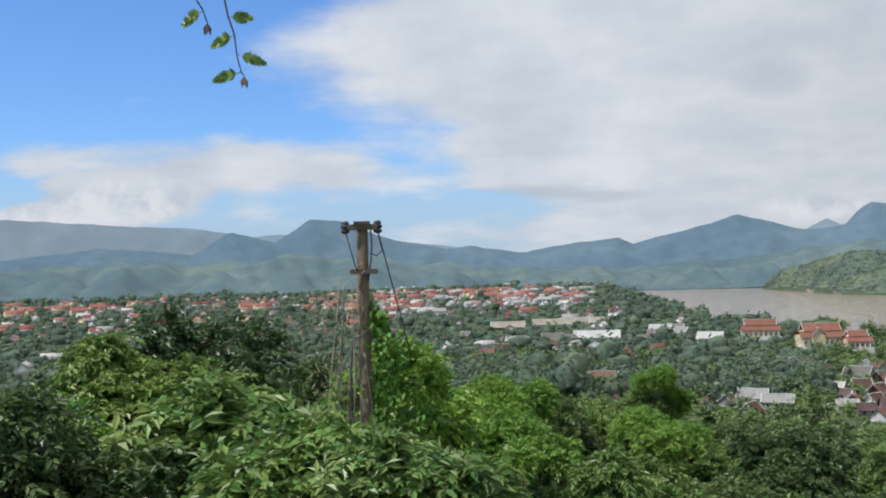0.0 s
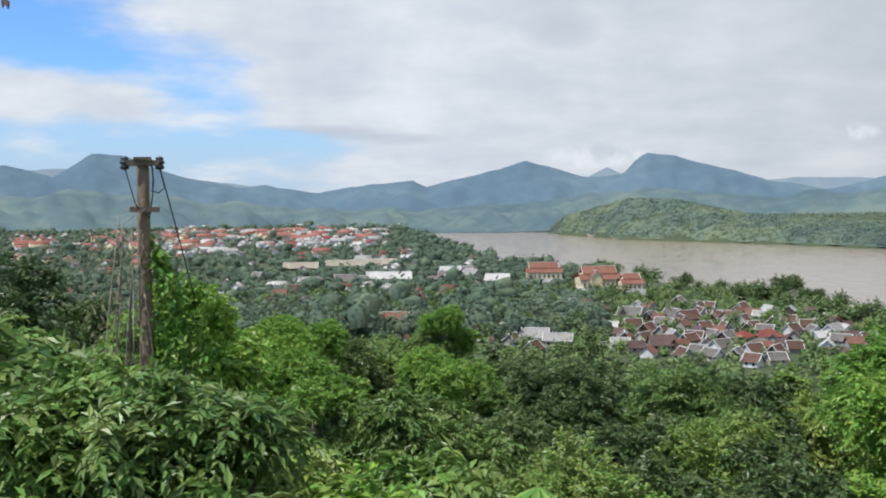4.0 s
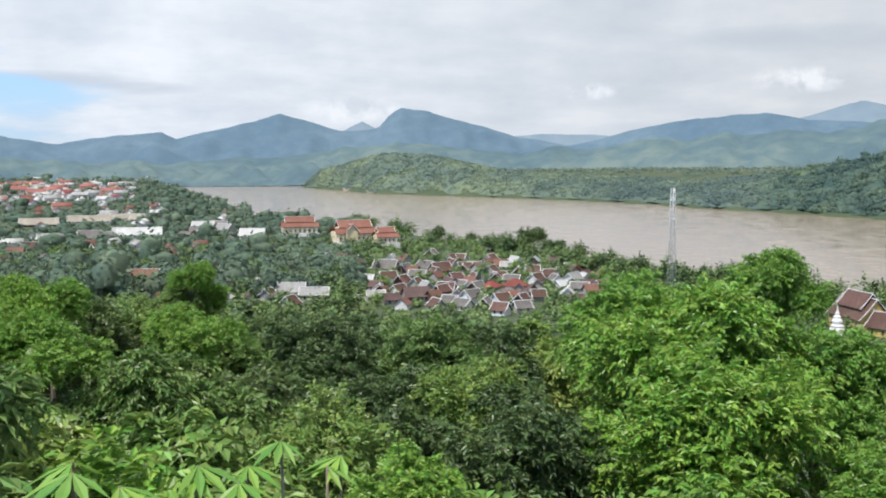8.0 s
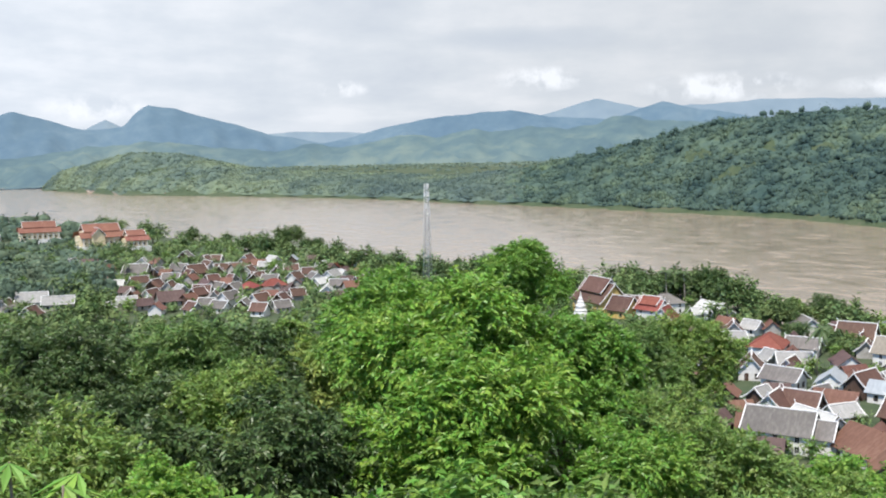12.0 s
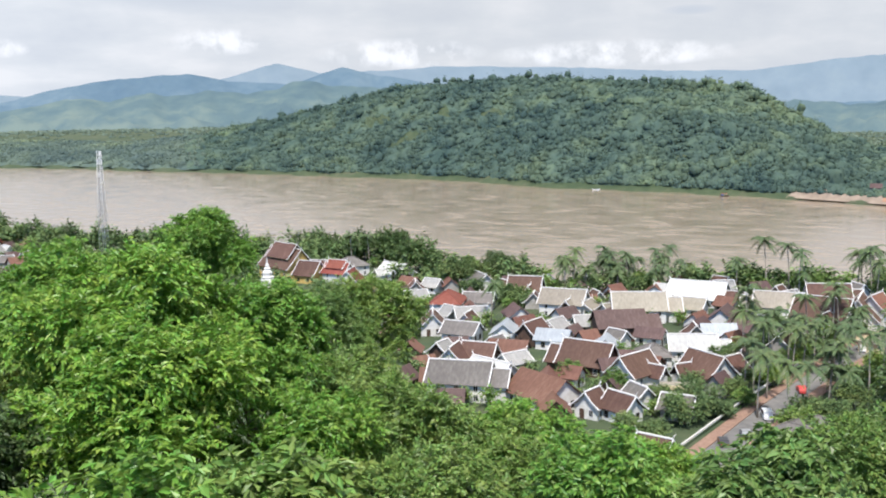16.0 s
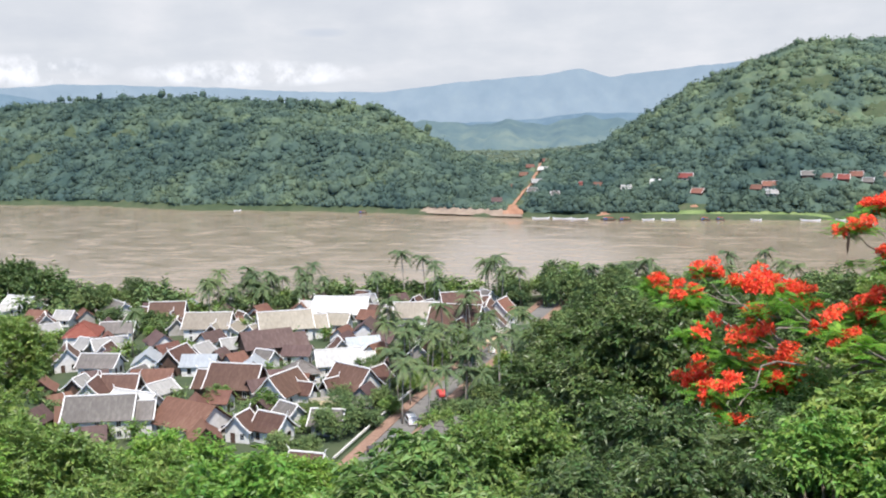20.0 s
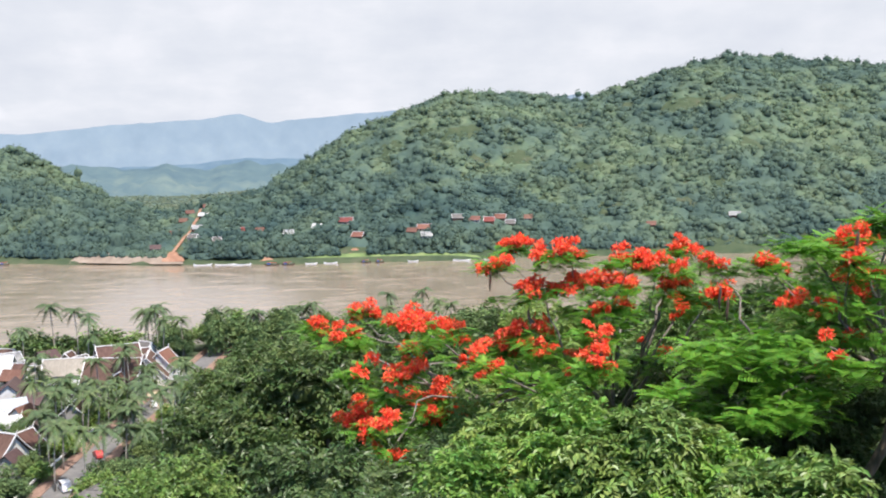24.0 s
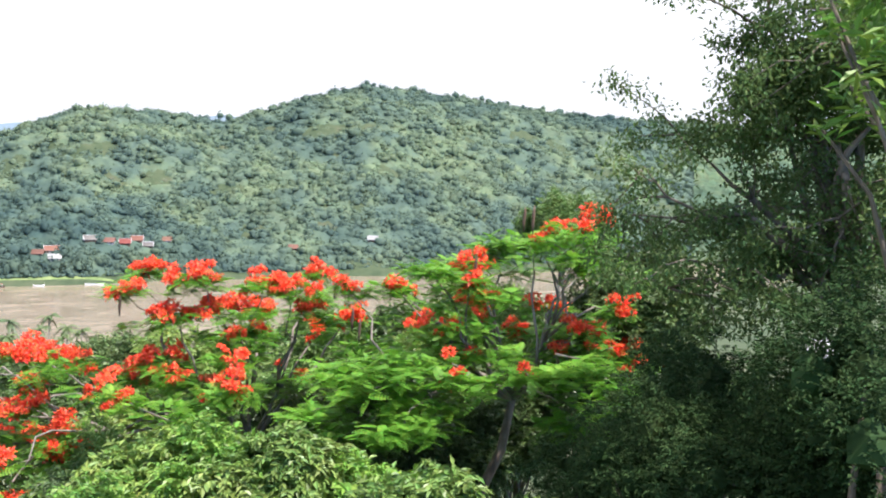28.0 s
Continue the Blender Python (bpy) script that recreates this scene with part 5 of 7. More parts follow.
home(21.3, 517, 6.0, 80, "white", False)
home(18.7, 628, 6.3, 30, "rust", False)
home(19.9, 633, 12.7, 10, "dark", False)
home(24.9, 660, 13.2, 20, "grey", False)
home(28.3, 617, 12.4, 5, "grey", False)
home(30.7, 559, 9.3, 20, "brown", False)
home(26.3, 522, 8.7, 40, "brown", False)
home(27.4, 521, 8.7, 10, "grey", False)
home(28.9, 410, 8.2, 10, "brown", False)
home(27.7, 554, 9.3, 20, "dark", False)
home(26.0, 620, 12.4, 0, "brown", False)
home(22.6, 441, 8.8, 10, "dark", False)
home(-0.5, 859, 9.9, 60, "brown", False)
home(1.2, 939, 12.4, 40, "grey", False)
home(4.3, 842, 8.4, 60, "brown", False)
home(6.1, 862, 17.1, 0, "grey", False)
home(6.0, 744, 13.5, 0, "white", False)
home(8.7, 885, 35.1, 0, "white", False)
home(7.7, 915, 12.1, 0, "white", False)
home(7.9, 739, 12.2, 40, "pale", False)
home(9.1, 769, 7.6, 60, "white", False)
home(10.4, 692, 9.2, 20, "rust", False)
home(1.8, 661, 17.5, 5, "pale", False)
home(4.3, 561, 9.5, 0, "redhip", False, 8, "plaster", 3.4, "house", "small white house with a red hipped roof")
home(8.5, 535, 21.2, 5, "orange", False, 9, "plaster", 3.4, "house", "long low house with an orange-red roof among trees")
home(9.5, 462, 6.1, 40, "rust", False)
home(4.7, 449, 8.9, 40, "pale", False)
home(5.9, 518, 6.9, 30, "pale", False)
home(13.4, 490, 11.4, 5, "grey", False)
home(14.8, 508, 6.7, 0, "white", False)
home(13.2, 457, 9.1, 10, "white", False)
home(14.5, 449, 8.9, 20, "pale", False)
home(16.2, 453, 12.0, 10, "greyhip", False)
home(16.9, 468, 12, 5, "pale", False, 8, "plaster_old", 3.2, "house", "low grey shed with a pale sheet roof")
home(16.8, 432, 11, 5, "grey", False)
home(14.8, 847, 19.6, 10, "white", False)
home(12.1, 956, 19.0, 5, "white", False)
home(13.3, 918, 18.2, 40, "pale", False)
home(11.7, 913, 12.1, 40, "grey", False)
home(12.9, 959, 19.0, 20, "grey", False)
home(6.6, 1097, 60.0, 3, "tan", False)
home(7.9, 1130, 52.3, 3, "tan", False)
home(3.6, 1064, 35.2, 3, "tan", False)
home(4.0, 1396, 32.3, 5, "redhip", False)
home(13.0, 564, 9.3, 50, "tan", False)
home(15.9, 374, 6.2, 50, "pale", False)
home(7.0, 864, 11.4, 5, "grey", False)
home(3.1, 777, 10.3, 5, "brown", False)
home(0.3, 776, 10.3, 5, "grey", False)
home(14.6, 583, 9.6, 30, "grey", False)
home(14.3, 668, 6.6, 40, "pale", False)


def free_spot(x, y, rad):
    return all((x - a) ** 2 + (y - b) ** 2 > (rad + c) ** 2 for a, b, c in HOMES)


ROAD = [(70.5, 165), (72.8, 186), (76.0, 222), (78.5, 258), (81.5, 308), (84, 372)]


def road_gap(x, y):
    best = 1e9
    for (a, d), (b, e) in zip(ROAD, ROAD[1:]):
        p, q = pol(a, d), pol(b, e)
        t = max(0, min(1, (Vector((x, y, 0)) - p).dot(q - p) / (q - p).length_squared))
        best = min(best, (Vector((x, y, 0)) - p.lerp(q, t)).length)
    return best


def infill():
    """Sheds and small houses packed between the larger ones."""
    r = random.Random(77)
    made = 0
    for _ in range(5200):
        if made >= 142:
            break
        az = r.uniform(52, 80) if made < 84 else r.uniform(20, 36)
        d = r.uniform(205, 370) if made < 84 else r.uniform(420, 640)
        L = r.uniform(6, 10) if made < 84 else r.uniform(7.5, 10.5)
        p = pol(az, d)
        if all((p.x - a) ** 2 + (p.y - b) ** 2 > (L * 0.4 + c * 0.62) ** 2 for a, b, c in HOMES) and road_gap(p.x, p.y) > 14:
            home(az, d, L, r.uniform(0, 30), r.choice(("rust", "dark", "metal", "brown", "grey", "dark", "rust", "pale")), False)
            made += 1


infill()
home(78.0, 199, 13, 10, "greyhip", True)


# red washed toward pink, haze of the far town put into the roof colour
M["roof_pink"] = material("roof_hazed_red", [(0.20, 0.072, 0.06), (0.27, 0.105, 0.086), (0.35, 0.165, 0.135)], 0.05, 0.8, 0.2, second=0.5)


def far_town():
    """Red, white and grey roofs of the town's far end, from a few kinds of house."""
    r = random.Random(31)
    kinds = []
    for roof, wall, L, W, hw in (("pink", "plaster", 14, 10, 5), ("red", "plaster", 18, 11, 5), ("rust", "plaster_cream", 12, 9, 4), ("white", "plaster", 20, 10, 5), ("grey", "plaster", 12, 9, 4), ("pink", "plaster_cream", 30, 14, 8), ("pale", "plaster", 24, 12, 6)):
        top = new("house")
        rise = W * 0.38
        body = [(-W / 2, -2), (W / 2, -2), (W / 2, hw - 0.1), (0, hw + rise - 0.3), (-W / 2, hw - 0.1)]
        part("wall", Shape().prism(body, "x", -L / 2, L / 2), M[wall], top)
        for sgn in (1, -1):
            pts = [(0, hw + rise), (sgn * (W / 2 + 0.8), hw - 0.2), (sgn * (W / 2 + 0.8), hw - 0.5), (0, hw + rise - 0.35)]
            part("roof_slope", Shape().prism(pts, "x", -L / 2 - 0.7, L / 2 + 0.7), M["roof_" + roof], top)
        for k in range(3):
            x = -L / 3 + k * L / 3
            part("window", Shape().box(x - 0.9, -W / 2 - 0.05, 1.0, x + 0.9, -W / 2 + 0.05, 2.6), M["glass"], top)
        word = {"pink": "pinkish red", "red": "red", "rust": "rust-red", "white": "white", "grey": "grey", "pale": "pale grey"}[roof]
        tagged(top, f"distant {'long ' if L > 18 else ''}{'cream' if wall != 'plaster' else 'white'} building with a {word} roof", "house", "houses of the far town")
        kinds.append([top, False])
    spots = []
    for _ in range(330):
        spots.append((r.uniform(-4, 8.5), 1350 + 1500 * r.random() ** 0.8, (0, 1, 4, 3, 5, 6, 3, 0, 2, 3)))
    for _ in range(260):
        spots.append((r.uniform(-27, -4), r.uniform(1150, 2700), (0, 1, 2, 0, 4, 5, 3, 2)))
    for _ in range(90):
        spots.append((r.uniform(-27, 14), r.uniform(560, 1500), (2, 4, 4, 3, 0, 6, 2)))
    for _ in range(26):
        spots.append((r.uniform(-8, 13), r.uniform(3000, 3700), (3, 3, 6, 0)))
    rest = []
    for i, (az, d, pick) in enumerate(spots):
        if az > 9.3 and d > float(along(NEAR_BANK, az)) - 60:
            continue
        k = kinds[r.choice(pick)]
        s = 0.8 if d < 1600 else 1.05
        p = pol(az, d, gz(az, d) + (2.5 if d > 1300 else 0.8))
        m = pose(p.x, p.y, p.z, 0, 0, r.choice((0, 90, 12, 75, 100)) + r.uniform(-8, 8) - az) @ Matrix.Diagonal((s, s, s, 1))
        HOMES.append((p.x, p.y, 9.0 * s))
        if k[1] and (i % 7 or d > 2600):
            rest.append((k[0], m))
            continue
        ob = copy_thing(k[0], m) if k[1] else k[0]
        k[1] = True
        ob.matrix_basis = m
    join("far_houses", rest, "distant red, white and grey roofs of the town", "houses")


far_town()
town_woods()


def town_trees():
    r = random.Random(8)
    kinds, fine = [], []
    for i, (rad, n, leaf, mat, h, flat, label) in enumerate((
            (4.2, 560, 1.25, "town_leaf", 2.7, 0.8, "round green garden tree among the houses"), (5.5, 700, 1.45, "town_leaf", 3.7, 0.75, "broad dark green shade tree"),
            (3.2, 500, 1.05, "leaf_mid", 2.1, 0.9, "small leafy green garden tree"), (6.5, 950, 1.45, "leaf_dark", 4.8, 0.55, "wide umbrella-crowned dark green tree"))):
        crown = crown_leaves("crown", rad, int(n * 0.45), leaf * 1.2, leaf * 0.55, M[mat], 70 + i, 11, 0.25, 5, flat, core=0.9)
        kinds.append([make_tree("tree", crown, h, rad, M["bark"], label, 0.28, 1, i), rad, False])
        crown = crown_leaves("crown", rad, n * 5, leaf * 0.46, leaf * 0.22, M[mat], 80 + i, 26, 0.25, 6, flat, core=0.75)
        fine.append([make_tree("tree", crown, h, rad, M["bark"], label, 0.28, 2, i + 9), rad, False])

    def put(k, az, d, s=1.0, dz=0.0):
        p = pol(az, d, gz(az, d) + dz)
        m = pose(*p, 0, 0, r.uniform(0, 360)) @ Matrix.Diagonal((s, s, s * r.uniform(0.85, 1.15), 1))
        near = d < 345 or k == 3 or az > 56 and d < 420
        pool = fine if near and len(made_things) < 210 else kinds
        if pool is kinds and kinds[k][2]:
            rest.append((kinds[k][0], m))
            return
        ob = copy_thing(pool[k][0], m) if pool[k][2] else pool[k][0]
        pool[k][2] = True
        ob.matrix_basis = m
        made_things.append(ob)

    rest, made_things = [], []
    for az, d, k, s in ((84.3, 360, 1, 1.7), (85.9, 358, 0, 2.2), (87.6, 362, 1, 1.8), (81.6, 366, 0, 1.8), (58.0, 372, 1, 1.5), (59.2, 378, 1, 1.3), (30.6, 690, 3, 2.0), (31.8, 650, 3, 1.5), (34.5, 600, 3, 1.5), (40.4, 560, 3, 1.7), (42.5, 540, 3, 1.2), (23.2, 800, 1, 1.7), (54.2, 440, 3, 1.5), (56, 445, 1, 1.1), (60.5, 385, 3, 1.3),
                        (58.5, 380, 2, 2.0), (62.0, 372, 2, 1.8), (83.5, 372, 2, 2.3), (85.5, 375, 2, 2.6), (87.5, 368, 1, 1.5), (89.5, 372, 2, 2.3), (92, 380, 1, 1.5), (71.0, 205, 0, 1.1), (72.0, 212, 0, 1.2), (70.0, 215, 0, 0.9), (67, 222, 2, 1.2), (64.5, 232, 2, 1.2), (79, 212, 0, 1.0), (80, 225, 1, 0.8), (78, 200, 2, 1.2), (79.5, 240, 0, 1.1), (81, 262, 2, 1.2), (76.2, 190, 2, 0.9), (80.8, 245, 2, 1.1), (82, 285, 0, 1.0), (83.5, 300, 2, 1.4), (75.6, 240, 2, 1.2), (77, 262, 2, 1.2), (78.6, 290, 2, 1.1), (74.2, 222, 2, 1.0), (73.4, 228, 0, 0.9), (8, 420, 1, 1.1), (10.5, 400, 0, 1.2), (12.5, 390, 1, 1.2), (14.5, 400, 1, 1.2), (16.5, 395, 1, 1.1), (18.5, 410, 0, 1.3), (20, 420, 1, 1.2), (19, 470, 1, 1.2), (6, 480, 0, 1.3), (11, 480, 1, 1.1)):
        put(k, az, d, s)
    made = 0
    while made < 500:
        az = r.uniform(-2, 100)
        nb = float(along(NEAR_BANK, az)) if az > 9.3 else 900
        lo = 158 if az > 40 else 240
        d = r.uniform(lo, min(nb - 16, 760))
        if r.random() > d / 500:
            continue
        p = pol(az, d)
        s = r.uniform(0.6, 1.25)
        k = r.choice((0, 0, 1, 2, 2))
        if 46 < az < 80 and d < 360 and r.random() < 0.2:
            continue
        if not free_spot(p.x, p.y, kinds[k][1] * s * 0.3) or road_gap(p.x, p.y) < 6.5 + 1.5 * s:
            continue
        put(k, az, d, s)
        made += 1
    made = 0
    while made < 90:                                      # small trees in the yards of the old town
        az, d = r.uniform(54, 80), r.uniform(200, 372)
        p = pol(az, d)
        if all((p.x - a) ** 2 + (p.y - b) ** 2 > (0.72 * c) ** 2 for a, b, c in HOMES) and road_gap(p.x, p.y) > 5.5:
            put(r.choice((0, 2)), az, d, r.uniform(0.45, 0.85))
            made += 1
    for _ in range(90):                                   # the row on the river bank
        az = r.uniform(56, 100)
        put(r.choice((0, 2, 2, 1)), az, float(along(NEAR_BANK, az)) - r.uniform(14, 34), r.uniform(0.8, 1.3))
    for _ in range(135):
        az = r.uniform(20, 57)
        nb = float(near_bank(az))
        put(r.choice((0, 1, 1, 3)), az, nb - r.uniform(12, 20 + nb * 0.05), r.uniform(0.8, 1.35))
    for k in range(4):
        if not kinds[k][2]:
            put_far = pose(*pol(14 + k * 0.7, 560, gz(14 + k * 0.7, 560)))
            kinds[k][0].matrix_basis = put_far
    join("town_trees", rest, "green garden and riverside trees of the town", "trees")


town_trees()


def palm_mesh(seed, fronds=17, length=4.6):
    rng = np.random.RandomState(seed)
    vs, fs, k = [], [], 0
    for i in range(fronds):
        a = 6.283 * i / fronds + rng.uniform(-0.25, 0.25)
        lift = rng.uniform(-0.35, 0.95)
        L = length * rng.uniform(0.8, 1.1)
        t = np.linspace(0.05, 1, 12)
        rad = L * t * math.cos(lift * 0.8)
        z = L * (lift * t - (0.75 + 0.25 * rng.uniform()) * t ** 2 * 0.85)
        spine = np.stack([rad * math.cos(a), rad * math.sin(a), z], 1)
        side = np.array([-math.sin(a), math.cos(a), 0])
        along_ = np.gradient(spine, axis=0)
        along_ = unit(along_)
        for sgn in (1, -1):
            ll = 1.15 * np.sin(np.clip(t * 2.6 + 0.35, 0, 3.0))[:, None]
            tip = spine + sgn * side * ll * 0.75 + along_ * ll * 0.45 + np.array([0, 0, -0.35]) * ll
            w = along_ * 0.27
            v = np.stack([spine - w, spine + w, tip], 1).reshape(-1, 3)
            vs.append(v)
            fs.append(np.arange(len(v)).reshape(-1, 3) + k)
            k += len(v)
    return arrays_mesh("crown", np.concatenate(vs), np.concatenate(fs), M["palm_leaf"])


M["palm_leaf"] = material("palm_leaf", [(0.052, 0.092, 0.038), (0.088, 0.138, 0.056), (0.15, 0.20, 0.09)], 0.8, 0.5, 0, per="island", spread=0.3, translucent=0.2)


def palms():
    r = random.Random(12)
    kinds = []
    for i, h in enumerate((9.0, 11.5, 13.5)):
        top = new("palm_tree")
        bend = (0.5, -0.4, 0.7)[i]
        part("trunk", Shape().tube([(0, 0, -0.6), (bend * 0.1, 0, h * 0.33), (bend * 0.5, 0.1, h * 0.66), (bend, 0.1, h)], [0.26, 0.17, 0.15, 0.13], 7), M["bark_pale"], top)
        c = part("crown", palm_mesh(90 + i), M["palm_leaf"], top)
        c.location = (bend, 0.1, h)
        part("nut_cluster", Shape().tube([(bend, 0.1, h - 0.55), (bend + 0.05, 0.1, h - 0.2), (bend, 0.1, h)], [0.2, 0.4, 0.15], 6), M["bark"], top)
        kinds.append([tagged(top, "tall coconut palm with feathery green fronds", "palm tree", "coconut palms of the town"), False])

    def put(az, d, s=1.0):
        k = r.choice(kinds)
        m = pose(*pol(az, d, gz(az, d)), 0, 0, r.uniform(0, 360)) @ Matrix.Diagonal((s, s, s, 1))
        ob = copy_thing(k[0], m) if k[1] else k[0]
        k[1] = True
        ob.matrix_basis = m

    for _ in range(40):
        put(r.uniform(73.5, 82.5), r.uniform(222, 300), r.uniform(0.85, 1.1))
    for _ in range(34):
        az = r.uniform(64, 71)
        put(az, float(along(NEAR_BANK, az)) - r.uniform(14, 40), r.uniform(0.8, 1.1))
    for _ in range(26):
        az = r.uniform(72, 98)
        put(az, float(along(NEAR_BANK, az)) - r.uniform(14, 50), r.uniform(1.0, 1.4))
    for az, d in ((75.0, 213), (76.6, 205), (77.6, 215), (74.3, 236), (78.8, 232), (82.5, 250), (52, 430), (53, 425), (56.4, 440), (57.2, 436), (86.8, 372), (87.6, 376), (82, 360), (36.2, 560), (37.2, 555), (60, 300)):
        put(az, d)
    for _ in range(26):
        put(r.uniform(-2, 46), r.uniform(380, 620), r.uniform(0.8, 1.1))


palms()


def ribbon(name, path, half, lift, mat, label, category, offset=0.0, thick=0.0):
    """A strip of paving that follows the ground along a path of headings and distances."""
    pts = []
    for (a, d), (b, e) in zip(path, path[1:]):
        p, q = pol(a, d), pol(b, e)
        pts += [p.lerp(q, i / 8) for i in range(8)]
    pts.append(pol(*path[-1]))
    s = Shape()
    rows = []
    for i, p in enumerate(pts):
        t = (pts[min(i + 1, len(pts) - 1)] - pts[max(i - 1, 0)]).normalized()
        n = Vector((t.y, -t.x, 0))
        row = []
        for o in (offset - half, offset + half):
            q = p + n * o
            az, d = math.degrees(math.atan2(q.x, q.y)), math.hypot(q.x, q.y)
            row.append((q.x, q.y, gz(az, d) + lift))
        rows.append(row)
    v = [c for row in rows for c in row] + [(c[0], c[1], c[2] - 0.4) for row in rows for c in row]
    n = len(rows)
    f = []
    for i in range(n - 1):
        f += [(2 * i, 2 * i + 1, 2 * i + 3, 2 * i + 2), (2 * n + 2 * i + 2, 2 * n + 2 * i, 2 * i, 2 * i + 2), (2 * n + 2 * i + 1, 2 * n + 2 * i + 3, 2 * i + 3, 2 * i + 1)]
    s.add(v, f)
    return tagged(part(name, s, mat), label, category, kind="structure")


ribbon("road", ROAD, 2.9, 0.12, M["asphalt"], "grey town street with worn asphalt", "road")
ribbon("pavement_west", ROAD, 1.3, 0.28, M["paving"], "red brick pavement beside the street", "pavement", -4.2)
ribbon("pavement_east", ROAD, 1.3, 0.28, M["paving"], "red brick pavement beside the street", "pavement", 4.2)
ribbon("garden_wall", ROAD[1:4], 0.15, 1.3, M["plaster"], "low white garden wall along the street", "wall", -6.6)


def vehicle(az, d, turn, paint, van, label):
    top = new("van" if van else "car")
    L, W, H = (4.8, 1.8, 2.0) if van else (4.3, 1.72, 1.45)
    prof = [(-L / 2, 0.35), (L / 2, 0.35), (L / 2, 0.85), (L * 0.30, 1.0), (L * 0.16, H), (-L * (0.46 if van else 0.30), H), (-L * 0.48, 1.05), (-L / 2, 0.9)]
    part("body", Shape().prism(prof, "y", -W / 2, W / 2), paint, top)
    for x in (-L * 0.31, L * 0.31):
        for y in (-W / 2 + 0.08, W / 2 - 0.08):
            w = part("wheel", Shape().tube([(x, y - 0.11, 0.33), (x, y + 0.11, 0.33)], [0.33, 0.33], 12), M["rubber"], top)
            part("rim", Shape().tube([(x, y - 0.12, 0.33), (x, y + 0.12, 0.33)], [0.19, 0.19], 10), M["steel"], w)
    for y in (-W / 2 - 0.01, W / 2 - 0.02):
        part("side_window", Shape().prism([(-L * 0.40, 1.05), (L * 0.24, 1.05), (L * 0.13, H - 0.12), (-L * 0.28, H - 0.12)], "y", y, y + 0.03), M["glass"], top)
    part("windscreen", Shape().add([(L * 0.295, -0.75, 1.03), (L * 0.295, 0.75, 1.03), (L * 0.17, 0.68, H - 0.06), (L * 0.17, -0.68, H - 0.06)], [(0, 1, 2, 3)]), M["glass"], top)
    for y in (-0.62, 0.62):
        part("headlight", Shape().box(L / 2 - 0.03, y - 0.16, 0.66, L / 2 + 0.03, y + 0.16, 0.82), M["paint_white"], top)
        part("tail_light", Shape().box(-L / 2 - 0.03, y - 0.1, 0.66, -L / 2 + 0.03, y + 0.1, 0.85), M["paint_red"], top)
    p = pol(az, d, gz(az, d) + 0.13)
    top.matrix_basis = pose(*p, 0, 0, turn)
    return tagged(top, label, "van" if van else "car")


vehicle(75.5, 213, 25, M["paint_white"], True, "white van parked on the street")
vehicle(74.4, 199, 25, M["steel"], False, "silver car parked by the kerb")
vehicle(73.2, 193, 25, M["paint_dark"], False, "dark car parked by the kerb")
vehicle(77.3, 236, 25, M["paint_red"], False, "red car on the street")
vehicle(80.3, 284, 20, M["paint_white"], True, "white van further down the street")


def stupa(az, d):
    top = new("stupa")
    part("plinth", Shape().box(-3.2, -3.2, -1, 3.2, 3.2, 2.2), M["plaster"], top)
    part("dome", Shape().lathe([(2.6, 2.2), (2.8, 3.2), (2.3, 4.4), (2.5, 4.9), (1.7, 5.4), (1.9, 6.6), (1.2, 7.6), (1.35, 8.0), (0.7, 8.8), (0.85, 9.2), (0.35, 10.2), (0.05, 12.2)], 14), M["plaster"], top)
    top.matrix_basis = pose(*pol(az, d, gz(az, d)), 0, 0, 20)
    tagged(top, "whitewashed stupa with a stepped bell and spire", "stupa")


stupa(47.2, 378)


def mast(az, d, height):
    top = new("radio_mast")
    a, b = 1.7, 0.75

    def half(z):
        return a + (b - a) * z / height
    for sx, sy in ((1, 1), (1, -1), (-1, -1), (-1, 1)):
        part("leg", Shape().tube([(sx * a, sy * a, -0.5), (sx * b, sy * b, height)], [0.12, 0.09], 5), M["paint_white"], top)
    z, step = 0.0, 3.0
    while z < height - 1:
        h0, h1 = half(z), half(min(z + step, height))
        s = Shape()
        c0 = [(1, 1), (1, -1), (-1, -1), (-1, 1)]
        for k in range(4):
            p, q = c0[k], c0[(k + 1) % 4]
            s.tube([(p[0] * h0, p[1] * h0, z), (q[0] * h1, q[1] * h1, z + step)], [0.06, 0.06], 4)
            s.tube([(q[0] * h0, q[1] * h0, z), (p[0] * h1, p[1] * h1, z + step)], [0.06, 0.06], 4)
            s.tube([(p[0] * h0, p[1] * h0, z), (q[0] * h0, q[1] * h0, z)], [0.06, 0.06], 4)
        part("bracing", s, M["steel"], top)
        z += step
        step = max(2.0, step * 0.96)
    for z, k in ((height - 1, 3), (height - 5, 3), (height - 11, 2)):
        for i in range(k):
            an = 2.1 * i + z
            x, y = 1.0 * math.cos(an), 1.0 * math.sin(an)
            part("antenna", Shape().box(x - 0.17, y - 0.12, z - 1.2, x + 0.17, y + 0.12, z + 1.2), M["paint_white"], top)
    for z, an in ((height - 8, 0.5), (height - 15, 2.2)):
        x, y = 0.9 * math.cos(an), -0.9 * abs(math.sin(an))
        part("dish", Shape().tube([(x, y, z), (x, y - 0.12, z), (x, y - 0.35, z)], [0.15, 0.6, 0.62], 12), M["paint_white"], top)
    part("lightning_rod", Shape().tube([(0, 0, height - 0.5), (0, 0, height + 3)], [0.05, 0.02], 4), M["steel"], top)
    top.matrix_basis = pose(*pol(az, d, gz(az, d)), 0, 0, 18)
    tagged(top, "galvanised lattice radio mast with white antennas", "mast")


mast(38.48, 505, 49.5)


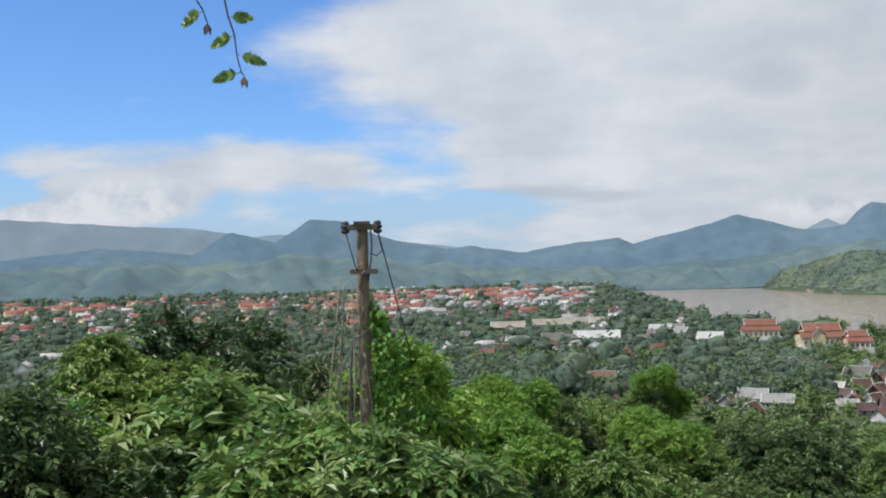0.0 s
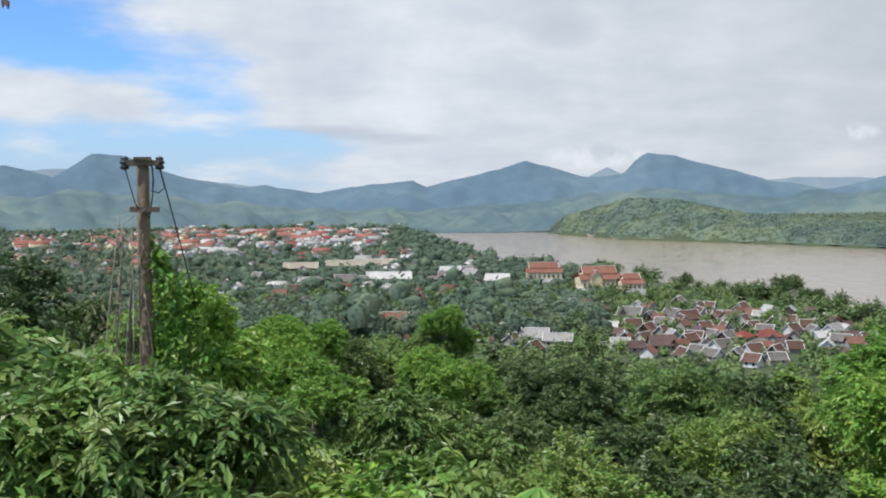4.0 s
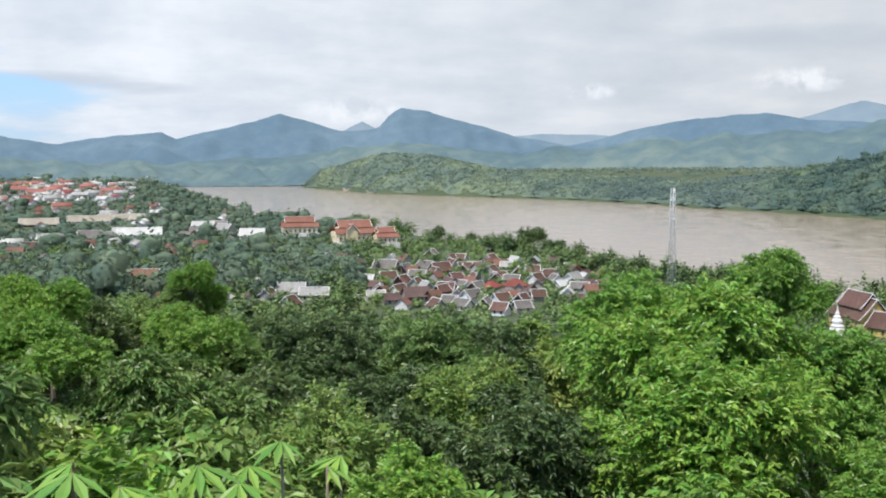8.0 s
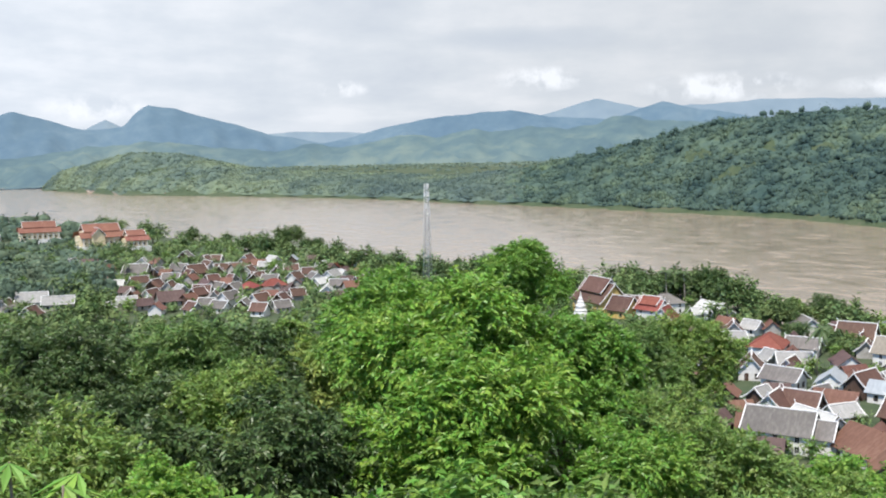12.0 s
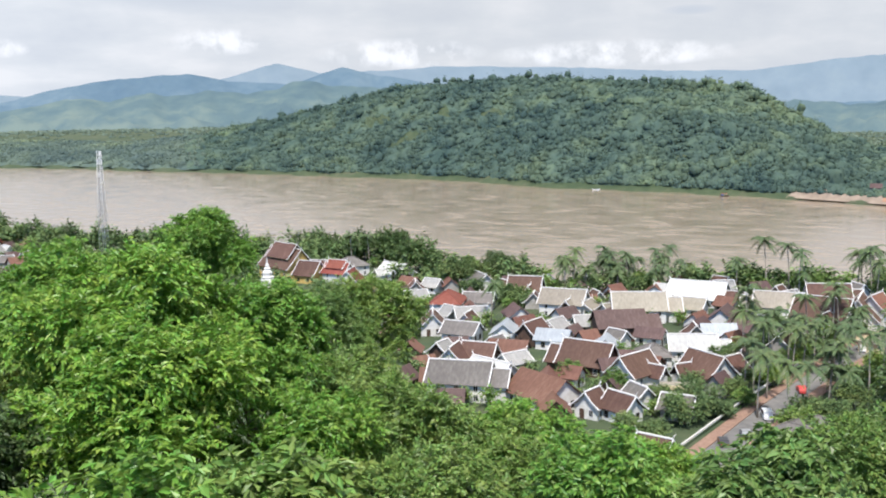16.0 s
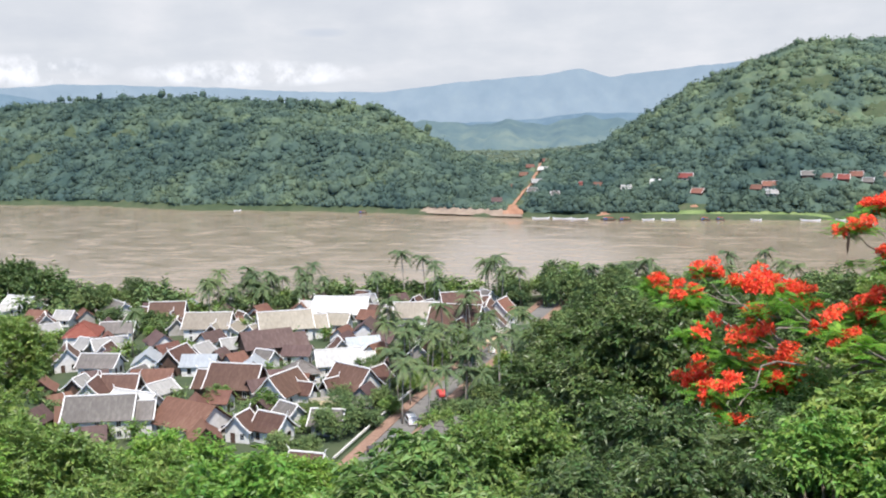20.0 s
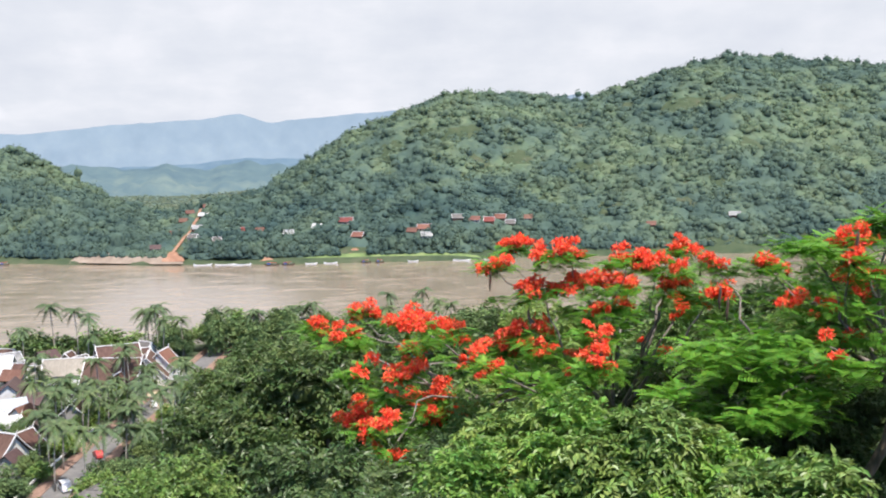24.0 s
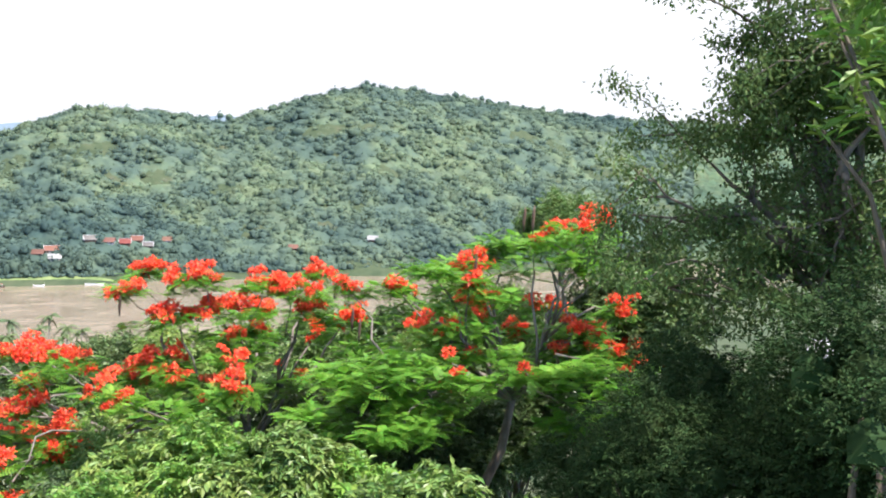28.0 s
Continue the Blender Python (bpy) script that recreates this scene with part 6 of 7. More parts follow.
# ---------------------------------------------------------------- across the river
def drape(name, az0, az1, near_off, far_off, mat, label, lift=0.35, jag=6.0):
    azs = np.linspace(az0, az1, 40)
    fb = along(FAR_BANK, azs)
    edge = jag * waves(azs * 40, azs * 0, 60, 7)
    taper = np.sin(np.linspace(0, math.pi, len(azs))) ** 0.5
    s = np.linspace(0, 1, 10)
    d = fb[:, None] + near_off + (taper * (far_off - near_off) + edge * taper)[:, None] * s[None]
    a = np.repeat(azs[:, None], len(s), 1)
    z = np.maximum(ground(a, d), -0.3) + lift
    x, y = d * np.sin(np.radians(a)), d * np.cos(np.radians(a))
    return tagged(new(name, _strip(name, x, y, z, mat)), label, "river bank", kind="structure")


drape("sandbank", 76.2, 82.2, 2, 27, M["sand"], "bare sandy landing at the water's edge", 1.5, 3.0)
drape("earth_landing", 81.0, 82.2, 8, 24, M["earth"], "red earth slope of the ferry landing", 1.8, 3.0)
ribbon("earth_lane", [(a, float(bank(a)) + o) for a, o in [(81.5, 14)] + LANE], 1.5, 0.8, M["earth"], "red earth lane climbing from the landing", "lane")
drape("earth_bank", 91.0, 92.2, 3, 26, M["earth"], "eroded red earth bank below a house", 0.6)
drape("earth_bank_small", 86.0, 87.4, 3, 12, M["earth"], "bare brown earth at the water's edge", 0.6)
M["grass"] = material("bank_grass", [(0.10, 0.15, 0.055), (0.15, 0.21, 0.075), (0.22, 0.26, 0.11)], 0.15, 0.95, 0.4)
drape("grass_bank", 88.0, 99.0, 5, 21, M["grass"], "strip of light green grass along the far bank", 0.7, 2.0)
drape("sandbank_headland", 19.5, 21.5, 2, 26, M["sand"], "pale sandbank under the headland", 0.6)
drape("sandbank_headland_small", 23.8, 24.8, 2, 22, M["sand"], "small pale sandbank under the headland", 0.6)


HUTS = ((82.75, 62, 8, "grey"), (81.75, 112, 9, "rust"), (82.95, 130, 9, "pale"), (82.25, 190, 8, "rust"), (83.35, 215, 9, "white"), (82.6, 285, 9, "rust"), (83.55, 300, 9, "rust"), (85.6, 130, 9, "red"), (86.4, 120, 8, "rust"), (88.0, 75, 8, "pale"),
                             (89.6, 70, 8, "white"), (91.2, 72, 13, "red"), (91.9, 40, 10, "orange"), (95.0, 45, 9, "rust"), (95.7, 48, 13, "orange"), (95.8, 36, 9, "pale"), (97.6, 58, 10, "grey"),
                             (98.6, 55, 9, "rust"), (99.4, 52, 9, "red"), (100.0, 60, 11, "orange"), (100.6, 50, 8, "grey"), (101.6, 60, 8, "rust"), (80.7, 38, 9, "dark"), (108.5, 45, 8, "rust"), (113, 50, 9, "pale"), (84.0, 60, 7, "grey"))
VILLAGE = [(h[0], h[1]) for h in HUTS]


def village():
    r = random.Random(22)
    for az, off, L, kind in HUTS:
        home(az, float(along(FAR_BANK, az)) + off, L * 0.95, r.uniform(-15, 25), kind, False, 7.0, r.choice(("timber", "plaster_old", "timber", "plaster_old")), 2.6, "village house", f"village house with a {'red' if kind in ('red', 'orange', 'rust') else 'grey'} roof among trees across the river")


village()
hill_woods([(a, float(bank(a)) + o, 6.5) for a, o in VILLAGE])


def boat(az, off, turn, L, roofed, label):
    top = new("river_boat")
    n = 14
    s = Shape()
    v, f = [], []
    for i in range(n + 1):
        t = i / n * 2 - 1
        w = 1.1 * (1 - abs(t) ** 2.6) + 0.04
        k = 0.9 * abs(t) ** 3
        x = t * L / 2
        v += [(x, -w, 0.75 + k), (x, -w * 0.7, -0.2 + k * 0.6), (x, w * 0.7, -0.2 + k * 0.6), (x, w, 0.75 + k)]
    for i in range(n):
        for j in range(4):
            f.append((4 * i + j, 4 * i + (j + 1) % 4, 4 * i + 4 + (j + 1) % 4, 4 * i + 4 + j))
    part("hull", s.add(v, f), M["timber"] if roofed else M["paint_white"], top)
    if roofed:
        part("roof", Shape().box(-L * 0.33, -1.05, 2.3, L * 0.30, 1.05, 2.45), M["paint_red"], top)
        for x in (-L * 0.3, -L * 0.1, L * 0.1, L * 0.27):
            for y in (-0.95, 0.95):
                part("post", Shape().tube([(x, y, 0.7), (x, y, 2.32)], [0.05, 0.05], 5), M["paint_white"], top)
        part("cabin", Shape().box(-L * 0.32, -0.8, 0.6, -L * 0.08, 0.8, 2.28), M["paint_blue"], top)
    az_d = float(along(FAR_BANK, az)) + off
    top.matrix_basis = pose(*pol(az, az_d, 0.05), 0, 0, turn)
    tagged(top, label, "boat", "boats along the far bank")


for i, (az, off, L, roofed) in enumerate(((83.2, -4, 24, False), (84.4, -4, 26, False), (85.4, -5, 22, False), (87.0, -9, 20, True), (87.9, -7, 18, True), (89.2, -4, 16, False), (90.3, -4, 18, False),
                                          (92.3, -6, 14, True), (93.1, -5, 12, True), (95.0, -4, 14, False), (97.8, -6, 24, False), (99.3, -5, 12, False), (66.0, -5, 12, False), (73.0, -8, 14, True))):
    boat(az, off, -az + random.Random(i).uniform(-6, 6), L * 0.62, roofed, "long wooden river boat with a red canopy" if roofed else "slim pale river boat moored at the bank")


# ---------------------------------------------------------------- by the look-out
def from_eye(az, el, d):
    v = heading(az, el)
    k = d / math.hypot(v.x, v.y)
    return Vector((v.x * k, v.y * k, EYE_Z + v.z * k))


def bent(p, q, rng, sag=0.12, n=5):
    """A crooked line from p to q."""
    L = (q - p).length
    out = []
    for i in range(n):
        t = i / (n - 1)
        w = Vector(rng.normal(0, 1, 3)) * L * 0.05 * math.sin(math.pi * t)
        out.append(p.lerp(q, t) + w + Vector((0, 0, sag * L * math.sin(math.pi * t))))
    return out


def utility_pole():
    az, d = -4.45, 12.5
    base = pol(az, d, gz(az, d))
    h = 75.62 - base.z
    top = new("utility_pole")
    prof = [(0.092, -0.8), (0.09, 1.2), (0.087, h * 0.55), (0.084, h * 0.55 + 0.02), (0.079, h * 0.7), (0.069, h - 0.02), (0.062, h)]
    sh = Shape().lathe(prof, 16)
    sh.smooth = True
    part("pole", sh, M["concrete"], top)
    part("collar", Shape().lathe([(0.08, h - 1.98), (0.094, h - 1.93), (0.092, h - 1.76), (0.079, h - 1.7)], 16), M["concrete"], top)
    arm = part("crossarm", Shape().box(-0.18, -0.11, h - 0.08, 0.18, -0.078, h - 0.02).box(-0.18, 0.078, h - 0.08, 0.18, 0.11, h - 0.02).box(-0.10, -0.12, h - 0.02, 0.10, 0.12, h + 0.015), M["rust_iron"], top, "rusty steel double crossarm")
    for x in (-0.20, 0.19):
        s = Shape().lathe([(0.015, h - 0.13), (0.045, h - 0.12), (0.055, h - 0.09), (0.035, h - 0.075), (0.055, h - 0.055), (0.055, h - 0.03), (0.035, h - 0.02), (0.05, h), (0.03, h + 0.025)], 12, x, 0)
        s.smooth = True
        part("insulator", s, M["paint_dark"], arm, "dark glazed insulator")
    part("lower_crossarm", Shape().box(-0.15, -0.12, h - 0.62, 0.18, -0.085, h - 0.56).box(-0.15, 0.085, h - 0.62, 0.18, 0.12, h - 0.56), M["rust_iron"], top, "short rusty lower crossarm")
    part("wire", Shape().tube([(-0.20, 0, h - 0.10), (-0.14, -0.08, h - 0.33), (-0.09, -0.10, h - 0.52), (-0.06, -0.13, h - 0.58)], [0.008] * 4, 5), M["rubber"], top, "black cable")
    part("wire", Shape().tube([(0.19, 0, h - 0.10), (0.30, 0.02, h - 0.55), (0.42, 0.05, h - 1.05), (0.55, 0.10, h - 1.6), (0.62, 0.2, h - 2.4)], [0.008] * 5, 5), M["rubber"], top, "black cable")
    part("wire", Shape().tube([(0.19, 0, h - 0.12), (0.24, -0.05, h - 0.34), (0.17, -0.09, h - 0.40), (0.09, -0.1, h - 0.37)], [0.007] * 4, 5), M["rubber"], top, "black cable")
    part("earth_wire", Shape().tube([(0.10, -0.06, h - 0.02), (0.115, -0.05, h - 0.25), (0.10, -0.07, h - 0.45), (0.06, -0.10, h - 0.7)], [0.009] * 4, 5), M["rubber"], top, "black cable")
    rng = np.random.RandomState(3)
    for k in range(9):
        x0 = rng.uniform(-0.6, 0.05)
        z1 = h - rng.uniform(0.35, 1.7)
        p = [(x0, rng.uniform(-0.25, 0.2), h - 3.2), (x0 * 0.8 + rng.uniform(-0.06, 0.06), rng.uniform(-0.2, 0.1), (z1 + h - 3.2) / 2), (x0 * 0.4 - 0.06, -0.12, z1), (0.02 + rng.uniform(-0.1, 0.08), -0.12, z1 + 0.15)]
        part("dry_vine", Shape().tube(p, [0.009, 0.008, 0.006, 0.003], 4), M["bark_pale"] if k % 3 else M["bark"], top, "dry grey-brown vine stem")
    v, f = [], []
    pts = np.stack([rng.uniform(-0.62, 0.05, 420), rng.uniform(-0.3, 0.15, 420), h - 3.1 + 2.3 * rng.uniform(0, 1, 420) ** 1.7], 1)
    v, f = leaf_arrays(pts, rng.normal(0, 1, (420, 3)) + np.array([0, 0, -1.3]), 0.10, 0.03, rng)
    part("vine_leaves", arrays_mesh("vine_leaves", v, f, M["dry_leaf"]), None, top, "grey-green withered vine leaves")
    n = 900
    t = rng.uniform(0, 1, n) ** 0.8
    pts = np.stack([0.10 + 0.42 * t + rng.normal(0, 0.03 + 0.16 * t, n), rng.normal(0, 0.03 + 0.14 * t, n), h - 1.0 - 1.5 * t + rng.normal(0, 0.05, n)], 1)
    v, f = leaf_arrays(pts, rng.normal(0, 1, (n, 3)) + np.array([0.2, 0, -0.6]), 0.11, 0.055, rng)
    part("green_vine", arrays_mesh("green_vine", v, f, M["leaf_bright"]), None, top, "bright green creeper climbing the cable")
    top.matrix_basis = pose(*base, 0, 0, -az)
    tagged(top, "weathered concrete utility pole with rusty crossarms and creepers", "utility pole")


M["rust_iron"] = material("rusty_iron", [(0.07, 0.055, 0.045), (0.12, 0.09, 0.07), (0.18, 0.13, 0.10)], 12.0, 0.8, 0.4)
M["dry_leaf"] = material("dry_leaf", [(0.14, 0.15, 0.08), (0.22, 0.22, 0.13), (0.30, 0.28, 0.18)], 3.0, 0.8, 0, per="island", spread=0.3, translucent=0.2)
utility_pole()

# the flame trees


def frond_template(n=8, length=0.46):
    """A feathery leaf along +x: its leaflets as triangles."""
    v = []
    for i in range(n):
        t = 0.12 + 0.88 * i / (n - 1)
        w = 0.115 * math.sin(min(3.0, 0.5 + 2.4 * t))
        x, z = length * t, -0.12 * length * t * t * 2
        for s in (1, -1):
            v += [(x - 0.018, 0, z), (x + 0.02, 0, z), (x + 0.035, s * w, z - 0.012)]
            v += [(x - 0.018, 0, z), (x + 0.035, s * w, z - 0.012), (x - 0.012, s * w * 0.75, z - 0.008)]
    return np.array(v)


FROND = frond_template()


def fronds(p, n_each, rng, tilt=0.3, size=1.0, FROND=FROND):
    """Rosettes of feathery leaves round the points p."""
    P = np.repeat(p, n_each, 0) + rng.normal(0, 0.05, (len(p) * n_each, 3))
    a = rng.uniform(0, 6.283, len(P))
    lift = rng.normal(0.08, tilt, len(P))
    roll = rng.normal(0, 0.25, len(P))
    s = size * rng.uniform(0.7, 1.15, len(P))
    ux = np.stack([np.cos(a) * np.cos(lift), np.sin(a) * np.cos(lift), np.sin(lift)], 1)
    uy = unit(np.stack([-np.sin(a), np.cos(a), roll], 1))
    uz = np.cross(ux, uy)
    v = (FROND[None, :, 0:1] * ux[:, None] + FROND[None, :, 1:2] * uy[:, None] + FROND[None, :, 2:3] * uz[:, None]) * s[:, None, None] + P[:, None]
    v = v.reshape(-1, 3)
    return v, np.arange(len(v)).reshape(-1, 3)


def flower_mesh(seed):
    """One flower head: loose five-petalled flowers in a flat cluster."""
    rng = np.random.RandomState(seed)
    n = 15
    q = unit(rng.normal(0, 1, (n, 3))) * rng.uniform(0.25, 1.0, (n, 1)) ** 0.6 * np.array([0.22, 0.22, 0.12])
    face = unit(rng.normal(0, 0.55, (n, 3)) + q * 3.0 + np.array([0, 0, 0.5]))
    u = unit(np.cross(face, rng.normal(0, 1, (n, 3))))
    w = np.cross(face, u)
    pp, ways = [], []
    for j in range(5):
        a = 6.283 * j / 5
        ways.append(u * math.cos(a) + w * math.sin(a) + face * 0.45)
        pp.append(q)
    v, f = leaf_arrays(np.concatenate(pp), np.concatenate(ways), rng.uniform(0.095, 0.14, n * 5), rng.uniform(0.055, 0.08, n * 5), rng, 0.15)
    return arrays_mesh("flower_head", v, f, M["petal"])


FLOWERS = [flower_mesh(60 + i) for i in range(9)]


def flame_tree(az_t, d_t, el_fork, seed, tiers, pods, label, thick):
    """A crooked trunk whose limbs spread into flat tiers of feathery leaves; tiers: heading, elevation, half width, share in flower."""
    rng = np.random.RandomState(seed)
    top = new("flame_tree")
    root = pol(az_t, d_t, gz(az_t, d_t) - 0.4)
    fork = from_eye(az_t + 0.8, el_fork, d_t)
    part("trunk", Shape().tube(bent(root, fork, rng, 0.03, 6), [thick * 1.3, thick, thick * 0.9, thick * 0.85, thick * 0.75, thick * 0.6], 9), M["bark"], top)
    spots = [from_eye(a, e, d_t + rng.uniform(-2.0, 2.0) - (1.8 if e < -9 else 0.0)) for a, e, w, f in tiers]
    # limbs lead to groups of tiers that lie near each other
    order = sorted(range(len(tiers)), key=lambda i: (round((tiers[i][0] - az_t) / 3.2), tiers[i][1]))
    groups = [order[i:i + 4] for i in range(0, len(order), 4)]
    crown_p, crown_w = [], []
    for g in groups:
        mid = sum((spots[i] for i in g), Vector()) / len(g)
        knee = fork.lerp(mid, 0.68) - Vector((0, 0, 0.12))
        line = bent(fork, knee, rng, 0.05, 6)
        part("limb", Shape().tube(line, [thick * k for k in (0.52, 0.45, 0.38, 0.32, 0.27, 0.22)], 7), M["bark_grey"], top)
        for i in g:
            b = line[rng.randint(3, 6)]
            part("branch", Shape().tube(bent(b, spots[i] - Vector((0, 0, 0.06)), rng, 0.07, 6), [0.036, 0.03, 0.025, 0.02, 0.014, 0.008], 5), M["bark_grey"], top)
    for (a, e, w, f), q in zip(tiers, spots):
        half = w * 24.0
        side = Vector((rng.uniform(-0.7, 0.7), rng.uniform(-0.7, 0.7), rng.uniform(-0.6, -0.15)))
        for _ in range(max(5, int(46 * half * half) + 5)):
            u, rr = rng.uniform(0, 6.283), half * math.sqrt(rng.uniform(0, 1))
            if rng.uniform() < 0.45:
                crown_p.append((q.x + side.x + rr * math.cos(u) * 1.1, q.y + side.y + rr * math.sin(u) * 1.1, q.z + side.z - 0.3 * rr * rr + rng.normal(0, 0.06)))
            crown_p.append((q.x + rr * math.cos(u), q.y + rr * math.sin(u), q.z - 0.05 - 0.38 * rr * rr + rng.normal(0, 0.05)))
        for _ in range(round(f * 13 * w / 0.02)):
            u, rr = rng.uniform(0, 6.283), half * math.sqrt(rng.uniform(0, 1))
            k = rng.uniform(0.5, 0.9)
            ob = part("flower_head", FLOWERS[rng.randint(0, len(FLOWERS))], None, top, "scarlet flower head")
            ob.matrix_basis = pose(q.x + rr * math.cos(u), q.y + rr * math.sin(u), q.z + 0.08 - 0.3 * rr * rr + rng.normal(0, 0.11), rng.uniform(-25, 25), rng.uniform(-25, 25), rng.uniform(0, 360)) @ Matrix.Diagonal((k, k, k * rng.uniform(0.8, 1.3), 1))
    v, f = fronds(np.array(crown_p), 6, rng, 0.26, 0.8)
    part("crown", arrays_mesh("crown", v, f, M["leaf_flame"]), None, top, "layers of feathery bright green leaves")
    for a, e in pods:
        q = from_eye(a, e, d_t - 1.2)
        L = rng.uniform(0.4, 0.55)
        part("seed_pod", Shape().tube([q, q + Vector((0.02, 0, -L * 0.25)), q + Vector((0.04, 0.01, -L * 0.6)), q + Vector((0.02, 0.02, -L))], [0.01, 0.03, 0.032, 0.01], 6), M["timber"], top, "long dark seed pod")
    tagged(top, label, "tree")


M["bark_grey"] = material("bark_grey", [(0.11, 0.09, 0.075), (0.19, 0.165, 0.14), (0.29, 0.26, 0.225)], 9.0, 0.9, 0.6, stretch=(1, 1, 0.3))
HIGH_TIERS = ((100.7, -4.2, 0.016, 1), (99.6, -5.3, 0.014, 0.8), (103.3, -4.5, 0.023, 1), (102.1, -6.6, 0.02, 0.9), (104.6, -6.3, 0.025, 1), (107, -5, 0.02, 1), (108.6, -5.3, 0.023, 1), (110.1, -4.4, 0.018, 1),
              (107, -6.5, 0.02, 1), (109.3, -6.5, 0.014, 0.7), (106, -7.6, 0.023, 0.6), (105.1, -9.2, 0.014, 0.7), (101.6, -9.1, 0.023, 0.8), (100, -9.9, 0.02, 0.7), (98.8, -10.6, 0.017, 0.7),
              (102.9, -10.1, 0.028, 0.6), (105.1, -10.6, 0.02, 0.8), (111.9, -6.9, 0.017, 0.8), (110.1, -7.7, 0.012, 0.7), (108, -10.1, 0.023, 0.2), (103.8, -11.7, 0.023, 0.1))
LOW_TIERS = ((92, -7.8, 0.016, 1), (89.3, -8.5, 0.017, 0.7), (91.1, -9.1, 0.023, 0.7), (94.4, -8.3, 0.02, 0.9), (96.7, -8.8, 0.028, 0.9), (94.7, -10, 0.012, 0.9), (94.4, -11.3, 0.014, 0.9), (94.7, -12.6, 0.023, 1),
             (96.6, -12.5, 0.016, 1), (91.9, -13.4, 0.023, 0.9), (96.6, -13.4, 0.023, 0.8), (93, -14.1, 0.017, 0.6), (100, -14.6, 0.017, 0.5), (93.3, -15.9, 0.014, 0.6), (95.1, -16.5, 0.017, 0.5),
             (96.9, -17, 0.017, 0.6), (98.6, -16.8, 0.014, 0.6), (101.3, -15.5, 0.012, 0.3), (91.9, -10.9, 0.017, 0.3), (98.1, -14.9, 0.023, 0.2))
GREEN_TIERS = ((114.1, -5, 0.026, 0), (114.8, -5.4, 0.014, 0.9), (111.5, -5.3, 0.01, 0.6), (116.3, -7.3, 0.028, 0.5), (116, -4, 0.023, 0), (118, -3.6, 0.023, 0), (118.8, -3.8, 0.014, 0.9), (118.5, -4.9, 0.012, 0.8),
               (118.8, -6.5, 0.014, 0.8), (121.2, -7.5, 0.013, 0.8), (119.9, -5.5, 0.017, 0.3), (120.2, -2.9, 0.028, 0), (121.8, -2.3, 0.028, 0.05), (123.5, -1.8, 0.014, 0.9), (125.6, -1.4, 0.014, 1),
               (124.9, -3.2, 0.028, 0), (126.1, -3.8, 0.017, 0), (124.5, -1.9, 0.017, 0.3), (122.8, -6.1, 0.023, 0.5), (126.8, -6.2, 0.014, 0.8))
SHADED_TIERS = ((125, -7.2, 0.023, 0.5), (127.2, -8.4, 0.02, 0.9), (124.1, -8.5, 0.02, 0.3), (125.7, -9.2, 0.023, 0.1), (112.9, -8.2, 0.028, 0), (115.1, -8.8, 0.034, 0.05), (111.6, -9.5, 0.034, 0), (113.5, -10.7, 0.034, 0.05),
                (116.2, -11.3, 0.028, 0.1), (118.1, -10.3, 0.028, 0.05), (114.9, -12.6, 0.028, 0), (124.2, -12.3, 0.028, 0), (121.9, -9.9, 0.023, 0.1), (126.9, -10.3, 0.017, 0), (120, -8.7, 0.023, 0),
                (117.4, -8.4, 0.025, 0.1), (109.6, -12, 0.028, 0), (118.7, -7.4, 0.023, 0.1), (112.3, -13, 0.028, 0))
flame_tree(105.6, 23.0, -13.8, 5, HIGH_TIERS + LOW_TIERS, ((99.4, -5.6), (111.0, -4.8), (111.6, -4.7)), "spreading flame tree covered in scarlet flowers", 0.10)
flame_tree(120.2, 20.5, -11.4, 6, GREEN_TIERS + SHADED_TIERS, ((118.9, -3.4), (121.6, -0.7), (122.1, -0.6), (126.0, -4.0), (118.8, -4.4), (112.4, -7.0), (112.0, -6.4)),
           "flame tree with feathery leaves, hanging pods and a few flowers", 0.13)


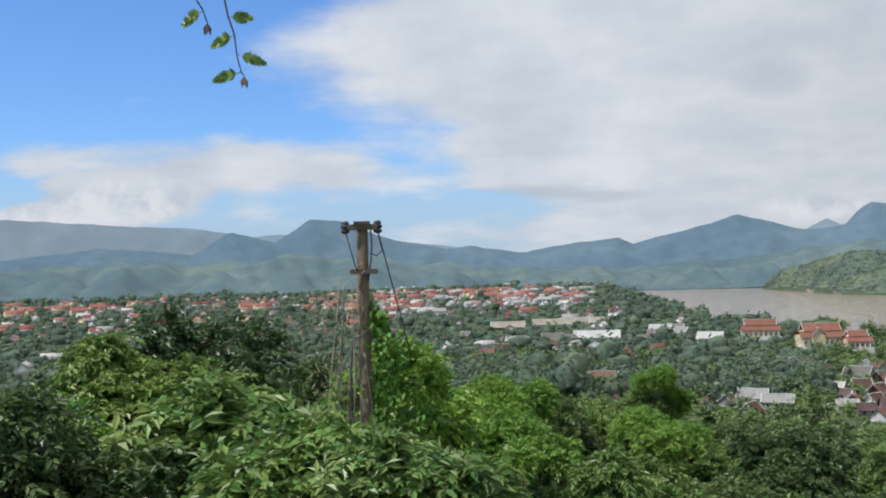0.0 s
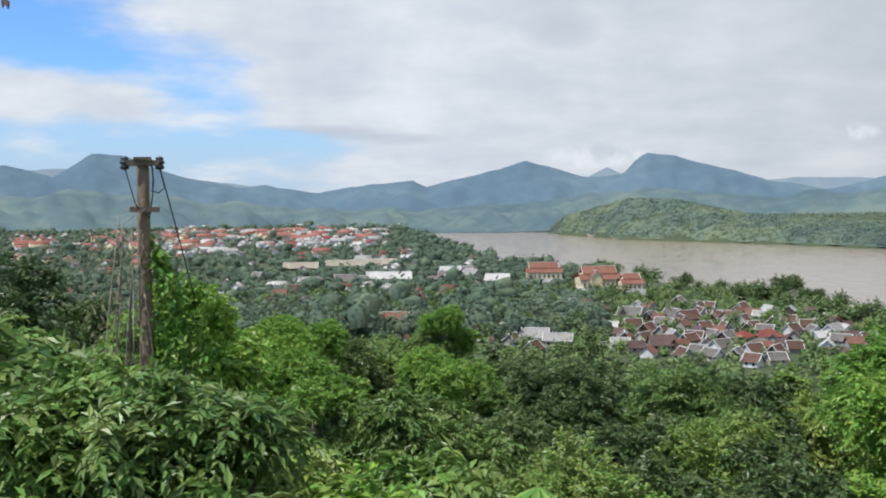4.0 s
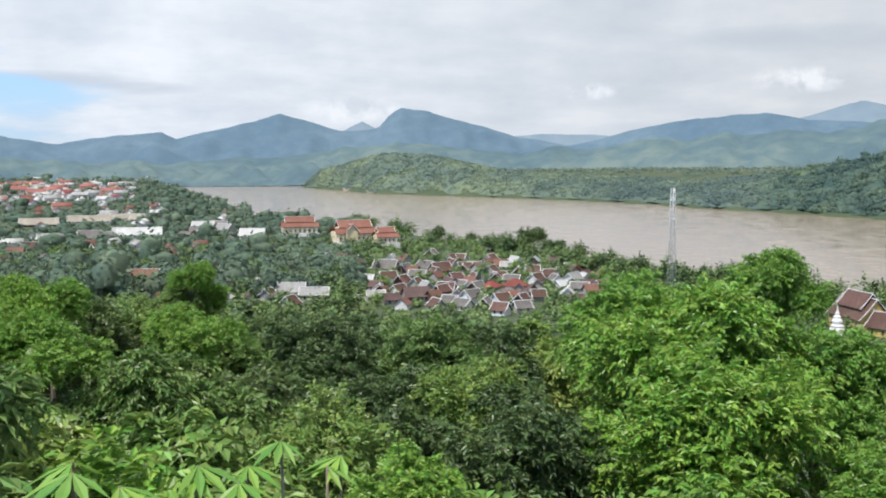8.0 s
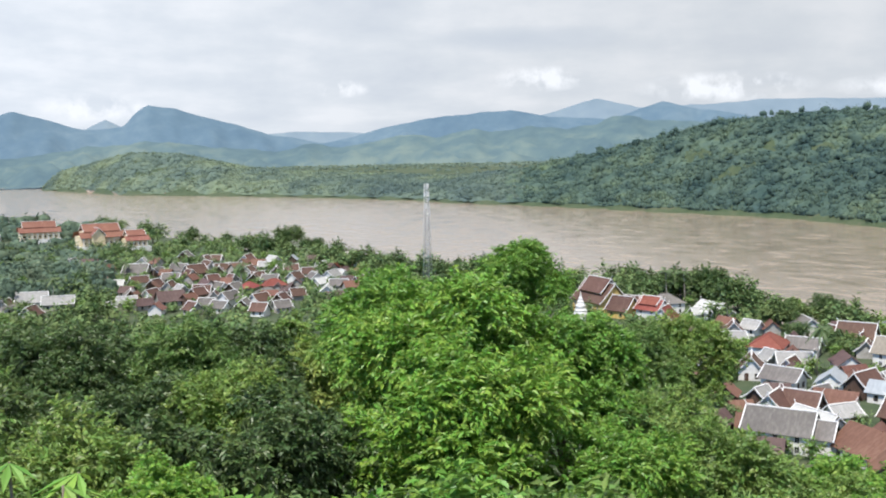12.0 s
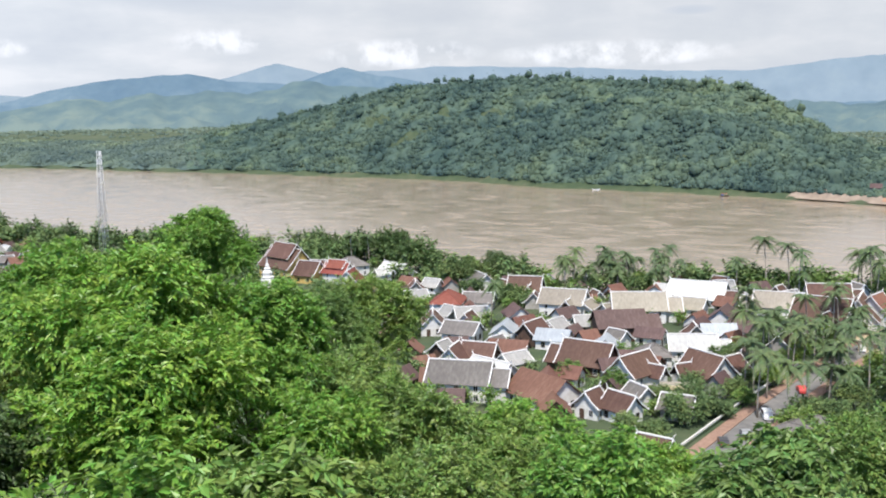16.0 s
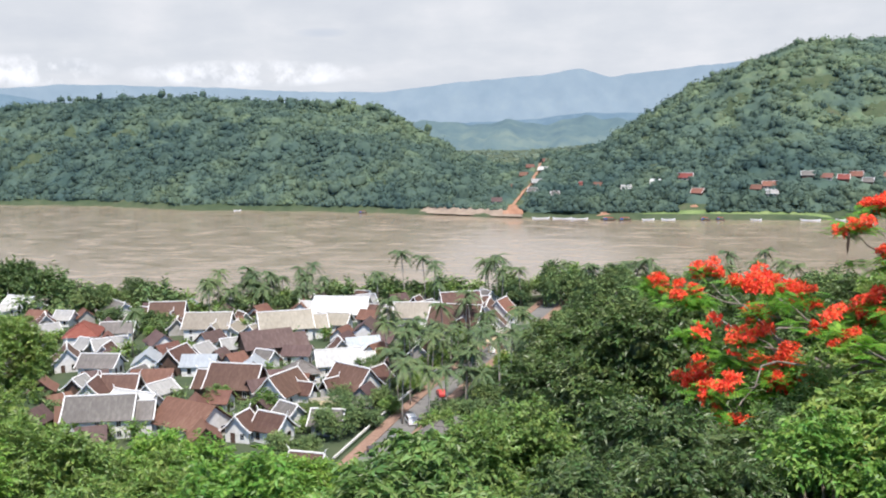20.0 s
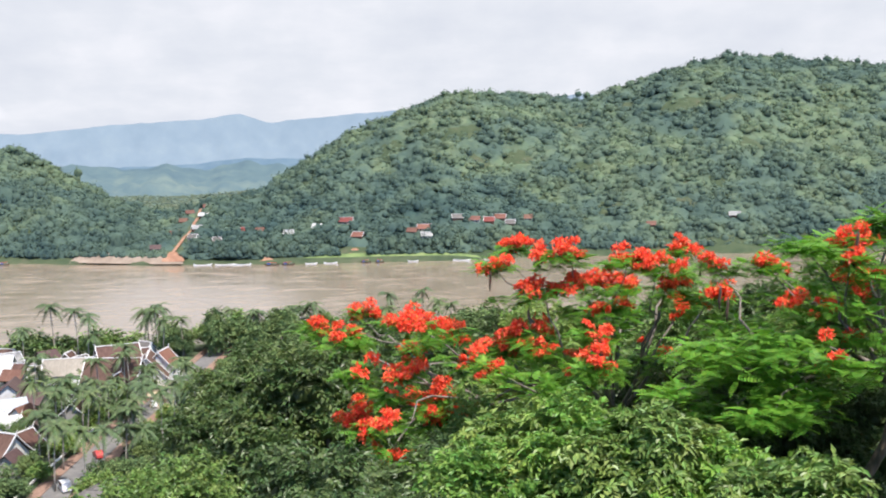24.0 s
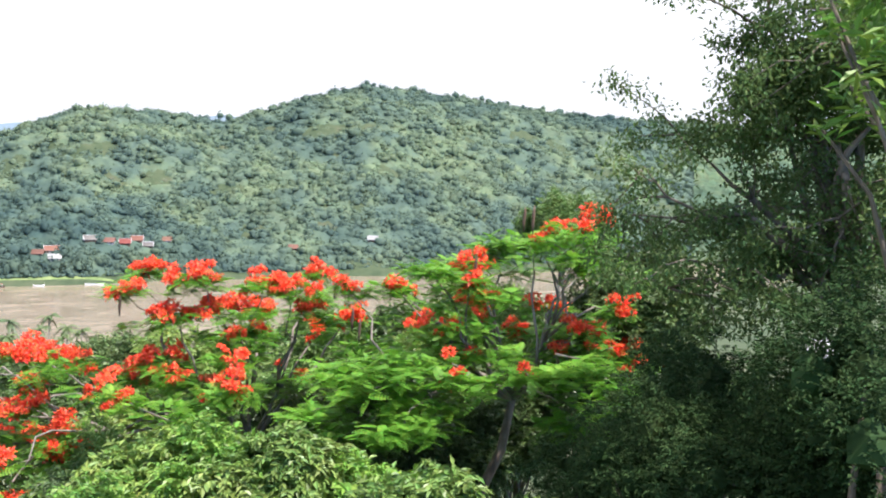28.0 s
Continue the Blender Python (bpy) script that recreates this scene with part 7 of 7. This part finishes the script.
# ---------------------------------------------------------------- the shade tree and its neighbours
def shade_tree():
    rng = np.random.RandomState(9)
    az, d = 139.0, 15.0
    top = new("tree")
    root = pol(az, d, gz(az, d) - 0.6)
    fork = from_eye(138.6, -5.5, d)
    part("trunk", Shape().tube(bent(root, fork, rng, 0.02, 5), [0.2, 0.17, 0.15, 0.13, 0.12], 8), M["bark"], top)
    nodes = []
    for a, e, dd in ((128.0, 1.6, 14), (129.8, 3.4, 15), (133.6, 9, 14.5), (136, 15.5, 15.5), (133.5, 13, 15), (139.5, 11.5, 14), (138, 20, 15), (127.5, -1.0, 15), (131, -3.5, 14), (143, 14, 16), (146, 6, 15), (138, 8, 13.5), (134, 6, 15), (150, 14, 16), (133, 1, 16), (129.5, -5, 14), (134, -2.5, 15), (138, -1, 14), (143, -1.5, 15)):
        line = bent(fork, from_eye(a, e, dd), rng, 0.08, 7)
        part("limb", Shape().tube(line, [0.085, 0.07, 0.055, 0.042, 0.03, 0.02, 0.01], 6), M["bark"], top)
        nodes += [np.array(q) for q in line[2:]]
    nodes = np.array(nodes)
    odds = np.where(nodes[:, 2] > EYE_Z + 1.0, 1.0, 0.5)
    odds = odds / odds.sum()
    tips = []
    for i in range(240):
        b = nodes[rng.choice(len(nodes), p=odds)]
        way = unit(rng.normal(0, 1, 3) * np.array([1, 1, 0.6]) + np.array([0, 0, -0.1]))
        e = b + way * rng.uniform(0.7, 1.5)
        line = bent(Vector(b), Vector(e), rng, 0.06, 5)
        part("branchlet", Shape().tube(line, [0.02, 0.016, 0.012, 0.008, 0.004], 4), M["bark"], top)
        tips += [np.array(q) for q in line[1:]] + [np.array(line[-1])]
    tips = np.array(tips)
    k = 52
    pp = np.repeat(tips, k, 0) + rng.normal(0, 0.15, (len(tips) * k, 3)) * np.array([1, 1, 0.7])
    v, f = leaf_arrays(pp, rng.normal(0, 1, pp.shape) + np.array([0, 0, -0.6]), 0.088 * rng.uniform(0.7, 1.3, len(pp)), 0.044, rng)
    part("crown", arrays_mesh("crown", v, f, M["leaf_shade"]), None, top, "open crown of small dark green leaves")
    tagged(top, "open-crowned tree with crooked limbs and small dark leaves", "tree")


M["leaf_shade"] = material("leaf_shade", [(0.062, 0.115, 0.042), (0.095, 0.16, 0.056), (0.14, 0.205, 0.078)], 0.9, 0.55, 0, per="island", spread=0.3, spec=0.15, translucent=0.4)
shade_tree()


def rosette_tree(az, d, label):
    """Long lance leaves in rosettes at the ends of forked limbs."""
    rng = np.random.RandomState(14)
    top = new("tree")
    root = pol(az, d, gz(az, d) - 0.5)
    fork = from_eye(az, -14, d)
    part("trunk", Shape().tube(bent(root, fork, rng, 0.02, 4), [0.11, 0.1, 0.09, 0.08], 8), M["bark"], top)
    tips = []
    for i in range(110):
        a, e = az + rng.uniform(-9.5, 4), rng.uniform(1, 18)
        if a < az - 6.3 and e < 3:
            e += 5
        q = from_eye(a, e, d + rng.uniform(-0.8, 0.9))
        if i % 4 == 0:
            part("limb", Shape().tube(bent(fork, q, rng, 0.05, 5), [0.03, 0.025, 0.02, 0.014, 0.009], 5), M["bark"], top)
        tips.append(np.array(q))
    tips = np.array(tips)
    k = 17
    P = np.repeat(tips, k, 0) + rng.normal(0, 0.05, (len(tips) * k, 3))
    w = unit(rng.normal(0, 1, P.shape) * np.array([1, 1, 0.45]) + np.array([0, 0, 0.25]))
    v, f = leaf_arrays(P, w, 0.17 * rng.uniform(0.7, 1.2, len(P)), 0.045, rng, 0.18)
    part("crown", arrays_mesh("crown", v, f, M["leaf_glossy"]), None, top, "rosettes of long glossy green leaves")
    tagged(top, label, "tree")


M["leaf_glossy"] = material("leaf_glossy", [(0.08, 0.17, 0.03), (0.125, 0.245, 0.045), (0.20, 0.33, 0.08)], 0.9, 0.4, 0, per="island", spread=0.3, spec=0.4, translucent=0.4)
rosette_tree(145.6, 6.5, "small tree with rosettes of long pointed green leaves")


def cassava(az, d, n, label, seed):
    """Upright stems with palm-shaped leaves."""
    rng = np.random.RandomState(seed)
    top = new("cassava_plant")
    base = pol(az, d, gz(az, d))
    for _ in range(n):
        q = base + Vector((rng.uniform(-0.42, 0.42), rng.uniform(-0.5, 0.5), 0))
        tip = q + Vector((rng.uniform(-0.1, 0.1), rng.uniform(-0.1, 0.1), EYE_Z - 1.62 - q.z + rng.uniform(-0.35, 0.22)))
        part("stem", Shape().tube([q, q.lerp(tip, 0.5) + Vector((0.03, 0, 0)), tip], [0.014, 0.012, 0.008], 5), M["bark"], top)
        a0 = rng.uniform(0, 6.28)
        s = Shape()
        L = rng.uniform(0.22, 0.32)
        tilt = rng.uniform(0.1, 0.5)
        for j in range(7):
            a = a0 + (j - 3) * 0.62
            u = Vector((math.cos(a), math.sin(a), -0.35 - tilt * abs(j - 3) * 0.15)).normalized()
            w = Vector((-math.sin(a), math.cos(a), 0))
            l = L * (1.0 - 0.09 * abs(j - 3))
            pts = [tip, tip + u * l * 0.5 + w * l * 0.12, tip + u * l - Vector((0, 0, l * 0.1)), tip + u * l * 0.5 - w * l * 0.12, tip + u * l * 0.5 - Vector((0, 0, 0.012))]
            s.add([tuple(x) for x in pts], [(0, 1, 4), (1, 2, 4), (2, 3, 4), (3, 0, 4)])
        part("leaf", s, M["leaf_bright"], top, "seven-fingered bright green leaf")
    tagged(top, label, "plant")


cassava(10.0, 5.2, 26, "bright green cassava plant with fingered leaves", 1)
cassava(15.5, 5.8, 7, "cassava shoots among the undergrowth", 2)


def overhead_tree():
    """Its trunk stands beside the look-out; one thin branch hangs into the view."""
    rng = np.random.RandomState(17)
    top = new("tree")
    root = pol(-70, 4.5, gz(-70, 4.5) - 0.3)
    fork = Vector((root.x, root.y, EYE_Z + 2.4))
    over = from_eye(-13, 23, 6.7)
    part("trunk", Shape().tube([root, root.lerp(fork, 0.5), fork], [0.16, 0.13, 0.1], 8), M["bark"], top)
    part("limb", Shape().tube(bent(fork, over, rng, 0.12, 7), [0.08, 0.065, 0.05, 0.04, 0.03, 0.02, 0.012], 6), M["bark"], top)
    d = 6.6
    stems = [[from_eye(a + 0.15, e + 0.75, d) for a, e in ((-12.0, 17.0), (-11.7, 14.9), (-11.3, 12.9), (-11.0, 12.0), (-10.9, 11.0), (-10.7, 10.1), (-10.55, 9.9))],
             [from_eye(a + 0.15, e + 0.75, d) for a, e in ((-14.4, 17.2), (-13.9, 15.5), (-13.3, 14.3), (-12.6, 13.2), (-12.4, 12.6))],
             [from_eye(a + 0.15, e + 0.75, d) for a, e in ((-15.6, 17.4), (-15.6, 15.8), (-15.3, 14.9))],
             [from_eye(a + 0.15, e + 0.75, d) for a, e in ((-23.9, 18.5), (-23.7, 14.8), (-23.5, 13.9))]]
    for st in stems:
        part("twig", Shape().tube([over] + st, [0.011] + [0.007 - 0.004 * i / len(st) for i in range(len(st))], 5), M["timber"], top)
    spots = []
    for st, ks in zip(stems, ((1, 2, 3, 4, 5), (2, 3), (1,), (1,))):
        for k in ks:
            spots.append((st[k], 1 if (k + len(st)) % 2 else -1))
    right = heading(-11 + 90)
    for q, sgn in spots:
        s = Shape()
        axis = (right * sgn + Vector((0, 0, -0.35 + 0.5 * rng.uniform(-1, 1)))).normalized()
        L = 0.17 * rng.uniform(0.8, 1.2)
        s.tube([q, q + axis * L], [0.003, 0.002], 3)
        for j in range(9):
            t = 0.25 + 0.75 * j / 8
            p = q + axis * L * t
            for up in (1, -1):
                w = (Vector((0, 0, up)) * 0.8 + axis * 0.5 + heading(-11) * rng.uniform(-0.4, 0.4)).normalized()
                l = 0.052 * math.sin(min(2.9, 0.8 + 2.0 * t))
                e = axis * 0.0104
                s.add([tuple(p - e), tuple(p + w * l * 0.5 - e * 1.2), tuple(p + w * l), tuple(p + w * l * 0.5 + e * 1.2), tuple(p + e)], [(0, 1, 2, 3, 4)])
        part("leaf", s, M["leaf_mid"], top, "small feathered green leaf")
    for st in stems:
        q = st[-1]
        s = Shape()
        for j in range(3):
            u = Vector((rng.uniform(-0.3, 0.3), rng.uniform(-0.3, 0.3), -1)).normalized()
            w = right * 0.016
            s.add([tuple(q), tuple(q + u * 0.036 + w), tuple(q + u * 0.084), tuple(q + u * 0.036 - w)], [(0, 1, 2, 3)])
        part("bud", s, M["rust_iron"], top, "folded brownish young leaf")
    tagged(top, "tree leaning over the look-out with a thin feathery twig", "tree")


overhead_tree()


def undergrowth():
    rng = np.random.RandomState(23)
    n = 1700
    az = rng.uniform(-35, 150, n)
    d = 5.0 + 120 * rng.uniform(0, 1, n) ** 1.4
    k = 22
    size = 0.5 + d / 70
    A = np.repeat(az, k) + rng.normal(0, 1, n * k) * 40 / np.repeat(d, k) * 0.9
    D = np.maximum(np.repeat(d, k) + rng.normal(0, 0.9, n * k), 3.6)
    z = ground(A, D) + np.abs(rng.normal(0, 0.55, n * k)) * np.repeat(size, k)
    p = np.stack([D * np.sin(np.radians(A)), D * np.cos(np.radians(A)), z], 1)
    s = np.repeat(0.16 + d / 180, k)
    v, f = leaf_arrays(p, rng.normal(0, 1, p.shape) + np.array([0, 0, 0.4]), s * rng.uniform(0.7, 1.3, n * k), s * 0.42, rng)
    tagged(new("undergrowth", arrays_mesh("undergrowth", v, f, M["leaf_mid"])), "tangled green undergrowth covering the slope", "shrubs", kind="stuff")


undergrowth()
home(138.2, 400, 16, 5, "white", False, None, None, 4.5, "house", "low white house with a white sheet roof by the river")
